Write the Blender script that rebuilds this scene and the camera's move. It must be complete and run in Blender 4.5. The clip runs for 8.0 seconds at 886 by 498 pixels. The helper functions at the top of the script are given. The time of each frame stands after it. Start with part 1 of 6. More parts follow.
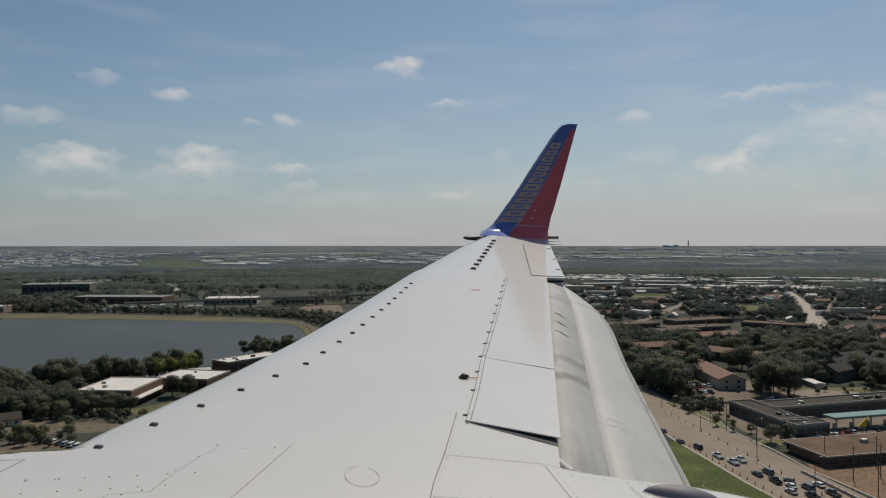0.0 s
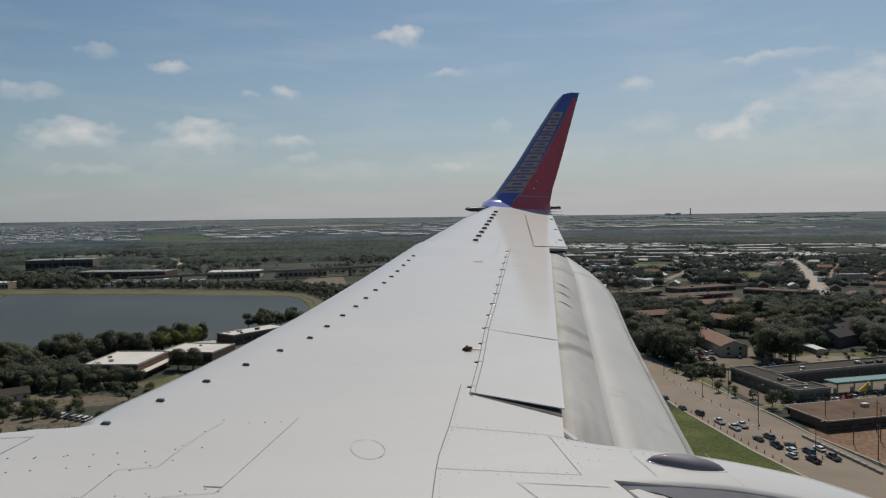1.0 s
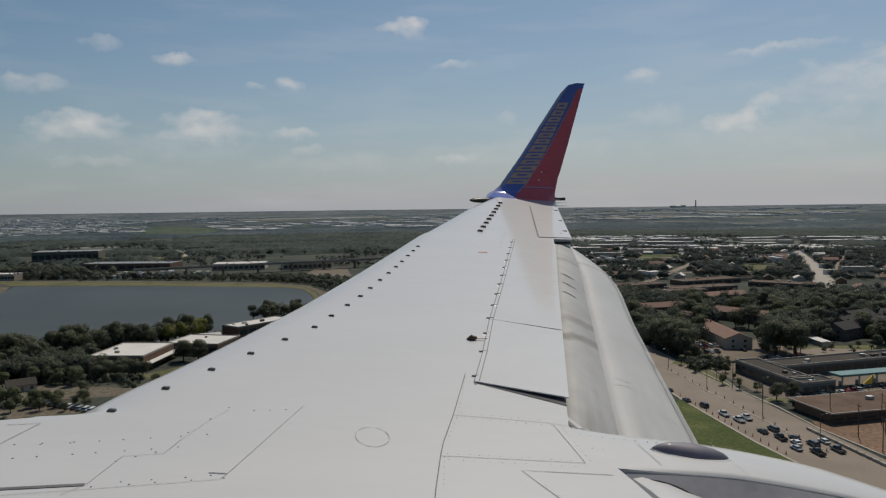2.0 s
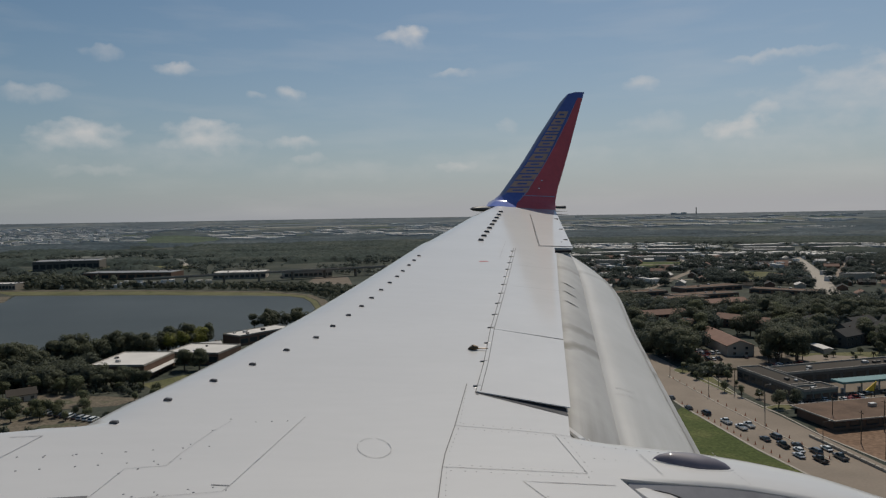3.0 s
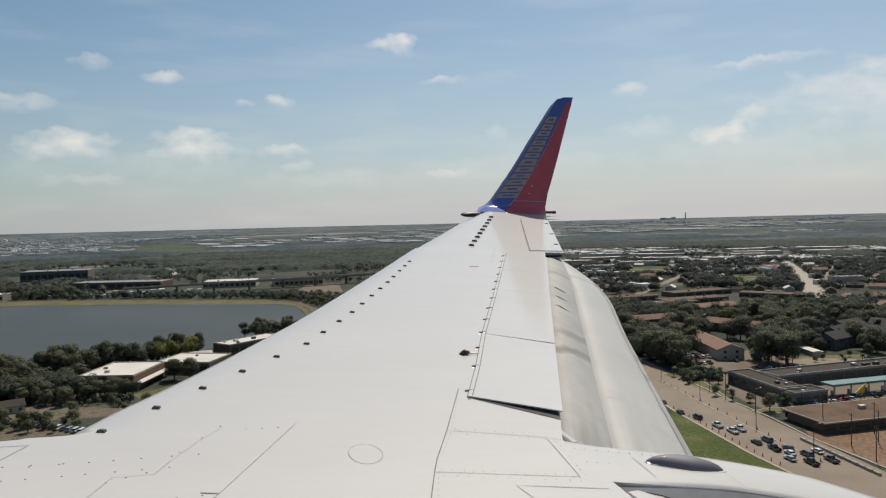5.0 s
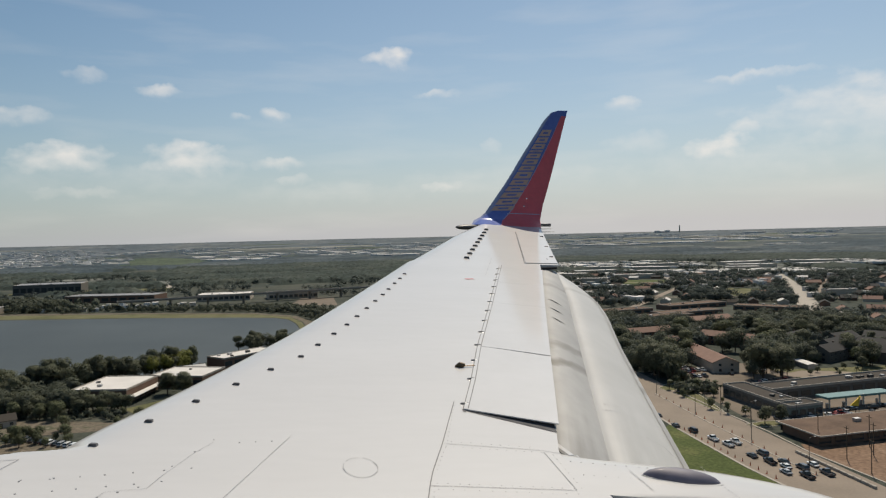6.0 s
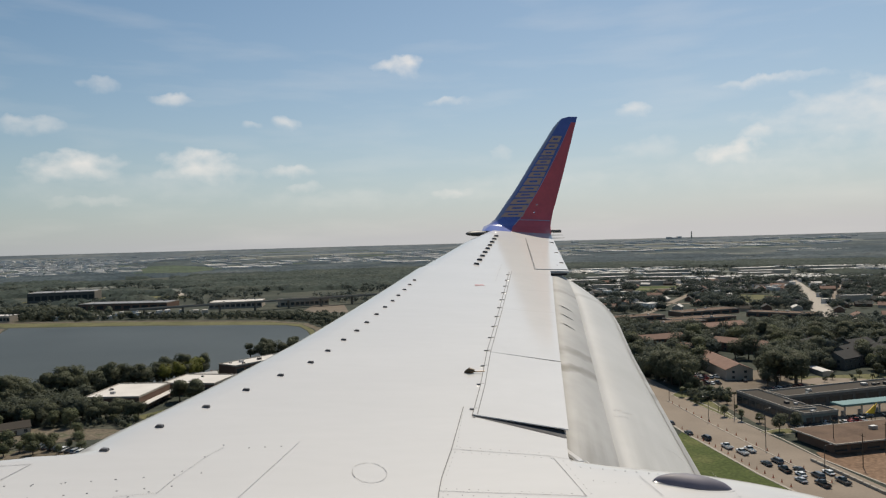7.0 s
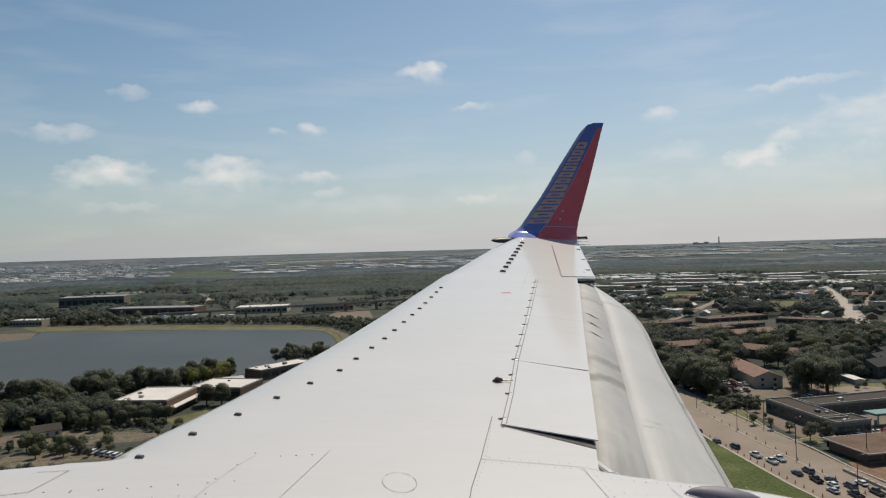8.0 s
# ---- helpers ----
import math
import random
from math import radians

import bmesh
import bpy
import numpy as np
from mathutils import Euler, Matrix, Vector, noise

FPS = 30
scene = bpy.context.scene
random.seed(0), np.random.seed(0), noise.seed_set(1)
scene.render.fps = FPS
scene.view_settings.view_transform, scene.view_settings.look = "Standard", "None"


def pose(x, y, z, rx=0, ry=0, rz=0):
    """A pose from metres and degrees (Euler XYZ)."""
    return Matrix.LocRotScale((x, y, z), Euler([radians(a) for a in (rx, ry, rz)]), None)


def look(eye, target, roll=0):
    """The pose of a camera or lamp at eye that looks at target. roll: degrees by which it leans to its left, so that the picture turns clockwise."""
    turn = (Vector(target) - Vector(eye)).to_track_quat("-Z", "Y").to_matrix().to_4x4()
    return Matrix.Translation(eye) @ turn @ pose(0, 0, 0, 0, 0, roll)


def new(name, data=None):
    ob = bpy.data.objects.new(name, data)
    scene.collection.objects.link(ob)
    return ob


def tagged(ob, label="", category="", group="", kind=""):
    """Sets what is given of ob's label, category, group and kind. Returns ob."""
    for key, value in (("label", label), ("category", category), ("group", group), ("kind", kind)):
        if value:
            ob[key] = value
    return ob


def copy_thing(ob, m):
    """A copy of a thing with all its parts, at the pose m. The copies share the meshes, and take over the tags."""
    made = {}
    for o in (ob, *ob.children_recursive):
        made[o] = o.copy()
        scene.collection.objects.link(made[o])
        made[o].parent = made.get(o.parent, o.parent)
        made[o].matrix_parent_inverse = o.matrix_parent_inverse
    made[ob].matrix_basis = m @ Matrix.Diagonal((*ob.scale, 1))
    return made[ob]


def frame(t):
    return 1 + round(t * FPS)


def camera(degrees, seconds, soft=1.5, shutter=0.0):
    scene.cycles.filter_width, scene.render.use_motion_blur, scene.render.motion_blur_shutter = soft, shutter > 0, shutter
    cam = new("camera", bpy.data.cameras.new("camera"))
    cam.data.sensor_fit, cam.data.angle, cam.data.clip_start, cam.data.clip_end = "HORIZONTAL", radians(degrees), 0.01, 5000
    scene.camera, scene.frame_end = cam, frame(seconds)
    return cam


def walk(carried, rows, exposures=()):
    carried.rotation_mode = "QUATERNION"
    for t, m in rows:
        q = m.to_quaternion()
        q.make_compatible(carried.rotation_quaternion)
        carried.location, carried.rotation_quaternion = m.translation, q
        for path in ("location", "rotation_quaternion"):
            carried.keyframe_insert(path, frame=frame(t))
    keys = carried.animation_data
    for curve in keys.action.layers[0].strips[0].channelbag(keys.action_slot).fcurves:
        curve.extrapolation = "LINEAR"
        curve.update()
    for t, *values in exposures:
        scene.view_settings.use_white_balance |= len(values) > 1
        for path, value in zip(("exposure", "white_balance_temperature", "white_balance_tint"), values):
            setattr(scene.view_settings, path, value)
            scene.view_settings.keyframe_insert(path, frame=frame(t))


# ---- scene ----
EYE = 76.0          # height of the window over the ground


def row(t, dx, dy, dz, yaw, pitch, lean):
    """A row of the path: shift of the eye, heading to the left, tilt up, lean to the right."""
    a, b = radians(yaw), radians(pitch)
    way = Vector((-math.sin(a) * math.cos(b), math.cos(a) * math.cos(b), math.sin(b)))
    eye = Vector((dx, dy, EYE + dz))
    return t, look(eye, eye + way * 10, -lean)


cam = camera(64.0, 8.0, soft=1.25)
PATH = [
    (0.0, -0.002, -0.020, 0.006, -12.375, -0.287, 0.033),
    (0.5, 0.004, -0.010, 0.017, -12.280, -0.871, -0.088),
    (1.0, -0.001, 0.001, 0.021, -12.200, -2.630, 0.753),
    (1.5, 0.001, 0.009, -0.009, -11.824, -3.490, 0.674),
    (3.0, -0.006, -0.012, 0.017, -11.779, -2.614, 0.925),
    (3.5, 0.010, 0.015, 0.014, -11.556, -3.485, 1.148),
    (4.0, 0.004, 0.017, -0.017, -12.199, -3.185, 1.134),
    (4.5, 0.000, 0.000, 0.000, -12.333, -2.646, 1.320),
    (6.0, -0.001, 0.019, -0.012, -12.979, -1.040, 1.401),
    (6.5, -0.011, 0.008, -0.001, -12.191, -0.632, 1.533),
    (7.0, 0.011, 0.008, -0.023, -12.122, -0.453, 1.586),
    (7.5, -0.006, 0.005, -0.008, -11.454, -0.201, 1.121),
    (8.0, -0.024, 0.001, 0.007, -10.185, 0.041, 1.594),
]
EXPOSURES = [(0.0, -0.29, 6800, 10), (1.5, -0.34, 6650, 10), (3.0, -0.52, 6620, 10), (3.5, -0.52, 6650, 10), (4.0, -0.43, 6720, 10), (4.5, 0.06, 6850, 10), (6.0, 0.06, 6950, 10), (8.0, 0.06, 6900, 10)]
walk(cam, [row(*r) for r in PATH], EXPOSURES)

# ---- sky and sun ----
SUN_AZ, SUN_EL = 36.0, 56.0      # degrees, clockwise from +y
CLOUDS = [(9.1, 14.1, 1.8, 0.8, 1.0), (-8.8, 11.3, 1.6, 0.5, 0.6), (-0.2, 9.8, 1.2, 0.7, 0.8), (-2.7, 9.6, 0.7, 0.4, 0.4),
          (-13.5, 12.1, 1.5, 0.5, 0.4), (-18.2, 8.9, 2.3, 0.6, 0.5), (-15.2, 6.0, 3.4, 1.25, 0.85), (-6.5, 6.2, 3.3, 1.35, 0.9),
          (-0.2, 6.0, 1.8, 0.5, 0.5), (16.9, 7.1, 0.9, 0.6, 0.35), (12.9, 11.3, 1.9, 0.35, 0.45), (13.0, 4.0, 1.5, 0.45, 0.5),
          (27.6, 9.7, 1.5, 0.7, 0.75), (34.2, 5.9, 2.5, 1.15, 1.0), (37.4, 11.1, 3.4, 0.4, 0.5), (36.3, 7.4, 1.5, 0.7, 0.55),
          (45.5, 8.0, 9.0, 2.3, 0.62), (-11.0, 4.6, 9.0, 1.3, 0.2), (20.0, 4.2, 10.0, 1.2, 0.18), (36.0, 4.8, 9.0, 1.6, 0.24), (4.0, 3.6, 8.0, 0.9, 0.18), (-13.9, 3.8, 2.9, 0.5, 0.4), (41.4, 6.2, 1.8, 0.6, 0.35), (28.3, 6.7, 2.3, 1.0, 0.3),
          (1.5, 4.6, 1.6, 0.4, 0.35)]


def build_sky():
    w = bpy.data.worlds.new("sky")
    scene.world = w
    w.use_nodes = True
    nt = w.node_tree
    n, link = nt.nodes, nt.links.new
    n.clear()
    out, bg = n.new("ShaderNodeOutputWorld"), n.new("ShaderNodeBackground")
    sky = n.new("ShaderNodeTexSky")
    sky.sky_type, sky.sun_disc = "NISHITA", False
    sky.sun_elevation, sky.sun_rotation = radians(SUN_EL), radians(SUN_AZ)
    sky.air_density, sky.dust_density, sky.ozone_density = 1.0, 0.4, 1.2
    bg.inputs["Strength"].default_value = 0.085
    tc = n.new("ShaderNodeTexCoord")
    nz = n.new("ShaderNodeTexNoise")
    nz.inputs["Scale"].default_value, nz.inputs["Detail"].default_value, nz.inputs["Roughness"].default_value = 26, 5, 0.48
    stretch = n.new("ShaderNodeMapping")
    stretch.inputs["Scale"].default_value = (1, 1, 1.7)
    link(tc.outputs["Generated"], stretch.inputs["Vector"])
    link(stretch.outputs["Vector"], nz.inputs["Vector"])

    def math_node(op, a, b=None, clamp=False):
        m = n.new("ShaderNodeMath")
        m.operation, m.use_clamp = op, clamp
        for i, v in enumerate((a, b)):
            if v is None:
                continue
            if isinstance(v, (int, float)):
                m.inputs[i].default_value = v
            else:
                link(v, m.inputs[i])
        return m.outputs[0]

    rough = math_node("MULTIPLY", math_node("SUBTRACT", nz.outputs["Fac"], 0.5), 3.0)
    # billows: the sky's direction bent a little, so that no cloud is a plain oval
    bend = n.new("ShaderNodeTexNoise")
    bend.inputs["Scale"].default_value, bend.inputs["Detail"].default_value = 38, 3
    link(tc.outputs["Generated"], bend.inputs["Vector"])
    centred, warped = n.new("ShaderNodeVectorMath"), n.new("ShaderNodeVectorMath")
    centred.operation, warped.operation = "SUBTRACT", "MULTIPLY_ADD"
    link(bend.outputs["Color"], centred.inputs[0])
    centred.inputs[1].default_value = (0.5, 0.5, 0.5)
    link(centred.outputs[0], warped.inputs[0])
    warped.inputs[1].default_value = (0.028, 0.028, 0.028)
    link(tc.outputs["Generated"], warped.inputs[2])
    total = None
    for az, el, wide, high, amount in CLOUDS:
        a, e = radians(az), radians(el)
        centre = Vector((math.sin(a) * math.cos(e), math.cos(a) * math.cos(e), math.sin(e)))
        side, up = Vector((math.cos(a), -math.sin(a), 0)), Vector((-math.sin(a) * math.sin(e), -math.cos(a) * math.sin(e), math.cos(e)))
        away = n.new("ShaderNodeVectorMath")
        away.operation = "SUBTRACT"
        link(warped.outputs[0], away.inputs[0])
        away.inputs[1].default_value = centre
        parts = []
        for axis, size in ((side, wide), (up, high)):
            d = n.new("ShaderNodeVectorMath")
            d.operation = "DOT_PRODUCT"
            link(away.outputs[0], d.inputs[0])
            d.inputs[1].default_value = axis / radians(size * 1.12)
            square = math_node("MULTIPLY", d.outputs["Value"], d.outputs["Value"])
            parts.append(square)
            if axis is up:      # a bright, firm top over a base that melts into the air
                fade = math_node("ADD", 0.62, math_node("MULTIPLY", d.outputs["Value"], 0.5), True)
        r2 = math_node("ADD", *parts)
        body = math_node("ADD", math_node("SUBTRACT", 1.0, r2), rough)
        m = math_node("MULTIPLY", math_node("MULTIPLY", math_node("MULTIPLY", body, 0.8, True), fade), amount)
        # the broken edge stays near the cloud's own place
        m = math_node("MULTIPLY", m, math_node("SUBTRACT", 1.0, math_node("MULTIPLY", r2, 0.22), True))
        total = m if total is None else math_node("MAXIMUM", total, m)
    # thin veils of cirrus and the milky air over the horizon
    veil = n.new("ShaderNodeTexNoise")
    veil.inputs["Scale"].default_value, veil.inputs["Detail"].default_value = 5, 6
    flat = n.new("ShaderNodeMapping")
    flat.inputs["Scale"].default_value = (1, 1, 6)
    link(tc.outputs["Generated"], flat.inputs["Vector"])
    link(flat.outputs["Vector"], veil.inputs["Vector"])
    thin = math_node("MULTIPLY", math_node("SUBTRACT", veil.outputs["Fac"], 0.5, True), 0.5)
    # the air glows towards the sun and is bluer away from it
    toward = n.new("ShaderNodeVectorMath")
    toward.operation = "DOT_PRODUCT"
    link(tc.outputs["Generated"], toward.inputs[0])
    toward.inputs[1].default_value = (math.sin(radians(SUN_AZ)), math.cos(radians(SUN_AZ)), 0)
    sunward = math_node("MULTIPLY", math_node("SUBTRACT", toward.outputs["Value"], 0.5), 2.0, True)
    # milky summer air, thicker towards the horizon all round
    axis = n.new("ShaderNodeSeparateXYZ")
    link(tc.outputs["Generated"], axis.inputs[0])
    depth = math_node("POWER", 2.718, math_node("MULTIPLY", math_node("ABSOLUTE", axis.outputs["Z"]), -8.0))
    milky = n.new("ShaderNodeMix")
    milky.data_type = "RGBA"
    link(math_node("ADD", math_node("MULTIPLY", depth, 0.92), math_node("MULTIPLY", sunward, 0.18), True), milky.inputs["Factor"])
    clear = n.new("ShaderNodeVectorMath")
    clear.operation = "MULTIPLY"
    link(sky.outputs["Color"], clear.inputs[0])
    clear.inputs[1].default_value = (0.75, 0.965, 1.03)
    graded = n.new("ShaderNodeVectorMath")
    graded.operation = "SCALE"
    link(clear.outputs[0], graded.inputs[0])
    link(math_node("ADD", 0.92, math_node("MULTIPLY", sunward, 0.12)), graded.inputs["Scale"])
    link(graded.outputs[0], milky.inputs[6])
    murk = n.new("ShaderNodeVectorMath")
    murk.operation = "SCALE"
    tint = n.new("ShaderNodeMix")
    tint.data_type = "RGBA"
    link(sunward, tint.inputs["Factor"])
    tint.inputs[6].default_value, tint.inputs[7].default_value = (6.15, 6.62, 7.25, 1), (6.45, 6.55, 6.85, 1)
    link(tint.outputs[2], murk.inputs[0])
    link(math_node("ADD", 0.50, math_node("MULTIPLY", toward.outputs["Value"], 0.46)), murk.inputs["Scale"])
    link(murk.outputs[0], milky.inputs[7])
    total = math_node("ADD", total, thin, True)
    mix = n.new("ShaderNodeMix")
    mix.data_type = "RGBA"
    link(total, mix.inputs["Factor"])
    link(milky.outputs[2], mix.inputs[6])
    mix.inputs[7].default_value = (10.0, 9.7, 9.5, 1)
    link(mix.outputs[2], bg.inputs["Color"])
    link(bg.outputs[0], out.inputs["Surface"])
    sun = new("sun", bpy.data.lights.new("sun", "SUN"))
    sun.data.energy, sun.data.angle, sun.data.color = 4.35, radians(0.6), (1.0, 0.92, 0.80)
    a, e = radians(SUN_AZ), radians(SUN_EL)
    to_sun = Vector((math.sin(a) * math.cos(e), math.cos(a) * math.cos(e), math.sin(e)))
    sun.matrix_world = look(to_sun * 400, (0, 0, 0))


build_sky()


# ---- materials ----
def material(name, colour, rough=0.8, metal=0.0, spread=0.15, scale=1.0, fine=12.0, bump=0.0, per_object=0.0, coat=0.0, per_island=0.0, detail=0.5, stretch=None):
    """A painted, earthen or leafy surface: two scales of variation, bump and, if wanted, a shade of its own for each object."""
    m = bpy.data.materials.new(name)
    m.use_nodes = True
    nt = m.node_tree
    n, link = nt.nodes, nt.links.new
    p = n["Principled BSDF"]
    p.inputs["Roughness"].default_value, p.inputs["Metallic"].default_value = rough, metal
    p.inputs["Coat Weight"].default_value, p.inputs["Coat Roughness"].default_value = coat, 0.05
    geo = n.new("ShaderNodeNewGeometry")
    big, small = n.new("ShaderNodeTexNoise"), n.new("ShaderNodeTexNoise")
    for tex, s in ((big, scale), (small, fine)):
        if stretch:
            grain = n.new("ShaderNodeMapping")
            grain.inputs["Scale"].default_value = stretch
            link(geo.outputs["Position"], grain.inputs["Vector"])
            link(grain.outputs["Vector"], tex.inputs["Vector"])
        else:
            link(geo.outputs["Position"], tex.inputs["Vector"])
        tex.inputs["Scale"].default_value, tex.inputs["Detail"].default_value = s, 4
    add = n.new("ShaderNodeMath")
    add.operation = "ADD"
    fold = n.new("ShaderNodeMath")
    fold.operation = "MULTIPLY"
    fold.inputs[1].default_value = detail
    link(small.outputs["Fac"], fold.inputs[0])
    link(big.outputs["Fac"], add.inputs[0])
    link(fold.outputs[0], add.inputs[1])
    last = add
    for amount, source in ((per_object, "ob"), (per_island, "island")):
        if not amount:
            continue
        info = n.new("ShaderNodeObjectInfo") if source == "ob" else geo
        own = n.new("ShaderNodeMath")
        own.operation = "MULTIPLY_ADD"
        link(info.outputs["Random" if source == "ob" else "Random Per Island"], own.inputs[0])
        own.inputs[1].default_value = amount
        link(last.outputs[0], own.inputs[2])
        last = own
    ramp = n.new("ShaderNodeMapRange")
    ramp.inputs["From Min"].default_value, ramp.inputs["From Max"].default_value = 0.4, 1.1 + per_object + per_island
    ramp.inputs["To Min"].default_value, ramp.inputs["To Max"].default_value = 1 - spread, 1 + spread
    link(last.outputs[0], ramp.inputs["Value"])
    hue = n.new("ShaderNodeHueSaturation")
    hue.inputs["Color"].default_value = (*colour, 1)
    link(ramp.outputs[0], hue.inputs["Value"])
    link(hue.outputs["Color"], p.inputs["Base Color"])
    if bump:
        b = n.new("ShaderNodeBump")
        b.inputs["Strength"].default_value, b.inputs["Distance"].default_value = bump, 0.02
        link(small.outputs["Fac"], b.inputs["Height"])
        link(b.outputs["Normal"], p.inputs["Normal"])
    return m


def zoned(name, colours, scale, rough=0.95, fine=0.3):
    """Ground of several earths and growths in patches, given as (position, colour) along a noise."""
    m = bpy.data.materials.new(name)
    m.use_nodes = True
    nt = m.node_tree
    n, link = nt.nodes, nt.links.new
    p = n["Principled BSDF"]
    p.inputs["Roughness"].default_value = rough
    geo = n.new("ShaderNodeNewGeometry")
    tex = n.new("ShaderNodeTexNoise")
    tex.inputs["Scale"].default_value, tex.inputs["Detail"].default_value, tex.inputs["Roughness"].default_value = scale, 10, 0.62
    link(geo.outputs["Position"], tex.inputs["Vector"])
    ramp = n.new("ShaderNodeValToRGB")
    el = ramp.color_ramp.elements
    while len(el) < len(colours):
        el.new(0.5)
    for e, (pos, c) in zip(el, colours):
        e.position, e.color = pos, (*c, 1)
    link(tex.outputs["Fac"], ramp.inputs["Fac"])
    small = n.new("ShaderNodeTexNoise")
    small.inputs["Scale"].default_value, small.inputs["Detail"].default_value = fine, 8
    link(geo.outputs["Position"], small.inputs["Vector"])
    rng = n.new("ShaderNodeMapRange")
    rng.inputs["From Min"].default_value, rng.inputs["From Max"].default_value = 0.3, 0.7
    rng.inputs["To Min"].default_value, rng.inputs["To Max"].default_value = 0.65, 1.35
    link(small.outputs["Fac"], rng.inputs["Value"])
    hue = n.new("ShaderNodeHueSaturation")
    link(ramp.outputs["Color"], hue.inputs["Color"])
    link(rng.outputs[0], hue.inputs["Value"])
    link(hue.outputs["Color"], p.inputs["Base Color"])
    return m


MAT = {
    "paint": material("wing_paint", (0.493, 0.491, 0.487), 0.55, spread=0.045, scale=1.0, fine=9, coat=0.75, stretch=(0.4, 1.5, 0.4)),
    "spoiler": material("spoiler_paint", (0.499, 0.497, 0.493), 0.5, spread=0.06, scale=1.3, fine=7, coat=0.75, per_object=0.15),
    "flap": material("weathered_flap_paint", (0.42, 0.42, 0.412), 0.5, spread=0.12, scale=0.9, fine=3, coat=0.1, stretch=(1.6, 0.8, 1.0), detail=0.3),
    "fore_flap": material("stained_fore_flap", (0.34, 0.34, 0.335), 0.55, spread=0.2, scale=1.0, fine=4, stretch=(1.6, 0.9, 1.0), detail=0.3),
    "seam": material("dark_sealant", (0.11, 0.11, 0.115), 0.7, spread=0.3, scale=3),
    "faint_seam": material("grey_sealant", (0.28, 0.28, 0.29), 0.7, spread=0.3, scale=3),
    # near-black for gaps, and for shade painted in under edges
    "well": material("dark_gap_and_shade", (0.03, 0.03, 0.034), 0.8, spread=0.2),
    # grey that stands for shade in the wedge beside the spoiler
    "recess": material("wedge_shade_grey", (0.10, 0.10, 0.105), 0.8, spread=0.3, scale=6),
    # streaked, and darker than the paint for shade under the fairing's lip
    "fairing_side": material("streaked_shaded_side", (0.27, 0.27, 0.285), 0.6, spread=0.25, scale=2.0, fine=14),
    "fastener": material("fastener_heads", (0.25, 0.25, 0.25), 0.4, 0.6, spread=0.3, scale=5),
    "generator": material("vortex_generator_grey", (0.07, 0.07, 0.075), 0.5, spread=0.2, scale=8),
    "brass": material("tarnished_bracket", (0.12, 0.085, 0.05), 0.4, 0.7, spread=0.3, scale=20),
    "red_mark": material("red_stencil", (0.35, 0.08, 0.10), 0.5, spread=0.2, scale=20),
    "blue": material("winglet_blue", (0.12, 0.165, 0.44), 0.09, spread=0.15, scale=1.5),
    "red": material("winglet_red", (0.68, 0.10, 0.11), 0.4, spread=0.15, scale=1.5, coat=0.1),
    "stripe": material("pale_violet_stripe", (0.42, 0.38, 0.50), 0.4, spread=0.1, scale=4),
    "stud": material("polished_stud", (0.80, 0.80, 0.80), 0.2, 0.9, spread=0.05, scale=4),
    "orange": material("orange_lettering", (0.54, 0.34, 0.25), 0.4, spread=0.15, scale=4),
}
for k in ("paint", "spoiler", "flap", "fore_flap"):
    MAT[k].node_tree.nodes["Principled BSDF"].inputs["Specular IOR Level"].default_value = 0.25
    MAT[k].node_tree.nodes["Principled BSDF"].inputs["Coat Roughness"].default_value = 0.11
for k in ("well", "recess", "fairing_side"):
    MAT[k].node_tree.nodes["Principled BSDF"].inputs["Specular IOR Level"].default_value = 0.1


def polish_leading_edge(m):
    """Blue paint worn to bright metal along the winglet's leading edge, widest at its foot."""
    n, link = m.node_tree.nodes, m.node_tree.links.new
    p = n["Principled BSDF"]
    geo, axis = n.new("ShaderNodeNewGeometry"), n.new("ShaderNodeSeparateXYZ")
    link(geo.outputs["Position"], axis.inputs[0])

    def calc(op, a, b, clamp=False):
        q = n.new("ShaderNodeMath")
        q.operation, q.use_clamp = op, clamp
        for i, v in enumerate((a, b)):
            if isinstance(v, (int, float)):
                q.inputs[i].default_value = v
            else:
                link(v, q.inputs[i])
        return q.outputs[0]
    z = calc("SUBTRACT", axis.outputs["Z"], EYE + 0.2)
    edge = calc("MINIMUM", calc("ADD", calc("MULTIPLY", z, 0.78), 4.32), calc("ADD", calc("MULTIPLY", z, 2.0), 3.93))
    back = calc("SUBTRACT", axis.outputs["X"], edge)
    width = calc("MAXIMUM", calc("SUBTRACT", 0.19, calc("MULTIPLY", z, 0.06)), 0.01)
    bare = calc("POWER", calc("SUBTRACT", 1.0, calc("DIVIDE", back, width), True), 0.6)
    mix = n.new("ShaderNodeMix")
    mix.data_type = "RGBA"
    link(bare, mix.inputs["Factor"])
    link(p.inputs["Base Color"].links[0].from_socket, mix.inputs[6])
    mix.inputs[7].default_value = (0.42, 0.44, 0.52, 1)
    link(mix.outputs[2], p.inputs["Base Color"])
    link(calc("MULTIPLY", bare, 0.12), p.inputs["Metallic"])


MAT["blue"].node_tree.nodes["Principled BSDF"].inputs["Specular IOR Level"].default_value = 0.3
polish_leading_edge(MAT["blue"])


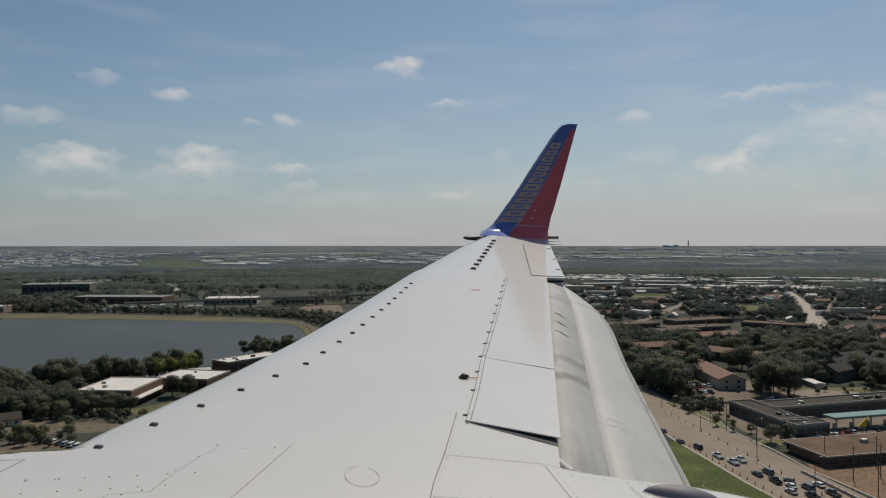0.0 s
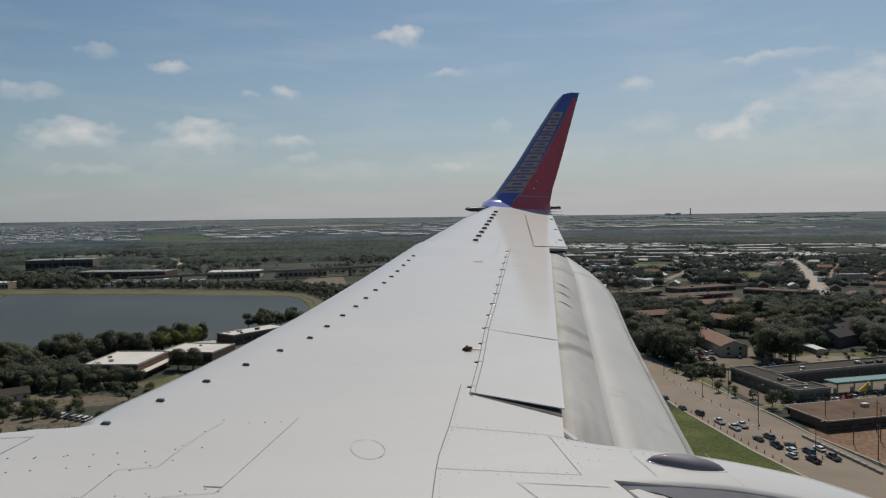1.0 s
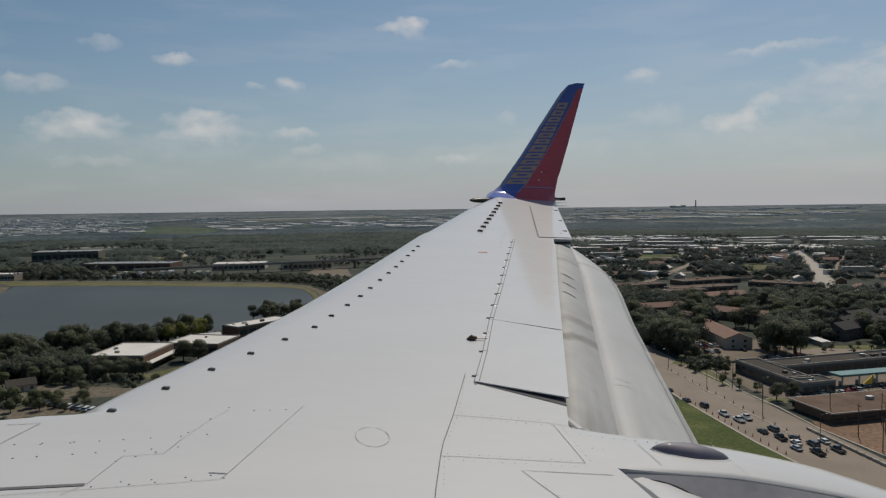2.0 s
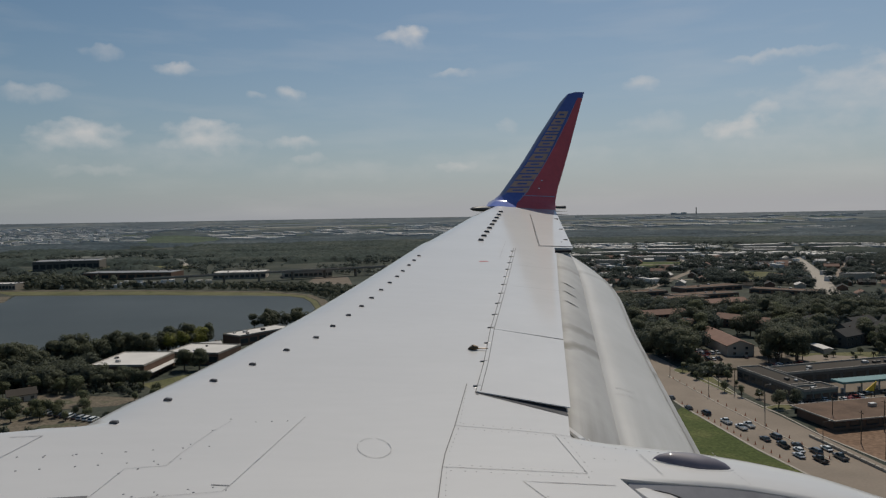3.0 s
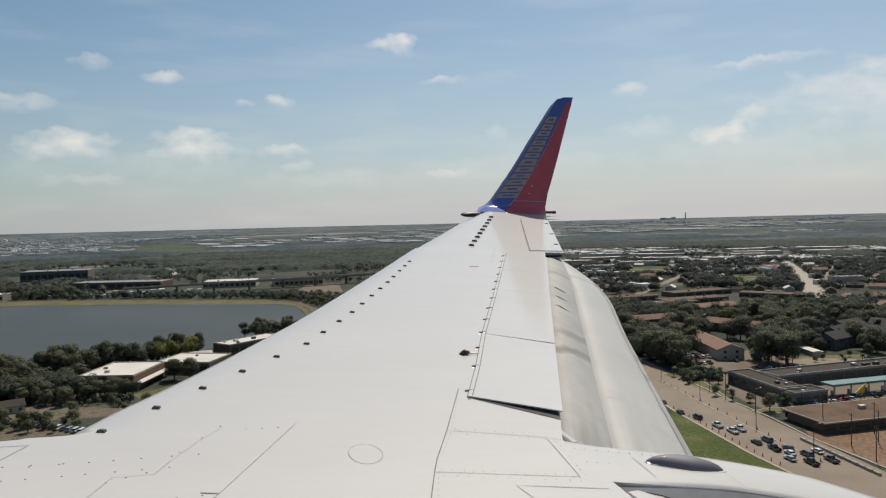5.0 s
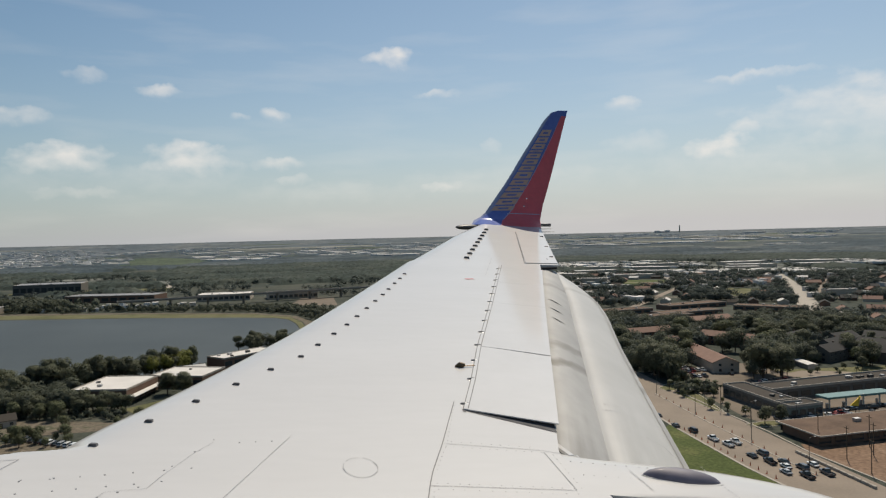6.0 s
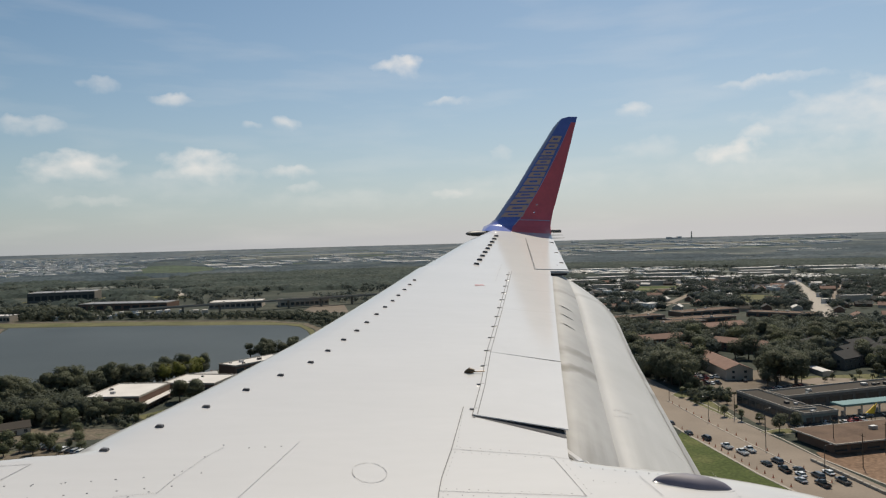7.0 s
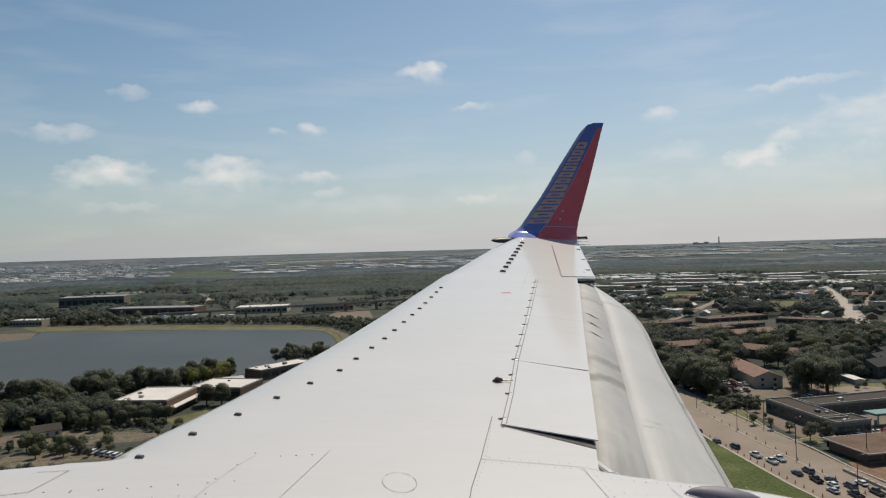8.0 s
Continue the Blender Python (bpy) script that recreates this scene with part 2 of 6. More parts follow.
def stain_flap(m, smears, inner, dark, tint):
    """Soot across the flap: smears at given spans, and a grimy inner end with streaks along the airflow."""
    n, link = m.node_tree.nodes, m.node_tree.links.new
    p = n["Principled BSDF"]
    geo, axis = n.new("ShaderNodeNewGeometry"), n.new("ShaderNodeSeparateXYZ")
    link(geo.outputs["Position"], axis.inputs[0])

    def calc(op, a, b, clamp=False):
        q = n.new("ShaderNodeMath")
        q.operation, q.use_clamp = op, clamp
        for i, v in enumerate((a, b)):
            if isinstance(v, (int, float)):
                q.inputs[i].default_value = v
            else:
                link(v, q.inputs[i])
        return q.outputs[0]

    def cloudy(scale, stretch):
        mp, tex = n.new("ShaderNodeMapping"), n.new("ShaderNodeTexNoise")
        mp.inputs["Scale"].default_value = stretch
        tex.inputs["Scale"].default_value, tex.inputs["Detail"].default_value = scale, 5
        link(geo.outputs["Position"], mp.inputs["Vector"])
        link(mp.outputs["Vector"], tex.inputs["Vector"])
        return tex.outputs["Fac"]
    y = calc("ADD", axis.outputs["Y"], calc("MULTIPLY", cloudy(5, (1, 1, 1)), 0.25))
    blots = calc("MULTIPLY", cloudy(2.2, (1, 1, 1)), 1.6)
    total = 0.0
    for place, half, amount in smears:
        d = calc("DIVIDE", calc("SUBTRACT", y, place + 0.125), half)
        band = calc("MULTIPLY", calc("SUBTRACT", 1.0, calc("MULTIPLY", d, d), True), amount)
        total = calc("MAXIMUM", total, calc("MULTIPLY", band, blots))
    chord = calc("SUBTRACT", axis.outputs["X"], calc("MULTIPLY", axis.outputs["Y"], 0.365))
    along_span, lines = n.new("ShaderNodeCombineXYZ"), n.new("ShaderNodeTexNoise")
    link(calc("MULTIPLY", chord, 7.0), along_span.inputs["X"])
    link(calc("MULTIPLY", axis.outputs["Y"], 0.45), along_span.inputs["Y"])
    lines.inputs["Scale"].default_value, lines.inputs["Detail"].default_value = 1.6, 4
    link(along_span.outputs[0], lines.inputs["Vector"])
    streak = calc("MULTIPLY", calc("SUBTRACT", lines.outputs["Fac"], 0.36, True), 3.0)
    end = calc("SUBTRACT", 1.0, calc("DIVIDE", calc("SUBTRACT", y, 4.5), inner), True)
    total = calc("ADD", total, calc("MULTIPLY", calc("MULTIPLY", end, streak), 0.55), True)
    mix = n.new("ShaderNodeMix")
    mix.data_type, mix.blend_type = "RGBA", "MULTIPLY"
    link(calc("MULTIPLY", total, dark), mix.inputs["Factor"])
    link(p.inputs["Base Color"].links[0].from_socket, mix.inputs[6])
    mix.inputs[7].default_value = (*tint, 1)
    link(mix.outputs[2], p.inputs["Base Color"])


stain_flap(MAT["fore_flap"], ((6.45, 0.13, 0.9), (7.00, 0.14, 0.8), (9.9, 0.12, 0.5)), 1.3, 0.9, (0.45, 0.43, 0.38))
stain_flap(MAT["flap"], ((10.1, 0.10, 0.9), (6.6, 0.5, 0.25)), 1.7, 0.7, (0.62, 0.61, 0.58))

# ---- helpers of this scene ----
def part(name, bm, mat, parent=None, label="", smooth=True):
    me = bpy.data.meshes.new(name)
    bm.normal_update()
    bm.to_mesh(me)
    bm.free()
    return from_mesh(name, me, mat, parent, label, smooth)


def from_mesh(name, me, mat, parent=None, label="", smooth=True):
    for m in mat if isinstance(mat, (list, tuple)) else [mat]:
        if len(me.materials) < (len(mat) if isinstance(mat, (list, tuple)) else 1):
            me.materials.append(m)
    me.shade_smooth() if smooth else me.shade_flat()
    if smooth:
        me.set_sharp_from_angle(angle=radians(38))
    ob = new(name, me)
    if parent is not None:
        ob.parent = parent
    if label:
        tagged(ob, label)
    return ob


def raw(name, verts, faces, mat, parent=None, label="", smooth=False):
    me = bpy.data.meshes.new(name)
    me.from_pydata([tuple(v) for v in verts], [], faces)
    me.update()
    return from_mesh(name, me, mat, parent, label, smooth)


def thing(name, label, category, at=(0, 0, 0), turn=0, group="", kind=""):
    ob = new(name)
    ob.empty_display_size = 0.3
    ob.matrix_basis = pose(*at, 0, 0, turn)
    return tagged(ob, label, category, group, kind)


def box(bm, x0, x1, y0, y1, z0, z1, bevel=0.0):
    r = bmesh.ops.create_cube(bm, size=1, matrix=Matrix.LocRotScale(((x0 + x1) / 2, (y0 + y1) / 2, (z0 + z1) / 2), None, (x1 - x0, y1 - y0, z1 - z0)))
    if bevel:
        es = {e for v in r["verts"] for e in v.link_edges}
        bmesh.ops.bevel(bm, geom=list(es), offset=bevel, segments=1, affect="EDGES")
    return bm


def tube(bm, a, b, ra, rb, n=8):
    a, b = Vector(a), Vector(b)
    d = b - a
    m = Matrix.Translation((a + b) / 2) @ d.to_track_quat("Z", "Y").to_matrix().to_4x4()
    bmesh.ops.create_cone(bm, cap_ends=True, segments=n, radius1=ra, radius2=rb, depth=d.length, matrix=m)
    return bm


def line_at(table, v):
    return float(np.interp(v, [a for a, _ in table], [b for _, b in table]))


# ---- the wing ----
# x runs aft, y outboard, z up from the eye; the upper skin is a gently bent sheet
def skin(x, y):
    return EYE - 1.917 + 0.13526 * y + 0.002118 * y * y - 0.08367 * x


LEAD = [(1.0, -4.4), (3.6, -4.2), (4.05, -3.2), (4.27, -2.12), (4.35, -1.76), (4.41, -1.51), (4.44, -1.49), (4.87, -1.275), (5.34, -0.975), (5.94, -0.63), (7.04, -0.03), (8.64, 0.755), (10.82, 1.80), (13.58, 3.29), (15.15, 4.27)]
TRAIL = [(1.0, 2.2), (3.70, 1.83), (4.05, 1.76), (4.32, 1.73), (4.85, 1.92), (6.51, 2.52), (8.27, 3.16), (10.77, 4.08), (11.00, 4.16), (11.04, 4.50), (11.13, 4.53), (15.38, 5.82)]
HINGE = [(5.03, 1.28), (5.65, 1.51), (6.61, 1.84), (8.15, 2.42), (10.72, 3.375)]


def on_skin(x, y, up=0.0):
    """A point of the upper skin, with the fall of the nose."""
    le, te = line_at(LEAD, y), line_at(TRAIL, y)
    chord = te - le
    fall = 0.02 + 0.066 * min(chord, 3.3) * min(1, max(0, (y - 4.42) / 0.12))
    u = (x - le) / (0.15 * chord)
    if u < 1:
        fall *= (1 - math.sqrt(max(0, 1 - (1 - max(u, 0)) ** 2)))
    else:
        fall = 0
    return Vector((x, y, skin(x, y) - fall + up))


def ribbon(points, width, up, mat, name, parent, label="", step=0.15):
    """A thin strip laid along a line on the skin."""
    run = []
    for (ax, ay), (bx, by) in zip(points, points[1:]):
        k = max(1, int(math.hypot(bx - ax, by - ay) / step))
        run += [(ax + (bx - ax) * i / k, ay + (by - ay) * i / k) for i in range(k)]
    run.append(points[-1])
    verts, faces = [], []
    for i, (x, y) in enumerate(run):
        (ax, ay), (bx, by) = run[max(0, i - 1)], run[min(len(run) - 1, i + 1)]
        dx, dy = bx - ax, by - ay
        s = math.hypot(dx, dy) or 1
        nx, ny = -dy / s * width / 2, dx / s * width / 2
        verts += [on_skin(x + nx, y + ny, up), on_skin(x - nx, y - ny, up)]
        if i:
            faces.append((2 * i - 2, 2 * i - 1, 2 * i + 1, 2 * i))
    ob = raw(name, verts, faces, mat, parent, label)
    return ob


def build_wing():
    wing = thing("aircraft_wing", "white painted airliner wing with extended flaps and upturned winglet", "wing")
    # main skin: closed body from nose to trailing edge
    ys = sorted(set([1.0, 2.0, 3.0, 3.6, 3.8, 4.0, 4.05, 4.16, 4.27, 4.31, 4.35, 4.38, 4.41] + [4.42 + 0.03 * i for i in range(5)] + [4.62 + 0.14 * i for i in range(4)] + [5.2 + 0.35 * i for i in range(29)] + [10.99, 11.05, 15.15, 15.2]))
    us = [0, 0.006, 0.02, 0.045, 0.08, 0.115, 0.15, 0.2, 0.3, 0.42, 0.55, 0.68, 0.8, 0.9, 1.0]
    verts, faces = [], []
    for y in ys:
        le, te = line_at(LEAD, y), line_at(TRAIL, y)
        for u in us:
            verts.append(on_skin(le + (te - le) * u, y))
        for u in reversed(us):
            p = on_skin(le + (te - le) * u, y)
            full = 0.11 * (te - le) * (4 * max(u, 0.002) * (1 - u)) ** 0.55 + 0.012
            q = skin(p.x, y) - full if u > 0.15 else p.z - full * 0.7
            verts.append(Vector((p.x, y, q)))
    k = 2 * len(us)
    for i in range(len(ys) - 1):
        for j in range(k):
            a, b = i * k + j, i * k + (j + 1) % k
            faces.append((a, b, b + k, a + k))
    faces += [tuple(range(k)), tuple(range(len(verts) - 1, len(verts) - k - 1, -1))]
    me = bpy.data.meshes.new("wing_body")
    me.from_pydata([tuple(v) for v in verts], [], faces)
    bm = bmesh.new()
    bm.from_mesh(me)
    bmesh.ops.recalc_face_normals(bm, faces=bm.faces[:])
    body = part("wing_body", bm, MAT["paint"], wing, "pale grey painted upper skin")
    # spoilers, hinged at the front and lifted a little at the back
    cuts = [(5.03, 6.59, 0.024, 0.006), (6.61, 8.37, 0.012, 0.004), (8.372, 9.56, 0.004, 0.003), (9.562, 10.72, 0.003, 0.0)]
    for y0, y1, lift, lift_out in cuts:
        verts, faces = [], []
        n = 8
        for low in (0, 1):
            for i in range(n + 1):
                y = y0 + (y1 - y0) * i / n
                for j in range(4):
                    x0 = line_at(HINGE, y)
                    skew = 0.30 + 0.03 * (1 - i / n) if y0 < 6 else 0.16 + 0.14 * (1 - i / n) if y0 < 7 else 0.16
                    x1 = line_at(TRAIL, y - skew) + 0.02
                    yy = y - skew * j / 3
                    x = x0 + (x1 - x0) * j / 3
                    rise = (lift + (lift_out - lift) * i / n) * j / 3
                    verts.append((x, yy, skin(x, yy) + rise + (0.004 if low else 0.012 if lift > 0.02 else 0.008)))
        m = (n + 1) * 4
        for i in range(n):
            for j in range(3):
                a = i * 4 + j
                faces.append((a, a + 1, a + 5, a + 4))
                faces.append((m + a, m + a + 4, m + a + 5, m + a + 1))
        for i in range(n):
            for j in (0, 3):
                a = i * 4 + j
                faces.append((a, a + 4, m + a + 4, m + a))
        for j in range(3):
            for a in (j, n * 4 + j):
                faces.append((a, a + 1, m + a + 1, m + a))
        panel = raw("spoiler", verts, faces, MAT["spoiler"], wing, "flush grey-white spoiler panel")
        if 6 < y0 < 7:
            ribbon([(line_at(HINGE, y0) + 0.0, y0 - 0.005), (line_at(TRAIL, y0 - 0.30), y0 - 0.31)], 0.034, 0.0035, MAT["well"], "spoiler_gap", panel)
        elif y0 < 6:
            # grey patch on the skin as the shade in the wedge below the raised panel
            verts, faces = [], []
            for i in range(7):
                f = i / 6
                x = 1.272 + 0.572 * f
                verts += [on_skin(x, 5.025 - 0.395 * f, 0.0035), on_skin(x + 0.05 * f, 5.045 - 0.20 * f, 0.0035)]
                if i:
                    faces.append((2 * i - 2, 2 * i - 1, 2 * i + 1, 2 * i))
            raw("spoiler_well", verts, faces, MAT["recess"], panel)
    # panel joints
    ribbon([(1.28, 4.99)] + [(x, y) for y, x in HINGE], 0.018, 0.0035, MAT["seam"], "hinge_joint", body)
    ribbon([(x + 0.034, y) for y, x in HINGE], 0.007, 0.0135, MAT["seam"], "hinge_edge", body)
    joints = [([(1.25, 5.20), (0.99, 4.47), (0.84, 4.08), (0.79, 3.92), (0.69, 3.56), (0.60, 3.2)], 0.010, "seam"),
              ([(0.99, 4.47), (1.61, 4.36), (1.73, 4.31)], 0.006, "faint_seam"), ([(0.79, 3.92), (1.64, 3.83)], 0.005, "seam"),
              ([(1.63, 4.33), (1.64, 3.83)], 0.005, "seam"), ([(1.45, 3.2), (1.30, 3.54), (1.22, 3.75), (1.75, 3.69)], 0.007, "seam"),
              ([(0.03, 4.58), (-0.37, 3.73), (-0.40, 3.68), (-0.76, 3.63), (-1.6, 3.52)], 0.004, "faint_seam"),
              ([(-0.46, 3.745), (-0.37, 3.735)], 0.011, "seam"),
              ([(-1.10, 3.55), (-1.01, 3.65), (-0.91, 3.92), (-0.71, 3.95), (-0.65, 4.10)], 0.004, "faint_seam"),
              ([(-0.65, 4.10), (-0.52, 4.36), (-0.42, 4.51)], 0.0025, "faint_seam"),
              ([(4.85, 14.24), (3.90, 11.02)], 0.022, "seam"), ([(4.85, 14.24), (5.38, 14.26)], 0.02, "seam"),
              ([(2.93, 10.0), (3.42, 11.3)], 0.012, "faint_seam")]
    for pts, wide, mat in joints:
        ribbon(pts, wide * 0.6, 0.003, MAT[mat], "panel_joint", body)
    for pts in ([(-1.58, 4.28), (-1.42, 4.30)], [(-1.42, 4.30), (-1.54, 4.05), (-1.9, 3.95)]):
        ribbon(pts, 0.004, 0.003, MAT["faint_seam"], "panel_joint", body)
    for a0, a1, wide in ((155, 395, 0.0036), (40, 75, 0.0026), (88, 140, 0.0026)):
        arc = [(0.425 + 0.10 * math.cos(a), 4.155 + 0.125 * math.sin(a)) for a in np.linspace(radians(a0), radians(a1), 25)]
        ribbon(arc, wide, 0.003, MAT["faint_seam"], "fuel_cap_joint", body, step=0.5)
    ribbon([(line_at(LEAD, y) + 0.03, y) for y in (10.6, 11.5, 12.5, 13.5, 14.3, 15.0)], 0.03, 0.006, MAT["seam"], "slat_joint", body)
    ribbon([(-1.02, 3.64), (-1.4, 3.605), (-1.9, 3.57), (-2.6, 3.50)], 0.022, 0.0035, MAT["seam"], "krueger_gap", body)
    # fastener heads
    verts, faces = [], []
    runs = [([(0.99, 4.43), (1.60, 4.33)], 12), ([(0.83, 3.95), (1.62, 3.86)], 14), ([(0.83, 3.88), (1.62, 3.79)], 12), ([(1.03, 4.5), (1.22, 5.1)], 10),
            ([(0.87, 4.1), (0.99, 4.4)], 6), ([(0.74, 3.6), (0.81, 3.9)], 6), ([(1.68, 4.3), (1.68, 3.86)], 8), ([(-1.35, 4.05), (-0.55, 4.17)], 7),
            ([(-1.45, 3.9), (-0.8, 4.0)], 6), ([(-1.2, 3.62), (-0.45, 3.72)], 6), ([(1.05, 4.5), (1.55, 4.41)], 9), ([(1.3, 3.6), (1.36, 3.45)], 4),
            ([(1.75, 4.2), (2.3, 4.08)], 9), ([(1.75, 4.02), (2.1, 3.95)], 6), ([(-0.95, 3.86), (-0.66, 4.02)], 4), ([(-1.0, 3.62), (-0.42, 3.69)], 5), ([(-0.62, 4.2), (-0.45, 4.5)], 3), ([(-0.30, 4.50), (-0.1, 4.52)], 3), ([(-1.75, 4.02), (-1.2, 4.08)], 5)]
    for pts, count in runs:
        (ax, ay), (bx, by) = pts
        for i in range(count):
            f = (i + 0.3 * random.random()) / (count - 1)
            x, y = ax + (bx - ax) * f, ay + (by - ay) * f
            r, b = (0.0055 if ax < 0 else 0.003) + 0.0016 * random.random(), len(verts)
            for h, rr in ((0.0, r), (0.002, r * 0.7)):
                verts += [on_skin(x + rr * math.cos(a), y + rr * math.sin(a), h) for a in np.linspace(0, 2 * math.pi, 7)[:-1]]
            faces += [(b + q, b + (q + 1) % 6, b + 6 + (q + 1) % 6, b + 6 + q) for q in range(6)] + [tuple(range(b + 6, b + 12))]
    tagged(raw("riveting", verts, faces, MAT["fastener"], body), kind="stuff")
    # brackets along the spoiler hinge
    for i in range(13):
        y = 5.15 + (10.5 - 5.15) * (i / 12) ** 0.92
        x = line_at(HINGE, y)
        z = skin(x, y)
        bm = bmesh.new()
        box(bm, x - 0.038, x + 0.024, y - 0.008, y + 0.008, z + 0.002, z + 0.013, 0.003)
        part("hinge_bracket", bm, MAT["fastener"], wing, smooth=False)
    bm = bmesh.new()
    z = skin(1.54, 5.99)
    tube(bm, (1.455, 5.99, z + 0.014), (1.50, 5.99, z + 0.022), 0.006, 0.028)
    tube(bm, (1.50, 5.99, z + 0.022), (1.545, 5.99, z + 0.02), 0.028, 0.014)
    tube(bm, (1.545, 5.99, z + 0.012), (1.64, 6.0, z + 0.008), 0.005, 0.004)
    box(bm, 1.49, 1.53, 5.97, 6.01, z, z + 0.018, 0.006)
    part("fairlead", bm, MAT["brass"], wing, "small tarnished brass-coloured fitting")
    ribbon([(2.53, 9.66), (2.67, 9.70)], 0.05, 0.003, MAT["red_mark"], "red_stencil", body)

    # vortex generators: small swept fins on a foot
    def generator(x, y, size):
        bm = bmesh.new()
        z = on_skin(x, y).z
        a = radians(-14)
        prof = [(-0.5, 0), (0.5, 0), (0.42, 0.30), (-0.25, 0.36), (-0.42, 0.2)]
        half = 0.22 * size
        low = [bm.verts.new((x + px * size, y - half, z + pz * size - 0.004)) for px, pz in prof]
        high = [bm.verts.new((x + px * size, y + half, z + pz * size - 0.004)) for px, pz in prof]
        bm.faces.new(low)
        bm.faces.new(high[::-1])
        for i in range(5):
            bm.faces.new((low[i], high[i], high[(i + 1) % 5], low[(i + 1) % 5]))
        bmesh.ops.rotate(bm, cent=(x, y, z), matrix=Matrix.Rotation(a, 3, "Z"), verts=bm.verts)
        part("vortex_generator", bm, MAT["generator"], wing, smooth=False)

    row_a = [(-1.09, 4.48), (0.15, 6.18), (0.64, 7.21), (1.20, 8.55), (1.69, 9.80)]
    for y in (4.48, 4.82, 5.16, 5.50, 5.84, 6.18, 6.52, 6.88, 7.21, 7.54, 7.89, 8.23, 8.55, 8.85, 9.19, 9.50, 9.80):
        generator(line_at([(b, a) for a, b in row_a], y), y, 0.055)
    for i in range(9):
        f = i / 8
        generator(2.97 + 1.25 * f, 11.22 + 3.06 * f, 0.10)

    # aileron, a dark bar for its edge shadow, and the step down to the flap
    bm = bmesh.new()
    top = [(3.92, 11.04), (4.52, 11.14), (5.43, 14.30), (4.86, 14.24)]
    lo = [bm.verts.new(on_skin(x, y, 0.0035)) for x, y in top]
    hi = [bm.verts.new(on_skin(x, y, 0.012)) for x, y in top]
    bm.faces.new(hi)
    for i in range(4):
        bm.faces.new((lo[i], lo[(i + 1) % 4], hi[(i + 1) % 4], hi[i]))
    part("aileron", bm, MAT["spoiler"], wing, smooth=False)
    # broken line of the aileron's tab
    for f in (0.08, 0.2, 0.3, 0.48, 0.56, 0.72, 0.84):
        a, b = Vector((4.40, 11.25)), Vector((4.98, 13.2))
        ribbon([a.lerp(b, f), a.lerp(b, f + 0.05)], 0.02, 0.0145, MAT["seam"], "tab_joint", body)
    # dark bar put in for the thin shadow under the aileron's inboard edge
    bm = bmesh.new()
    z = skin(4.3, 11.0)
    box(bm, 4.02, 4.44, 10.95, 10.995, z - 0.07, z - 0.03, 0.01)
    part("flap_end_plate", bm, MAT["well"], wing, "dark bar for the shadow under the aileron edge", smooth=False)
    # static wicks at the tip's trailing edge
    for y in (14.5, 14.9, 15.25):
        x = line_at(TRAIL, y)
        bm = bmesh.new()
        tube(bm, (x - 0.05, y, skin(x, y)), (x + 0.28, y + 0.02, skin(x, y) + 0.0), 0.008, 0.004, 6)
        part("static_wick", bm, MAT["generator"], wing)
    bm = bmesh.new()
    z = skin(5.85, 15.35)
    box(bm, 5.8, 6.08, 15.3, 15.42, z - 0.02, z + 0.05, 0.015)
    part("tail_light", bm, MAT["generator"], wing, "dark tip light housing")
    # lens fairing ahead of the tip
    bm = bmesh.new()
    bmesh.ops.create_uvsphere(bm, u_segments=16, v_segments=10, radius=1, matrix=Matrix.LocRotScale((4.02, 15.02, skin(4.0, 15.05) - 0.09), Euler((0, 0, radians(28))), (0.34, 0.13, 0.06)))
    part("tip_light_fairing", bm, MAT["generator"], wing, "dark glossy wing-tip light fairing")

    build_flap(wing)
    build_fairing(wing)
    # small dark hinge brackets near the aileron's trailing edge
    for y in (11.75, 12.75, 13.9):
        p = on_skin(line_at(TRAIL, y) - 0.10, y)
        part("hinge_bracket", box(bmesh.new(), p.x - 0.035, p.x + 0.035, y - 0.10, y + 0.10, p.z - 0.02, p.z + 0.012, 0.006), MAT["generator"], wing, smooth=False)
    build_winglet(wing)
    return wing


def swept(profile, y0, y1, n, round_end=0.0):
    """Verts and faces of a section carried along the trailing edge; profile as (aft, up) from the edge."""
    verts, faces = [], []
    k = len(profile)
    for i in range(n + 1):
        y = y0 + (y1 - y0) * i / n
        shrink = 1.0
        if round_end:
            e = max(0.0, (y - (y1 - round_end)) / round_end)
            shrink = math.sqrt(max(0.0, 1 - e * e))
        x = line_at([t for t in TRAIL if t[0] < 10.9] + [(12.4, 4.70)], y)
        z = skin(x, y)
        thin = 1 - 0.15 * min(1.0, max(0.0, (y - 4.6) / 3.2))
        for a, b in profile:
            if a > 0.45:
                a, b = 0.45 + (a - 0.45) * (thin - 0.05 * (1 - thin)) ** 1.3, -0.22 + (b + 0.22) * thin ** 1.3
            verts.append((x + a * (shrink * 0.85 + 0.15 if a > 0 else 1), y, z + b * (0.5 + 0.5 * shrink)))
        if i:
            o = i * k
            faces += [(o - k + j, o - k + j + 1, o + j + 1, o + j) for j in range(k - 1)]
            faces.append((o - 1, o - k, o, o + k - 1))
    faces += [tuple(range(k)), tuple(range(len(verts) - 1, len(verts) - k - 1, -1))]
    return verts, faces


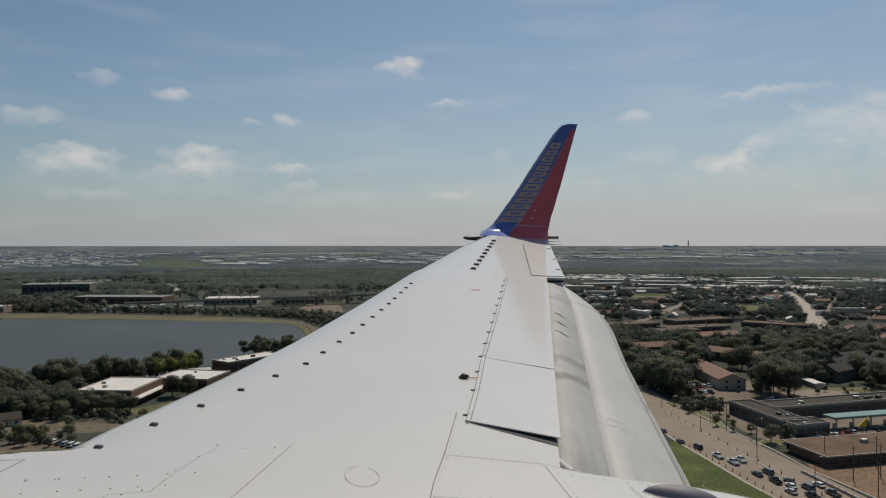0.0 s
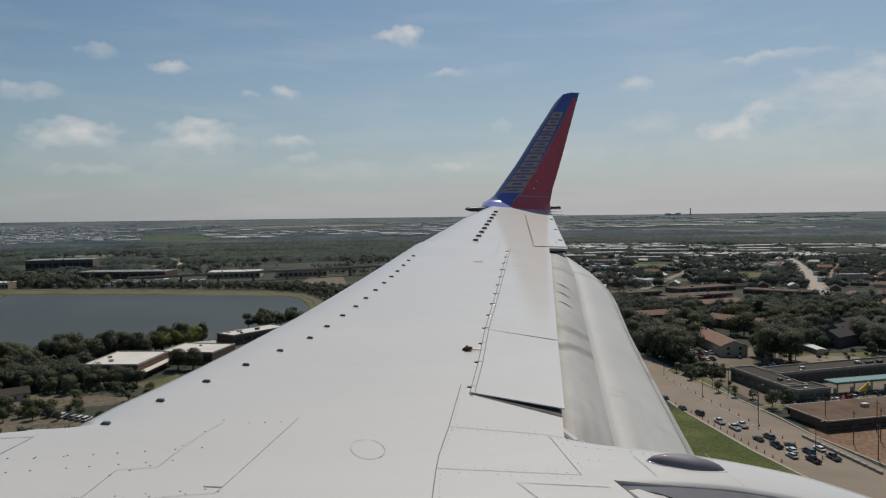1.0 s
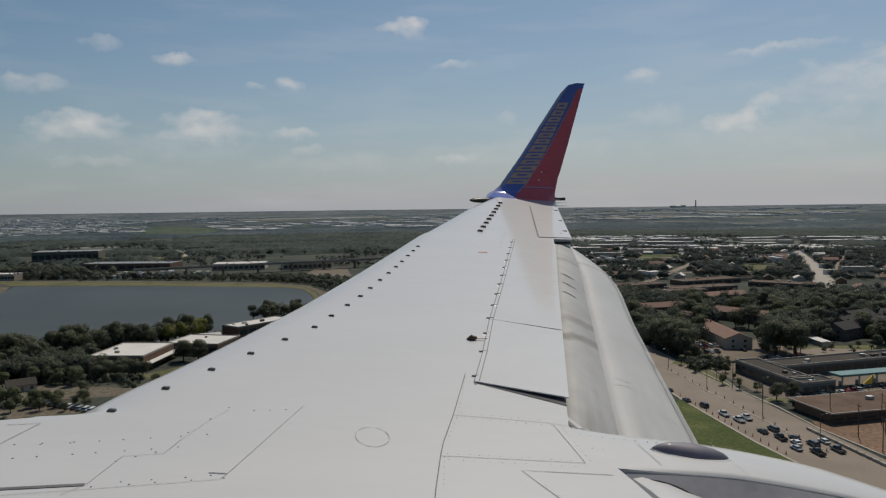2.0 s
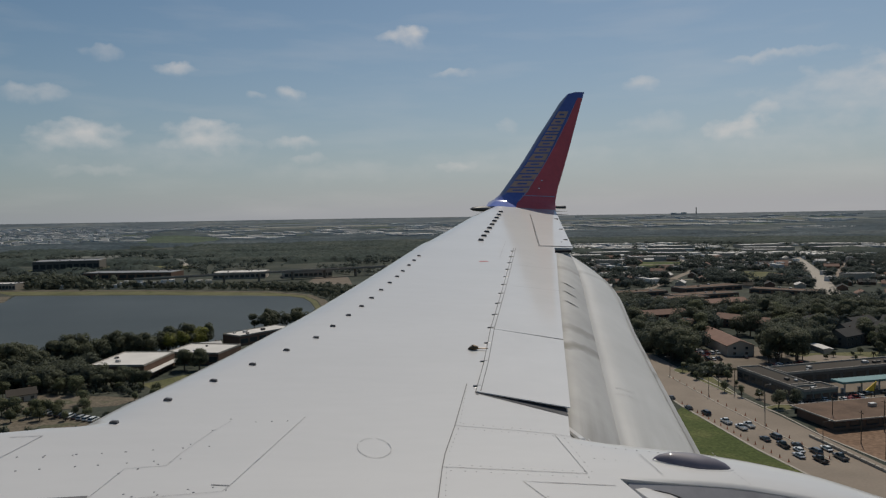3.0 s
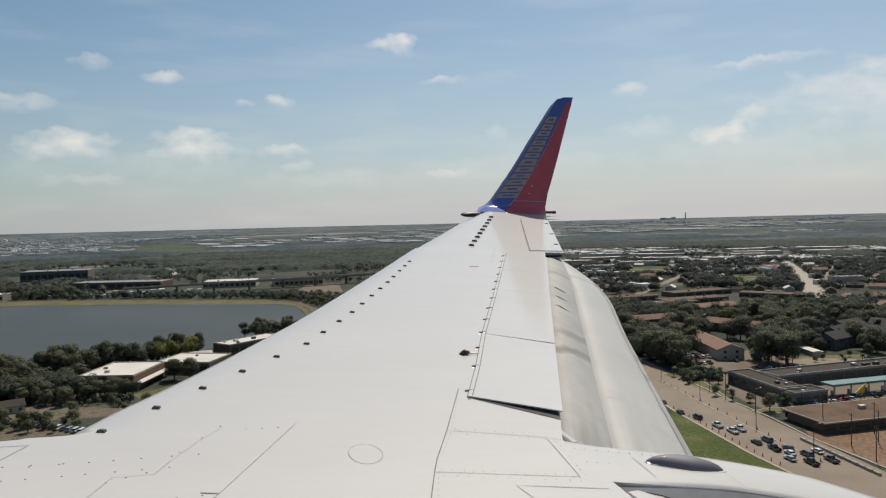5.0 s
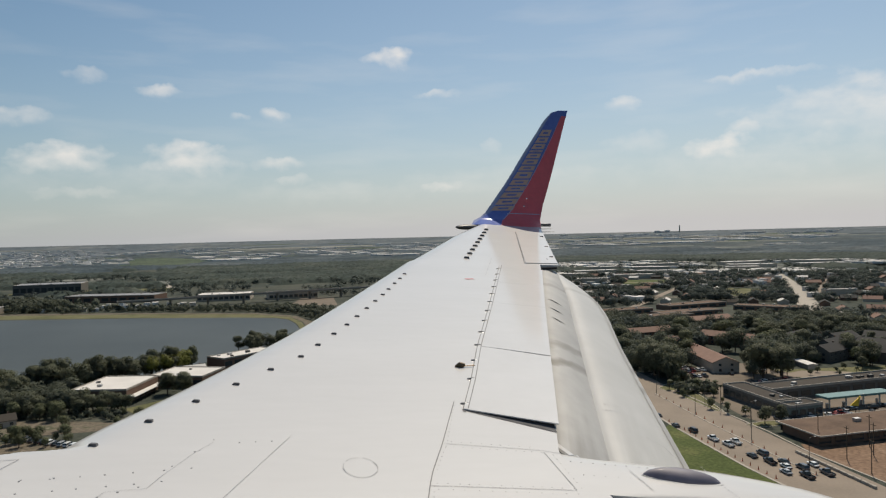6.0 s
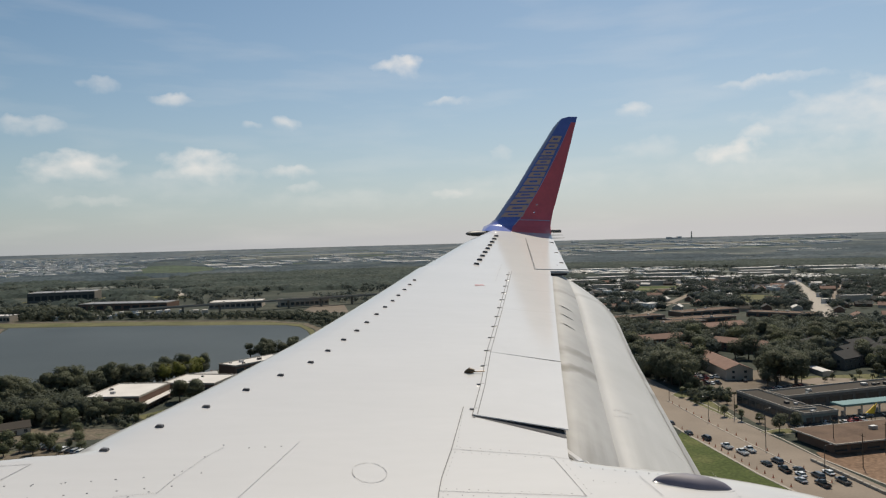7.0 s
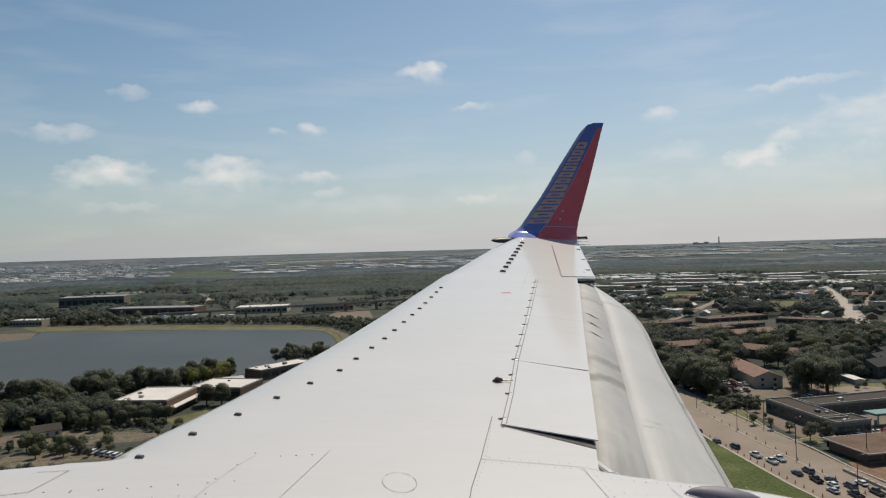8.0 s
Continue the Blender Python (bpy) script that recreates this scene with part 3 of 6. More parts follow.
def build_flap(wing):
    fore = [(-0.10, -0.16), (-0.05, -0.10), (0.03, -0.075), (0.12, -0.085), (0.25, -0.135), (0.37, -0.205), (0.42, -0.245), (0.36, -0.27), (0.1, -0.26)]
    verts, faces = swept(fore, 4.34, 10.95, 40)
    fore_flap = raw("fore_flap", verts, faces, MAT["fore_flap"], wing, "grey fore flap with dark oily stains", smooth=True)
    main = [(0.30, -0.34), (0.34, -0.25), (0.41, -0.215), (0.50, -0.215), (0.62, -0.25), (0.78, -0.315), (0.95, -0.40), (1.10, -0.49), (1.11, -0.51), (0.8, -0.47), (0.5, -0.42)]
    verts, faces = swept(main, 4.34, 11.35, 56, 2.4)
    main_flap = raw("main_flap", verts, faces, MAT["flap"], wing, "weathered pale grey extended flap", smooth=True)
    # worn strip along the flap's trailing edge
    strip, sides = [], []
    k = len(main)
    for i in range(0, 49):
        a, b = Vector(verts[i * k + 6]), Vector(verts[i * k + 7])
        strip += [a.lerp(b, 0.62) + Vector((0, 0, 0.005)), b + Vector((0.004, 0, 0.005))]
        if i:
            sides.append((2 * i - 2, 2 * i - 1, 2 * i + 1, 2 * i))
    raw("trailing_strip", strip, sides, MAT["fore_flap"], main_flap, "darker worn strip along the trailing edge", smooth=True)
    # guide blocks at the inner end
    for a, w in ((0.05, 0.055), (0.135, 0.03)):
        bm = bmesh.new()
        x, z = 1.76 + a, skin(1.76, 4.40)
        box(bm, x, x + w, 4.36, 4.66, z - 0.2, z - 0.028 - a * 0.40, 0.012)
        part("flap_track_cap", bm, MAT["spoiler"], fore_flap, smooth=False)
    # scuffs on the flap: thin broken arcs
    for y, a0, a1, drop in ((5.62, 0.47, 0.66, 0.02), (5.50, 0.45, 0.70, 0.06), (5.12, 0.78, 0.98, 0.16)):
        for seg in range(5):
            verts, faces = [], []
            for i in range(4):
                f = (seg + 0.8 * i / 3) / 5
                a = a0 + (a1 - a0) * f
                yy = y - drop * f * f + 0.008 * math.sin(9 * f + 20 * y)
                x = line_at(TRAIL, yy)
                z = skin(x, yy) + float(np.interp(a, [0.41, 0.50, 0.62, 0.78, 0.95, 1.10], [-0.215, -0.215, -0.25, -0.315, -0.40, -0.49])) + 0.008
                verts += [(x + a, yy - 0.003, z), (x + a, yy + 0.003, z)]
                if i:
                    faces.append((2 * i - 2, 2 * i - 1, 2 * i + 1, 2 * i))
            raw("scuff_line", verts, faces, MAT["faint_seam"], main_flap)
    # short dark rub marks across the fore flap
    for y in (8.1, 8.55, 9.0):
        verts, faces = [], []
        for i in range(7):
            a = 0.06 + 0.2 * i / 6
            yy = y - 0.16 * i / 6
            x = line_at(TRAIL, yy)
            z = skin(x, yy) + float(np.interp(a, [0.03, 0.12, 0.25, 0.37], [-0.075, -0.085, -0.135, -0.205])) + 0.006
            wide = 0.02 * math.sin(math.pi * (i + 0.5) / 7)
            verts += [(x + a, yy - wide, z), (x + a, yy + wide, z)]
            if i:
                faces.append((2 * i - 2, 2 * i - 1, 2 * i + 1, 2 * i))
        raw("rub_mark", verts, faces, MAT["faint_seam"], fore_flap)


def build_fairing(wing):
    """The fixed fairing behind the engine, between the two flaps, with its recess."""
    out = [(1.735, 4.315), (2.09, 4.28), (2.51, 4.22), (2.85, 4.13), (3.27, 4.00), (3.7, 3.70), (4.1, 3.30)]
    inn = [(1.735, 3.80), (1.84, 3.77), (2.54, 3.68), (3.17, 3.52), (3.7, 3.32), (4.1, 3.10)]
    verts, faces = [], []
    xs = np.linspace(1.737, 4.1, 26)
    prof = [(0.0, -0.34), (0.0, -0.014), (0.02, -0.003), (0.06, 0.003), (0.3, 0.005), (0.55, 0.002), (0.75, -0.006), (0.9, -0.03), (0.97, -0.07), (1.0, -0.14), (1.0, -0.5)]
    k = len(prof)
    for i, x in enumerate(xs):
        a, b = line_at(inn, x), line_at(out, x)
        sag = -0.05 * max(0, x - 2.2) ** 2
        for f, d in prof:
            y = a + (b - a) * f
            verts.append((x, y, skin(x, y) + (d * min(1, 0.02 + (x - 1.737) / 0.6) if d > -0.3 else d) + sag))
        if i:
            o = i * k
            faces += [(o - k + j, o + j, o + j + 1, o - k + j + 1) for j in range(k - 1)]
    faces.append(tuple(range(len(verts) - k, len(verts))))
    fairing = raw("trailing_edge_fairing", verts, faces, MAT["paint"], wing, "rounded white fairing between the flaps", smooth=True)
    # almond-shaped scoop: a low dark dome in a pale lip
    def on_fairing(x, y, up):
        return Vector((x, y, skin(x, y) + up + 0.004 - 0.05 * max(0, x - 2.2) ** 2))
    bm = bmesh.new()
    cx, cy = 2.385, 3.945
    rim = []
    for a in np.linspace(0, 2 * math.pi, 41)[:-1]:
        s = 0.235 * math.cos(a)
        t = 0.075 * math.sin(a) * (1 - 0.25 * abs(math.cos(a)))
        rim.append((cx + s, cy - 0.22 * s + t))
    rings = []
    for f, up in ((1.0, 0.0), (0.97, 0.010), (0.86, 0.028), (0.66, 0.043), (0.4, 0.052), (0.15, 0.055)):
        rings.append([bm.verts.new(on_fairing(cx + (x - cx) * f, cy + (y - cy) * f + 0.008 * (1 - f), up)) for x, y in rim])
    for r1, r2 in zip(rings, rings[1:]):
        for i in range(40):
            bm.faces.new((r1[i], r1[(i + 1) % 40], r2[(i + 1) % 40], r2[i]))
    bm.faces.new(rings[-1])
    part("scoop", bm, MAT["scoop"], fairing, "dark violet-grey almond-shaped scoop")
    verts, faces = [], []
    for i, (x, y) in enumerate(rim + [rim[0]]):
        lip = 0.03 if y < cy - 0.22 * (x - cx) else 0.006
        for f, up in ((0.99, 0.0015), (1.0 + lip, 0.004), (1.0 + 2.2 * lip, 0.0035), (1.0 + 3.4 * lip, 0.0)):
            verts.append(on_fairing(cx + (x - cx) * (1 + (f - 1) * 0.6), cy + (y - cy) * (1 + (f - 1) * 2.2), up))
        if i:
            faces += [(4 * i - 4 + j, 4 * i + j, 4 * i + 1 + j, 4 * i - 3 + j) for j in range(3)]
    raw("scoop_rim", verts, faces, MAT["paint"], fairing, smooth=True)
    # joints across the fairing
    for (ax, ay), (bx, by), count, gap in (((2.09, 4.06), (2.11, 3.80), 1, 0.0), ((2.62, 4.10), (2.60, 3.92), 5, 0.3), ((2.60, 3.90), (2.62, 3.68), 7, 0.55)):
        for i in range(count):
            verts = []
            for f in (i / count, (i + 1 - gap) / count):
                x, y = ax + (bx - ax) * f, ay + (by - ay) * f
                verts += [on_fairing(x - 0.002, y, 0.004), on_fairing(x + 0.002, y, 0.004)]
            raw("fairing_joint", verts, [(0, 1, 3, 2)], MAT["faint_seam"], fairing)
    # cavity wall, a sheet greyed for the shade under the lip; inboard flap below it
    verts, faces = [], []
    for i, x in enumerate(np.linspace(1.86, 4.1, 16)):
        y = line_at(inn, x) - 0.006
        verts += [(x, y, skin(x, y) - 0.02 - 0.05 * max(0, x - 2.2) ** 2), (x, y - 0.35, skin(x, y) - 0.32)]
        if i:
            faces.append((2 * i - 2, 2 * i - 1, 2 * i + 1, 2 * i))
    raw("flap_well", verts, faces, MAT["fairing_side"], wing, "flap well side with shade put into its grey")
    # near-black patch laid before the wall as the deep shade beside the inboard flap
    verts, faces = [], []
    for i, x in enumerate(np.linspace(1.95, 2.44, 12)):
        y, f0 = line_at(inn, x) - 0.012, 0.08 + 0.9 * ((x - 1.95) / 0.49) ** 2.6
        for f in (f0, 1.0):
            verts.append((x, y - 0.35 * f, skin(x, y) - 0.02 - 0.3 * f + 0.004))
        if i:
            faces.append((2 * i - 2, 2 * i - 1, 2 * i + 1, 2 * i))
    raw("flap_gap", verts, faces, MAT["well"], wing, "dark patch for the shade beside the inboard flap")
    verts, faces = [], []
    prof = [(-0.02, -0.2), (-0.02, -0.06), (0.02, -0.022), (0.10, -0.02), (0.25, -0.05), (0.45, -0.13), (0.7, -0.27), (1.0, -0.48), (0.9, -0.55)]
    k = len(prof)
    for i, y in enumerate(np.linspace(1.0, 3.735, 18)):
        x0 = 1.87 + (3.7 - y) * 0.14 + 0.01
        for a, b in prof:
            end = max(0, (y - 3.4) / 0.335)
            verts.append((x0 + a * (1 - 0.25 * end ** 2), y, skin(x0, y) + b - 0.02 * end ** 2))
        if i:
            o = i * k
            faces += [(o - k + j, o + j, o + j + 1, o - k + j + 1) for j in range(k - 1)]
    faces.append(tuple(range(len(verts) - k, len(verts))))
    raw("inboard_flap", verts, faces, MAT["spoiler"], wing, "white inboard flap", smooth=True)


def build_winglet(wing):
    # stations: y, z over the eye, leading x, trailing x
    st = [(15.05, 0.15, 4.12, 5.73), (15.28, 0.262, 4.23, 5.82), (15.42, 0.34, 4.41, 5.86), (15.50, 0.47, 4.565, 5.92), (15.56, 0.65, 4.70, 5.985),
          (15.60, 0.88, 4.88, 6.08), (15.66, 1.15, 5.10, 6.185), (15.72, 1.45, 5.32, 6.30), (15.80, 1.85, 5.60, 6.445), (15.89, 2.30, 5.935, 6.61),
          (15.96, 2.65, 6.19, 6.735), (15.985, 2.79, 6.325, 6.79), (16.0, 2.88, 6.425, 6.818), (16.01, 2.93, 6.605, 6.845)]
    front, back = [0, 0.03, 0.09, 0.2, 0.4, 0.7, 1.0], [0.25, 0.5, 0.75, 0.92, 1.0]

    def columns(z):
        split = 0.42 + 0.13 * max(0, z - 0.4)
        return [f * split for f in front] + [split + (1 - split) * f for f in back]
    centre = []
    for i, s in enumerate(st):
        a, b = st[max(0, i - 1)], st[min(len(st) - 1, i + 1)]
        t = Vector((0, b[0] - a[0], b[1] - a[1])).normalized()
        centre.append(Vector((0, -t.z, t.y)))       # towards the cabin
    verts, faces, mats = [], [], []
    m = len(front) + len(back)
    k = 2 * m

    def place(s, n, u, side):
        x = s[2] + (s[3] - s[2]) * u
        thick = 0.055 * (s[3] - s[2]) * (4 * u * (1 - u)) ** 0.6 + 0.003
        settle = (0.085 * (x - s[2]) - 0.072) * min(1.0, max(0.0, 1 - (s[1] - 0.185) / 0.45))
        return Vector((x, s[0], EYE + s[1] - settle)) + n * (thick * (0.35 if side > 0 else -1.0))
    for s, n in zip(st, centre):
        us = columns(s[1])
        verts += [place(s, n, u, 1) for u in us] + [place(s, n, u, -1) for u in reversed(us)]
    for i in range(len(st) - 1):
        for j in range(k):
            a, b = i * k + j, i * k + (j + 1) % k
            faces.append((a, b, b + k, a + k))
            c = min(j, k - 2 - j) if j != k - 1 else 0
            z = st[i][1]
            mats.append(0 if z > 2.75 else 1 if c >= len(front) - 1 else 0)
    faces += [tuple(range(len(verts) - 1, len(verts) - k - 1, -1))]
    mats.append(0)
    me = bpy.data.meshes.new("winglet")
    me.from_pydata([tuple(v) for v in verts], [], faces)
    me.update()
    for i, m in enumerate(mats):
        me.polygons[i].material_index = m
    let = from_mesh("winglet", me, [MAT["blue"], MAT["red"]], wing, "blue and red upswept winglet with orange bars")
    zs, ns = [s[1] for s in st], len(st)

    def at(z, u, lift):
        s = tuple(float(np.interp(z, zs, [q[c] for q in st])) for c in range(4))
        n = Vector(tuple(float(np.interp(z, zs, [c[a] for c in centre])) for a in range(3)))
        return place(s, n, u, 1) + n * lift
    # the row of bars that stands for the lettering
    widths = [0.13, 0.14, 0.13, 0.12, 0.13, 0.17, 0.12, 0.13, 0.12, 0.05, 0.13, 0.14, 0.17]
    z = 0.52
    total = sum(widths) + 0.035 * 12
    for w in widths:
        h = w / total * 1.93
        mid = 0.27 + 0.10 * (z - 0.5) / 1.9
        # a hollow upright block for each letter
        c = [(0, -0.20), (1, -0.18), (1, 0.20), (0, 0.19)]
        outer = [at(z + h * f, mid + g, 0.004) for f, g in c]
        inner = [at(z + h * (0.36 if f < 0.5 else 0.64), mid + g * 0.5, 0.004) for f, g in c]
        raw("lettering_bar", outer + inner, [(i, (i + 1) % 4, 4 + (i + 1) % 4, 4 + i) for i in range(4)], MAT["orange"], let)
        z += h + 0.035 / total * 1.93
    # pale pinstripe between blue and red, and the joint across the foot
    verts, faces = [], []
    for i, z in enumerate(np.linspace(0.30, 2.6, 26)):
        c = 0.42 + 0.13 * max(0, z - 0.4)
        verts += [at(z, c - 0.007, 0.004), at(z, c + 0.007, 0.004)]
        if i:
            faces.append((2 * i - 2, 2 * i - 1, 2 * i + 1, 2 * i))
    raw("pinstripe", verts, faces, MAT["stripe"], let)
    verts, faces = [], []
    for i, u in enumerate(np.linspace(0.40, 0.97, 14)):
        verts += [at(0.435, u, 0.004), at(0.452, u, 0.004)]
        if i:
            faces.append((2 * i - 2, 2 * i - 1, 2 * i + 1, 2 * i))
    raw("foot_joint", verts, faces, MAT["stripe"], let)
    for z, u in ((0.80, 0.63), (0.62, 0.64)):
        bm = bmesh.new()
        bmesh.ops.create_uvsphere(bm, u_segments=10, v_segments=6, radius=0.022, matrix=Matrix.Translation(at(z, u, 0.006)))
        part("bright_stud", bm, MAT["stud"], let, "small bright metal stud")


def build_fuselage():
    """The rounded side of the fuselage below the window, from which the wing grows."""
    verts, faces = [], []
    prof = [(0.86, -0.62), (0.98, -0.95), (1.06, -1.4), (1.08, -1.9), (1.02, -2.5), (0.85, -3.1), (0.5, -3.6)]
    prof += [(y - 0.08, z - 0.02) for y, z in reversed(prof)]
    k, xs = len(prof), np.linspace(-6, 6, 13)
    for i, x in enumerate(xs):
        verts += [(x, y, EYE + z) for y, z in prof]
        if i:
            o = i * k
            faces += [(o - k + j, o - k + (j + 1) % k, o + (j + 1) % k, o + j) for j in range(k)]
    faces += [tuple(range(k)), tuple(range(len(verts) - 1, len(verts) - k - 1, -1))]
    tagged(raw("wall_fuselage", verts, faces, MAT["paint"], smooth=True), "white rounded fuselage side below the cabin window", "fuselage", kind="structure")


build_fuselage()
MAT["scoop"] = material("scoop_grey", (0.12, 0.113, 0.145), 0.6, spread=0.15, scale=6, coat=0.25)
build_wing()

# ---- ground ----
def land(x, y):
    """Height of the ground: level, rising to a low ridge far off."""
    r = math.hypot(x, y)
    return 72.5 * max(0.0, (r - 2200) / 2600) ** 1.6 if r > 2200 else 0.0


def let_through(m, share):
    """Thin leaves: part of the light passes to the shaded side."""
    n, link = m.node_tree.nodes, m.node_tree.links.new
    p = n["Principled BSDF"]
    leaf, mix = n.new("ShaderNodeBsdfTranslucent"), n.new("ShaderNodeMixShader")
    link(p.inputs["Base Color"].links[0].from_socket, leaf.inputs["Color"])
    mix.inputs[0].default_value = share
    link(p.outputs[0], mix.inputs[1])
    link(leaf.outputs[0], mix.inputs[2])
    link(mix.outputs[0], n["Material Output"].inputs["Surface"])


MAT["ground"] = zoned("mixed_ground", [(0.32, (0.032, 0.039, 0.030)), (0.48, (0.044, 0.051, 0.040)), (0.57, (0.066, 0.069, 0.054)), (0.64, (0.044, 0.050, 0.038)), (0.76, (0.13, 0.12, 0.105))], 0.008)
# far ground: haze put into the colour as a blue-grey cast
MAT["far_ground"] = zoned("hazed_far_ground", [(0.34, (0.038, 0.051, 0.055)), (0.48, (0.052, 0.066, 0.070)), (0.58, (0.075, 0.088, 0.088)), (0.72, (0.125, 0.128, 0.120))], 0.004, fine=0.04)
# outermost ground: paler and bluer again, the horizon haze held in its colour
MAT["hazed_rim"] = zoned("hazed_horizon_ground", [(0.34, (0.064, 0.081, 0.094)), (0.48, (0.084, 0.102, 0.114)), (0.58, (0.106, 0.122, 0.128)), (0.72, (0.15, 0.155, 0.15))], 0.003, fine=0.02)
MAT["hazed_rim"].node_tree.nodes["Principled BSDF"].inputs["Specular IOR Level"].default_value = 0.1
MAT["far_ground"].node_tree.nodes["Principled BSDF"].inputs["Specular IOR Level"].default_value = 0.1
MAT["water"] = material("lake_water", (0.056, 0.063, 0.061), 0.42, spread=0.32, scale=0.008, fine=0.5, bump=0.9)
MAT["water"].node_tree.nodes["Principled BSDF"].inputs["IOR"].default_value = 1.33
MAT["water"].node_tree.nodes["Principled BSDF"].inputs["Specular IOR Level"].default_value = 0.2


def build_ground():
    verts, faces = [(0, 0, 0)], []
    rings = [60, 120, 200, 300, 450, 650, 900, 1250, 1700, 2200, 2500, 2800, 3100, 3400, 3700, 4000, 4300, 4550, 4800]
    n = 96
    for r in rings:
        for i in range(n):
            a = 2 * math.pi * i / n
            x, y = r * math.cos(a), r * math.sin(a)
            bump = 1.5 * noise.noise((x * 0.0011, y * 0.0011, 0)) if r > 4400 else 0
            verts.append((x, y, land(x, y) + bump))
    faces += [(0, 1 + i, 1 + (i + 1) % n) for i in range(n)]
    for k in range(len(rings) - 1):
        for i in range(n):
            a, b = 1 + k * n + i, 1 + k * n + (i + 1) % n
            faces.append((a, a + n, b + n, b))
    sheet = raw("ground", verts, faces, [MAT["ground"], MAT["far_ground"], MAT["hazed_rim"]], smooth=True)
    # three colour zones by distance, the outer two tinted for haze
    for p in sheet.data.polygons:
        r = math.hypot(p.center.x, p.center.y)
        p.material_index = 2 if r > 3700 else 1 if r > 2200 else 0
    tagged(sheet, "dusty ground with grass, scrub and bare patches", "ground", kind="structure")


build_ground()
LAKE = [(-288, 815), (-148, 772), (-40, 730), (-7, 710), (6, 690), (12, 655), (15, 606), (2, 522), (-41, 476), (-87, 420), (-144, 394), (-240, 365), (-420, 330), (-520, 420), (-480, 640), (-398, 715), (-306, 728), (-276, 752)]


def flat(name, pts, z, mat, label, category):
    return tagged(raw(name, [(x, y, z) for x, y in pts], [tuple(range(len(pts)))], mat), label, category, kind="structure")


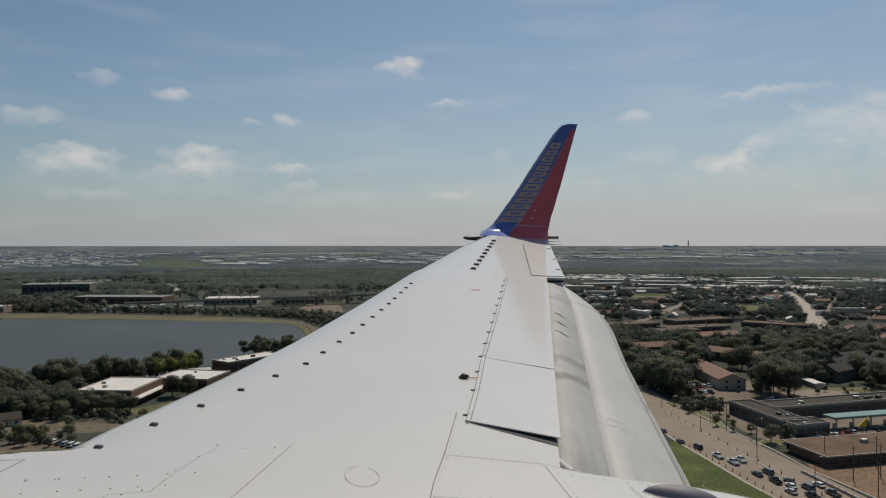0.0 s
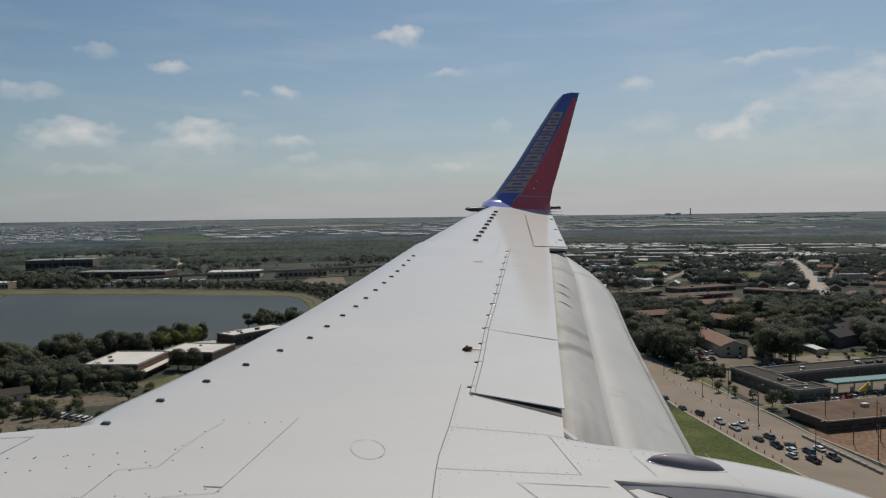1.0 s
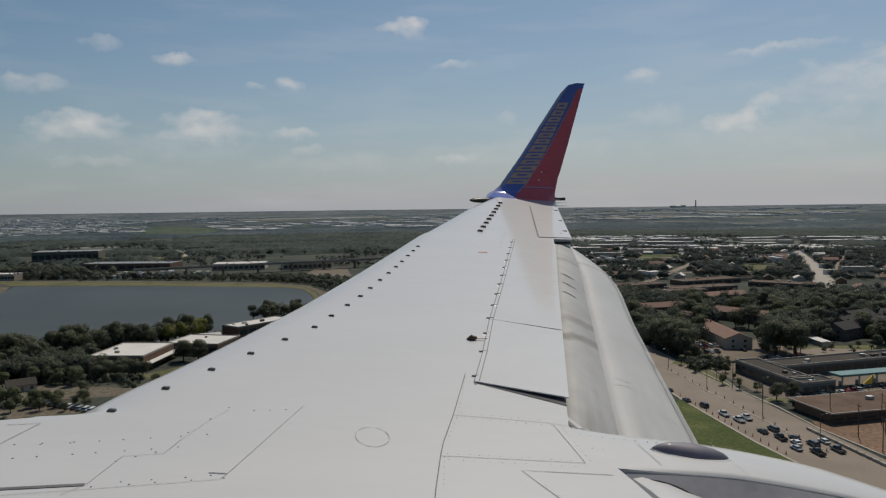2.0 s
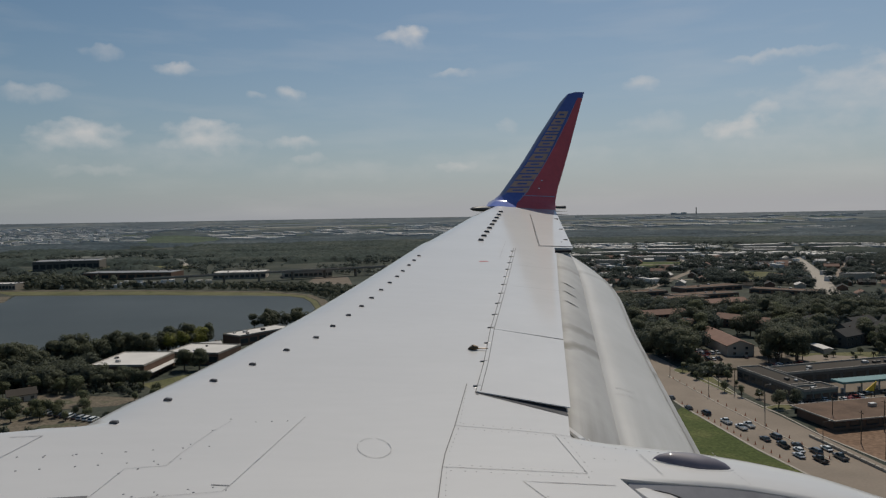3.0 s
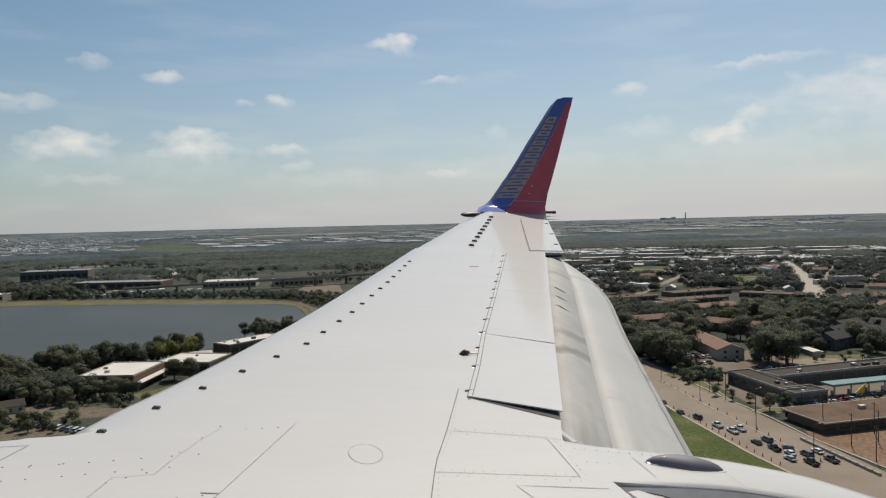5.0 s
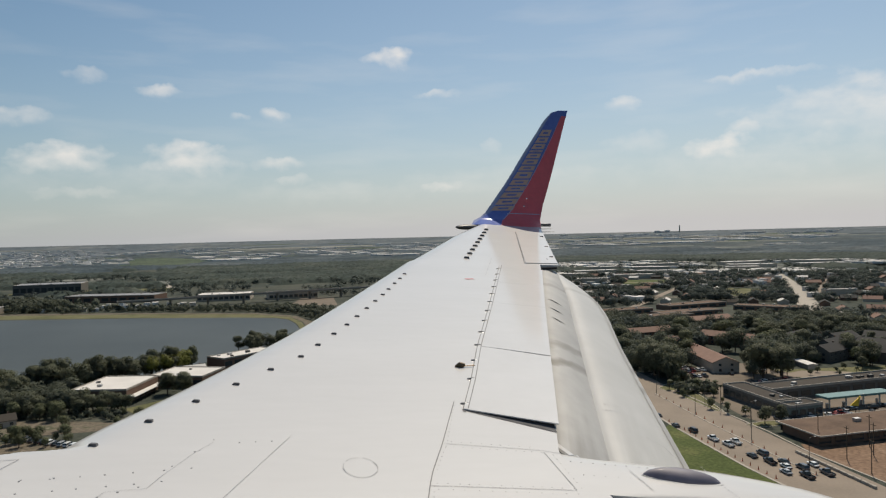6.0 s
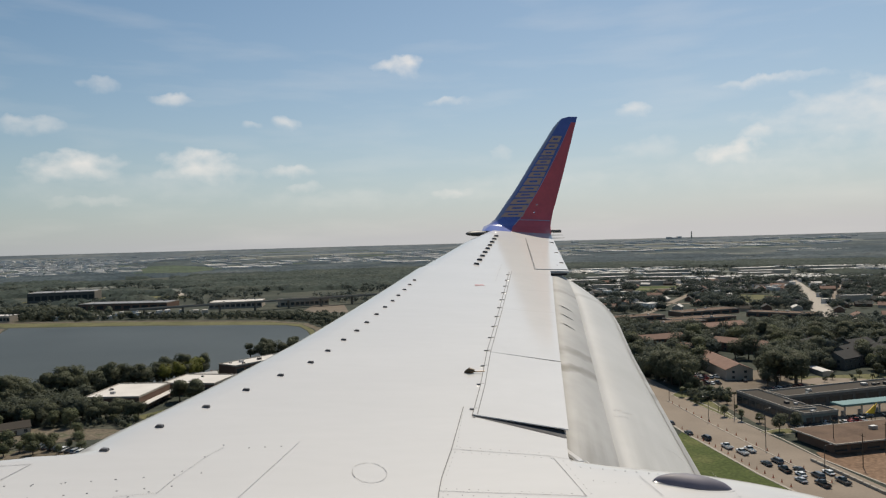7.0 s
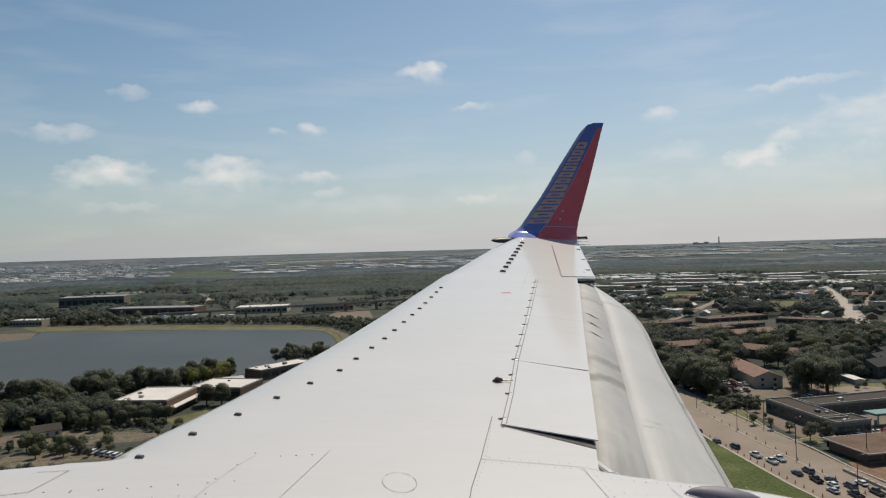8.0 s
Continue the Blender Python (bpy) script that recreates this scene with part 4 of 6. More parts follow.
flat("water", LAKE, 0.10, MAT["water"], "calm grey-blue lake water", "lake")
MAT.update({
    "asphalt": material("worn_asphalt", (0.046, 0.040, 0.034), 0.9, spread=0.25, scale=0.05, fine=1.5),
    "concrete": material("sunlit_concrete", (0.217, 0.181, 0.146), 0.9, spread=0.2, scale=0.06, fine=1.2),
    "tan_paving": material("tan_paving", (0.150, 0.124, 0.097), 0.9, spread=0.3, scale=0.06, fine=1.2),
    "coping": material("weathered_coping", (0.30, 0.275, 0.24), 0.9, spread=0.25, scale=0.3, fine=2, per_object=0.4),
    "kerb": material("pale_kerb", (0.33, 0.30, 0.26), 0.9, spread=0.2, scale=0.4, fine=3),
    "far_field": zoned("far_pasture_grass", [(0.4, (0.090, 0.100, 0.088)), (0.6, (0.150, 0.156, 0.138))], 0.008, fine=0.05),
    "dirt": zoned("bare_dirt", [(0.35, (0.13, 0.083, 0.055)), (0.55, (0.19, 0.125, 0.085)), (0.7, (0.24, 0.178, 0.13))], 0.05, fine=0.7),
    "dry_dirt": zoned("dusty_clearing", [(0.35, (0.09, 0.078, 0.058)), (0.55, (0.14, 0.118, 0.09)), (0.62, (0.07, 0.075, 0.045)), (0.72, (0.22, 0.19, 0.155))], 0.06, fine=0.7),
    "grass": zoned("mown_grass", [(0.35, (0.045, 0.062, 0.018)), (0.5, (0.062, 0.080, 0.025)), (0.7, (0.135, 0.135, 0.055))], 0.04, fine=0.9),
    "dry_grass": zoned("dry_grass", [(0.35, (0.08, 0.085, 0.038)), (0.55, (0.13, 0.125, 0.065)), (0.7, (0.065, 0.075, 0.03))], 0.03, fine=0.8),
    "field": zoned("pale_far_field", [(0.4, (0.135, 0.142, 0.118)), (0.6, (0.215, 0.216, 0.19))], 0.01, fine=0.05),
    "leaf": material("leaves", (0.108, 0.120, 0.068), 0.65, spread=0.5, scale=0.3, fine=2.0, per_object=1.0, per_island=0.3),
    "dark_leaf": material("dark_oak_leaves", (0.100, 0.110, 0.072), 0.65, spread=0.34, scale=0.3, fine=2.0, per_object=0.5, per_island=0.15),
    "yellow_leaf": material("yellowish_leaves", (0.15, 0.16, 0.04), 0.65, spread=0.5, scale=0.3, fine=2.0, per_object=0.3, per_island=0.5),
    "wood_far": material("woodland_leaves", (0.088, 0.100, 0.074), 0.75, spread=0.34, scale=0.015, fine=0.2, per_island=0.2),
    "mid_leaf": material("middle_woodland_leaves", (0.086, 0.102, 0.090), 0.9, spread=0.35, scale=0.006, fine=0.05, per_island=0.25),
    "meadow": zoned("far_meadow_grass", [(0.35, (0.042, 0.060, 0.038)), (0.5, (0.056, 0.076, 0.048)), (0.7, (0.085, 0.098, 0.065))], 0.006, fine=0.06),
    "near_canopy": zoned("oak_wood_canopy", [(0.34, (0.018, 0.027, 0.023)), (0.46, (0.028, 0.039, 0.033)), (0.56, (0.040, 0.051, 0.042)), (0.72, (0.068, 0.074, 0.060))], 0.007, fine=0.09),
    # far leaves bluer than near ones: haze laid into their colour
    "far_canopy": zoned("hazed_wood_canopy", [(0.34, (0.025, 0.039, 0.048)), (0.46, (0.037, 0.053, 0.062)), (0.56, (0.052, 0.069, 0.078)), (0.70, (0.094, 0.106, 0.108))], 0.003, fine=0.035),
    "bark": material("bark", (0.10, 0.08, 0.06), 0.9, spread=0.3, scale=3),
    "white_roof": material("white_membrane_roof", (0.52, 0.50, 0.47), 0.8, spread=0.14, scale=0.12, fine=1.0, per_object=0.3),
    "tan_roof": material("gravel_roof", (0.052, 0.045, 0.038), 0.9, spread=0.2, scale=0.1, fine=1.4, per_object=0.5),
    "rust_roof": material("rusty_gravel_roof", (0.118, 0.080, 0.058), 0.9, spread=0.4, scale=0.12, fine=1.4),
    "brown_roof": material("brown_shingles", (0.19, 0.122, 0.096), 0.85, spread=0.28, scale=0.3, fine=2.5, per_object=0.6),
    "grey_roof": material("grey_shingles", (0.050, 0.049, 0.048), 0.85, spread=0.3, scale=0.3, fine=2.5, per_object=0.8),
    "hall_roof": material("pale_grey_metal_roof", (0.20, 0.20, 0.205), 0.6, spread=0.15, scale=0.1, fine=0.8),
    "brick": material("brown_brick", (0.15, 0.095, 0.07), 0.9, spread=0.25, scale=0.3, fine=4, per_object=0.6),
    "stucco": material("beige_stucco", (0.40, 0.35, 0.29), 0.9, spread=0.18, scale=0.2, fine=2, per_object=0.7),
    "grey_wall": material("grey_cladding", (0.125, 0.116, 0.103), 0.8, spread=0.2, scale=0.2, fine=2, per_object=0.5),
    "green_wall": material("grey_green_cladding", (0.150, 0.168, 0.150), 0.8, spread=0.2, scale=0.2, fine=2),
    "glass": material("window_glass", (0.03, 0.04, 0.045), 0.08, spread=0.2, scale=0.5),
    "metal": material("galvanised_metal", (0.38, 0.38, 0.38), 0.45, 0.7, spread=0.2, scale=1),
    "dark_metal": material("dark_pole_metal", (0.07, 0.065, 0.06), 0.6, 0.3, spread=0.2, scale=1),
    "teal": material("teal_canopy", (0.06, 0.16, 0.165), 0.5, spread=0.12, scale=0.5),
    "yellow": material("yellow_panel", (0.75, 0.50, 0.04), 0.5, spread=0.1, scale=0.5),
    "orange_plastic": material("orange_plastic", (0.34, 0.085, 0.03), 0.5, spread=0.1, scale=2),
    "tyre": material("tyre_rubber", (0.02, 0.02, 0.02), 0.8, spread=0.2, scale=3),
    "far_roofs": material("distant_roofs", (0.46, 0.44, 0.41), 0.85, spread=0.6, scale=0.004, fine=0.05, per_island=1.0),
    "far_walls": material("distant_walls", (0.58, 0.57, 0.55), 0.85, spread=0.4, scale=0.004, fine=0.05, per_island=0.8),
})
for k in ("leaf", "dark_leaf", "yellow_leaf", "wood_far", "mid_leaf"):
    MAT[k].node_tree.nodes["Principled BSDF"].inputs["Specular IOR Level"].default_value = 0.15
    let_through(MAT[k], 0.38)
for k in ("far_field", "meadow", "near_canopy", "far_canopy", "ground", "asphalt", "concrete", "tan_paving", "kerb", "dirt", "dry_dirt", "grass", "dry_grass", "field", "tan_roof", "rust_roof", "brown_roof", "grey_roof", "brick", "stucco", "grey_wall", "bark"):
    MAT[k].node_tree.nodes["Principled BSDF"].inputs["Specular IOR Level"].default_value = 0.15
CAR_PAINT = [material("car_paint_" + k, c, 0.3, 0.2, spread=0.05, coat=0.6) for k, c in
             (("white", (0.72, 0.72, 0.70)), ("black", (0.02, 0.02, 0.022)), ("silver", (0.40, 0.41, 0.42)), ("grey", (0.09, 0.095, 0.10)), ("red", (0.25, 0.03, 0.025)))]
rnd = random.Random(7)


def inside(p, poly):
    x, y, hit = p[0], p[1], False
    for (ax, ay), (bx, by) in zip(poly, poly[1:] + poly[:1]):
        if (ay > y) != (by > y) and x < (bx - ax) * (y - ay) / (by - ay) + ax:
            hit = not hit
    return hit


# ---- roads and open ground ----
KEEP_OFF = [LAKE]


def kerb(points, name, width=0.35, high=0.17):
    verts, faces = [], []
    for i, (x, y) in enumerate(points):
        (ax, ay), (bx, by) = points[max(0, i - 1)], points[min(len(points) - 1, i + 1)]
        s = math.hypot(bx - ax, by - ay)
        nx, ny = -(by - ay) / s * width / 2, (bx - ax) / s * width / 2
        verts += [(x + nx, y + ny, 0), (x + nx, y + ny, high), (x - nx, y - ny, high), (x - nx, y - ny, 0)]
        if i:
            o = 4 * i
            faces += [(o - 4 + j, o - 3 + j, o + 1 + j, o + j) for j in range(3)]
    tagged(raw(name, verts, faces, MAT["kerb"]), "pale concrete kerb", "kerb", kind="structure")


def patch(name, pts, z, mat, label, category, keep=True):
    if keep:
        KEEP_OFF.append(pts)
    return flat(name, pts, z, MAT[mat], label, category)


ROAD = [(143.2, 150), (143.3, 198), (147.5, 250), (155, 300), (164, 340), (168, 380), (188, 380), (186, 340), (181, 300), (177, 255), (172, 205), (168, 150)]
patch("road", ROAD, 0.06, "concrete", "wide sunlit concrete road under repair", "road")
patch("verge", [(100, 150), (142.6, 150), (142.7, 198), (146.9, 250), (120, 225)], 0.05, "grass", "mown green roadside grass", "grass verge")
patch("dirt_lot", [(172.6, 150), (172.6, 206), (176, 213), (215, 206), (260, 214), (300, 190), (300, 150)], 0.05, "dirt", "bare tan dirt lot", "dirt lot")
patch("parking_lot", [(181, 250), (190, 300), (200, 345), (255, 352), (262, 300), (330, 305), (330, 236), (240, 228), (182, 236)], 0.04, "tan_paving", "worn tan-grey car park", "car park", False)
patch("apartment_lot", [(197, 318), (252, 318), (254, 349), (201, 352)], 0.055, "tan_paving", "tan paved yard with parked cars", "car park")
for pts in ([(176, 262), (179, 262), (188, 296), (196, 292), (198, 299), (178, 299)], [(174.5, 241), (184, 243), (192, 241), (190, 235), (176, 236)], [(176.5, 302), (186, 304), (196, 312), (184, 316), (177, 310)]):
    patch("planting_bed", pts, 0.09, "dry_grass", "grassy planting bed with a pale kerb", "planting bed", False)
    kerb(pts + pts[:1], "kerb_bed", 0.4, 0.15)
patch("lakeside_path", [(-330, 893), (-150, 828), (-25, 766), (14, 722), (27, 668), (30, 606), (12, 520), (8, 521), (22, 606), (19, 666), (8, 716), (-27, 756), (-150, 815), (-330, 878)], 0.12, "dry_dirt", "tan gravel path along the lake bank", "path")
patch("bank", [(-330, 876), (-150, 813), (-27, 755), (8, 715), (18, 664), (21, 606), (8, 521), (3, 524), (16, 606), (13, 656), (7, 692), (-6, 713), (-148, 776), (-297, 826)], 0.09, "dry_grass", "dry grassy lake bank", "bank")
patch("far_car_park", [(10, 840), (63, 815), (66, 924), (26, 940)], 0.06, "tan_paving", "pale far car park beside the viaduct", "car park")
patch("far_lane", [(-245, 1496), (-234, 1512), (-156, 1204), (-168, 1196)], 0.06, "kerb", "pale lane climbing from the viaduct", "road")
patch("works_yard", [(-276, 753), (-306, 729), (-398, 716), (-438, 760), (-368, 818), (-292, 814)], 0.05, "dry_dirt", "tan yard of the lakeside works", "yard")
patch("clearing", [(-140, 338), (-112, 340), (-84, 331), (-66, 322), (-74, 312), (-105, 312), (-140, 322)], 0.05, "dry_dirt", "bare tan clearing between trees", "clearing")
patch("lower_clearing", [(-120, 306), (-84, 300), (-70, 284), (-90, 274), (-125, 285)], 0.05, "dry_dirt", "dusty yard with parked cars", "yard")
patch("yard", [(255, 330), (300, 322), (330, 318), (328, 308), (262, 312)], 0.05, "dry_grass", "sunlit grassy yard behind the shops", "yard")
patch("terrace", [(250, 304), (252, 318), (268, 323), (288, 312), (283, 300), (266, 296)], 0.07, "concrete", "pale paved terrace behind the shops", "terrace")
patch("lawn", [(-72, 350), (-40, 380), (-25, 400), (-15, 380), (-60, 330)], 0.05, "dry_grass", "yellow-green lawn by the road", "lawn")
patch("far_road", [(794, 1018), (807, 1010), (643, 770), (525, 608), (470, 532), (453, 544), (507, 617), (628, 779)], 0.07, "kerb", "straight pale road between houses", "road")
for pts in ([(300, 545), (420, 480), (424, 487), (304, 552)], [(380, 760), (600, 620), (604, 627), (384, 767)], [(470, 990), (790, 800), (794, 807), (474, 997)], [(330, 640), (520, 860), (527, 855), (337, 635)],
            [(560, 560), (760, 760), (767, 755), (567, 555)], [(420, 1130), (760, 960), (764, 968), (424, 1138)], [(600, 700), (820, 930), (827, 925), (607, 695)]):
    patch("street", pts, 0.065, "concrete", "narrow pale suburban street", "street")
patch("running_track", [(455, 872), (524, 893), (585, 970), (625, 1066), (616, 1068), (577, 976), (520, 902), (455, 881)], 0.068, "kerb", "pale curved track beside the field", "track")
patch("sports_field", [(460, 898), (510, 884), (580, 988), (528, 1022)], 0.06, "grass", "green sports field", "sports field")
patch("ball_field", [(488, 714), (530, 701), (588, 780), (559, 807)], 0.06, "dry_grass", "pale worn ball field", "ball field")
for pts, mat, what in (([(-511, 2430), (-310, 2339), (-231, 2713), (-300, 2900), (-482, 3137), (-573, 3090)], "meadow", "wide green meadow"), ([(1158, 2700), (1576, 2585), (1582, 2630), (1162, 2752)], "field", "pale strip beside the far woods"),
                       ([(-420, 1330), (-180, 1260), (-150, 1190), (-420, 1230)], "dry_grass", "pale green roadside meadow"),
                       ([(900, 2150), (1500, 2120), (1500, 2050), (900, 2080)], "field", "pale mown field"), ([(700, 1560), (980, 1500), (960, 1440), (690, 1500)], "dry_grass", "dry open field"),
                       ([(1150, 3300), (2000, 2850), (2030, 2950), (1180, 3420)], "field", "long pale field"), ([(1500, 3650), (2700, 2900), (2730, 2990), (1530, 3760)], "field", "long pale field"),
                       ([(900, 2620), (1700, 2280), (1710, 2330), (910, 2680)], "field", "pale strip of pasture"), ([(-300, 3700), (500, 3750), (500, 3880), (-300, 3820)], "field", "pale far field"),
                       ([(-900, 2500), (-450, 2650), (-460, 2720), (-910, 2580)], "field", "pale strip of pasture"), ([(-200, 1620), (320, 1560), (330, 1600), (-200, 1670)], "dry_grass", "narrow open meadow")):
    KEEP_OFF.append(pts)
    n = len(pts)
    tagged(raw("field", [(x, y, land(x, y) + 0.3) for x, y in pts], [tuple(range(n))], MAT[mat]), what, "field", kind="structure")


kerb([(142.9, 150), (143.0, 198), (147.2, 250), (154.7, 300), (163.7, 340)], "kerb", 0.9)
kerb([(172.4, 150), (172.4, 205), (176, 230), (177.4, 255), (181.3, 300)], "kerb", 0.7)
kerb([(158.5, 185), (159.3, 205), (163, 250), (169, 300)], "kerb_median", 0.5)


# ---- trees ----
def soft_normals(me, normals):
    """Leaves take the light as the crown's round mass does."""
    me.shade_smooth()
    held = me.attributes.new("custom_normal", "FLOAT_VECTOR", "POINT")
    held.data.foreach_set("vector", np.asarray(normals, dtype=np.float32).ravel())
    me.update()


def tree_meshes(kind, seed, leaf):
    """Trunk with limbs, and a crown of leaf clumps in several lobes."""
    r = random.Random(seed)
    high = {"broad": 10.0, "tall": 13.0, "low": 6.5}[kind]
    wide = {"broad": 4.8, "tall": 3.7, "low": 3.4}[kind]
    bm = bmesh.new()
    fork = high * 0.32
    tube(bm, (0, 0, -0.2), (0.1, 0.05, fork), 0.28, 0.19, 7)
    lobes = []
    for i in range(7):
        a = i * 2.4 + r.random()
        d = wide * r.uniform(0.2, 0.62)
        tip = Vector((d * math.cos(a), d * math.sin(a), high * r.uniform(0.48, 0.82)))
        tube(bm, (0.1, 0.05, fork * r.uniform(0.7, 1)), tip, 0.12, 0.04, 5)
        lobes.append((tip, wide * r.uniform(0.34, 0.55)))
    lobes.append((Vector((0.2, 0, high * 0.80)), wide * 0.45))
    trunk = bpy.data.meshes.new("trunk")
    bm.to_mesh(trunk)
    bm.free()
    trunk.materials.append(MAT["bark"])
    verts, faces, normals = [], [], []
    count = 1700 if kind != "low" else 900
    for i in range(count):
        c, rad = lobes[i % len(lobes)]
        d = Vector((r.gauss(0, 1), r.gauss(0, 1), r.gauss(0, 1))).normalized()
        p = c + d * rad * (0.55 + 0.55 * r.random() ** 0.6)
        p.z = max(p.z, high * 0.24)
        n = (d + Vector((r.gauss(0, 0.32), r.gauss(0, 0.32), r.gauss(0, 0.32) + 0.3))).normalized()
        u = n.orthogonal().normalized()
        v = n.cross(u)
        s = r.uniform(0.15, 0.34)
        b = len(verts)
        for k in range(5):
            t = k * 2 * math.pi / 5 + r.random() * 0.6
            verts.append(p + (u * math.cos(t) + v * math.sin(t)) * s * r.uniform(0.7, 1.2) - n * 0.12 * s)
        verts.append(p + n * s * 0.35)
        normals += [(d * 0.9 + n * 0.5 + Vector((0, 0, 0.2))).normalized()] * 6
        faces += [(b + k, b + (k + 1) % 5, b + 5) for k in range(5)]
    crown = bpy.data.meshes.new("crown")
    crown.from_pydata([tuple(q) for q in verts], [], faces)
    soft_normals(crown, normals)
    crown.materials.append(MAT[leaf])
    return trunk, crown


TREES = {k: [tree_meshes(kind, 10 + i + 7 * j, leaf) for i in range(3)] for j, (k, kind, leaf) in enumerate((
    ("oak", "broad", "dark_leaf"), ("elm", "broad", "leaf"), ("tall", "tall", "dark_leaf"), ("low", "low", "leaf"), ("willow", "broad", "yellow_leaf")))}
TREE_LABEL = {"oak": "dark green spreading oak on dusty ground", "elm": "mid-green broad-crowned tree on grass", "tall": "tall dark green tree by the lake",
              "low": "low green bushy tree on open ground", "willow": "yellow-green willow beside the lake"}


def tree(kind, x, y, size=1.0, group=""):
    t, c = rnd.choice(TREES[kind])
    at = thing("tree", TREE_LABEL[kind], "tree", (x, y, 0), rnd.uniform(0, 360), group)
    at.scale = (size * rnd.uniform(0.9, 1.15), size * rnd.uniform(0.9, 1.15), size)
    for name, me in (("trunk", t), ("crown", c)):
        ob = new(name, me)
        ob.parent = at


def free(x, y, margin=0):
    return not any(inside((x, y), p) for p in KEEP_OFF) and not any(abs(x - bx) < bw + margin and abs(y - by) < bw + margin for bx, by, bw in FOOT)


FOOT = []


# ---- buildings ----
def flat_building(x, y, w, d, h, turn, wall, roof, label, windows=0, units=3, parapet=0.5, category="building", eave=0.0):
    FOOT.append((x, y, max(w, d) * 0.62))
    b = thing("commercial_building", label, category, (x, y, 0), turn)
    bm = bmesh.new()
    box(bm, -w / 2 + eave, w / 2 - eave, -d / 2 + eave, d / 2 - eave, 0, h - (0.2 if eave else 0), 0.08)
    part("wall", bm, MAT[wall], b, smooth=False)
    bm = bmesh.new()
    box(bm, -w / 2 + 0.3, w / 2 - 0.3, -d / 2 + 0.3, d / 2 - 0.3, h - 0.2, h + 0.06)
    roof_ob = part("roof", bm, MAT[roof], b, smooth=False)
    for x0, x1, y0, y1 in ((-w / 2 - 0.05, w / 2 + 0.05, -d / 2 - 0.05, -d / 2 + 0.35), (-w / 2 - 0.05, w / 2 + 0.05, d / 2 - 0.35, d / 2 + 0.05),
                           (-w / 2 - 0.05, -w / 2 + 0.35, -d / 2 + 0.35, d / 2 - 0.35), (w / 2 - 0.35, w / 2 + 0.05, -d / 2 + 0.35, d / 2 - 0.35)):
        bm = bmesh.new()
        box(bm, x0, x1, y0, y1, h - 0.35, h + parapet)
        part("parapet", bm, MAT["coping"], b, smooth=False)
    for i in range(units):
        ux, uy, s = rnd.uniform(-0.4, 0.4) * w, rnd.uniform(-0.35, 0.35) * d, rnd.uniform(0.6, 1.3)
        bm = bmesh.new()
        box(bm, ux - s, ux + s, uy - s * 0.7, uy + s * 0.7, h + 0.06, h + 0.06 + s, 0.08)
        part("roof_unit", bm, MAT["dark_metal" if i % 2 else "metal"], b, smooth=False)
    n = windows
    for i in range(n):
        for side in (-1, 1):
            cx = -w / 2 + w * (i + 0.5) / n
            bm = bmesh.new()
            yy = side * (d / 2 - eave + 0.02)
            box(bm, cx - w / n * 0.36, cx + w / n * 0.36, yy - 0.05, yy + 0.05, h * 0.25, h * 0.68)
            pane = part("window", bm, MAT["glass"], b, smooth=False)
            bm = bmesh.new()
            outline(bm, cx - w / n * 0.36, cx + w / n * 0.36, h * 0.25, h * 0.68, yy, 0.14)
            part("window_frame", bm, MAT["dark_metal"], pane, smooth=False)
    return b


def outline(bm, x0, x1, z0, z1, y, w):
    """Four bars round an opening in a wall at y."""
    for a0, a1, b0, b1 in ((x0 - w, x0, z0 - w, z1 + w), (x1, x1 + w, z0 - w, z1 + w), (x0, x1, z0 - w, z0), (x0, x1, z1, z1 + w)):
        box(bm, a0, a1, y - 0.07, y + 0.07, b0, b1)


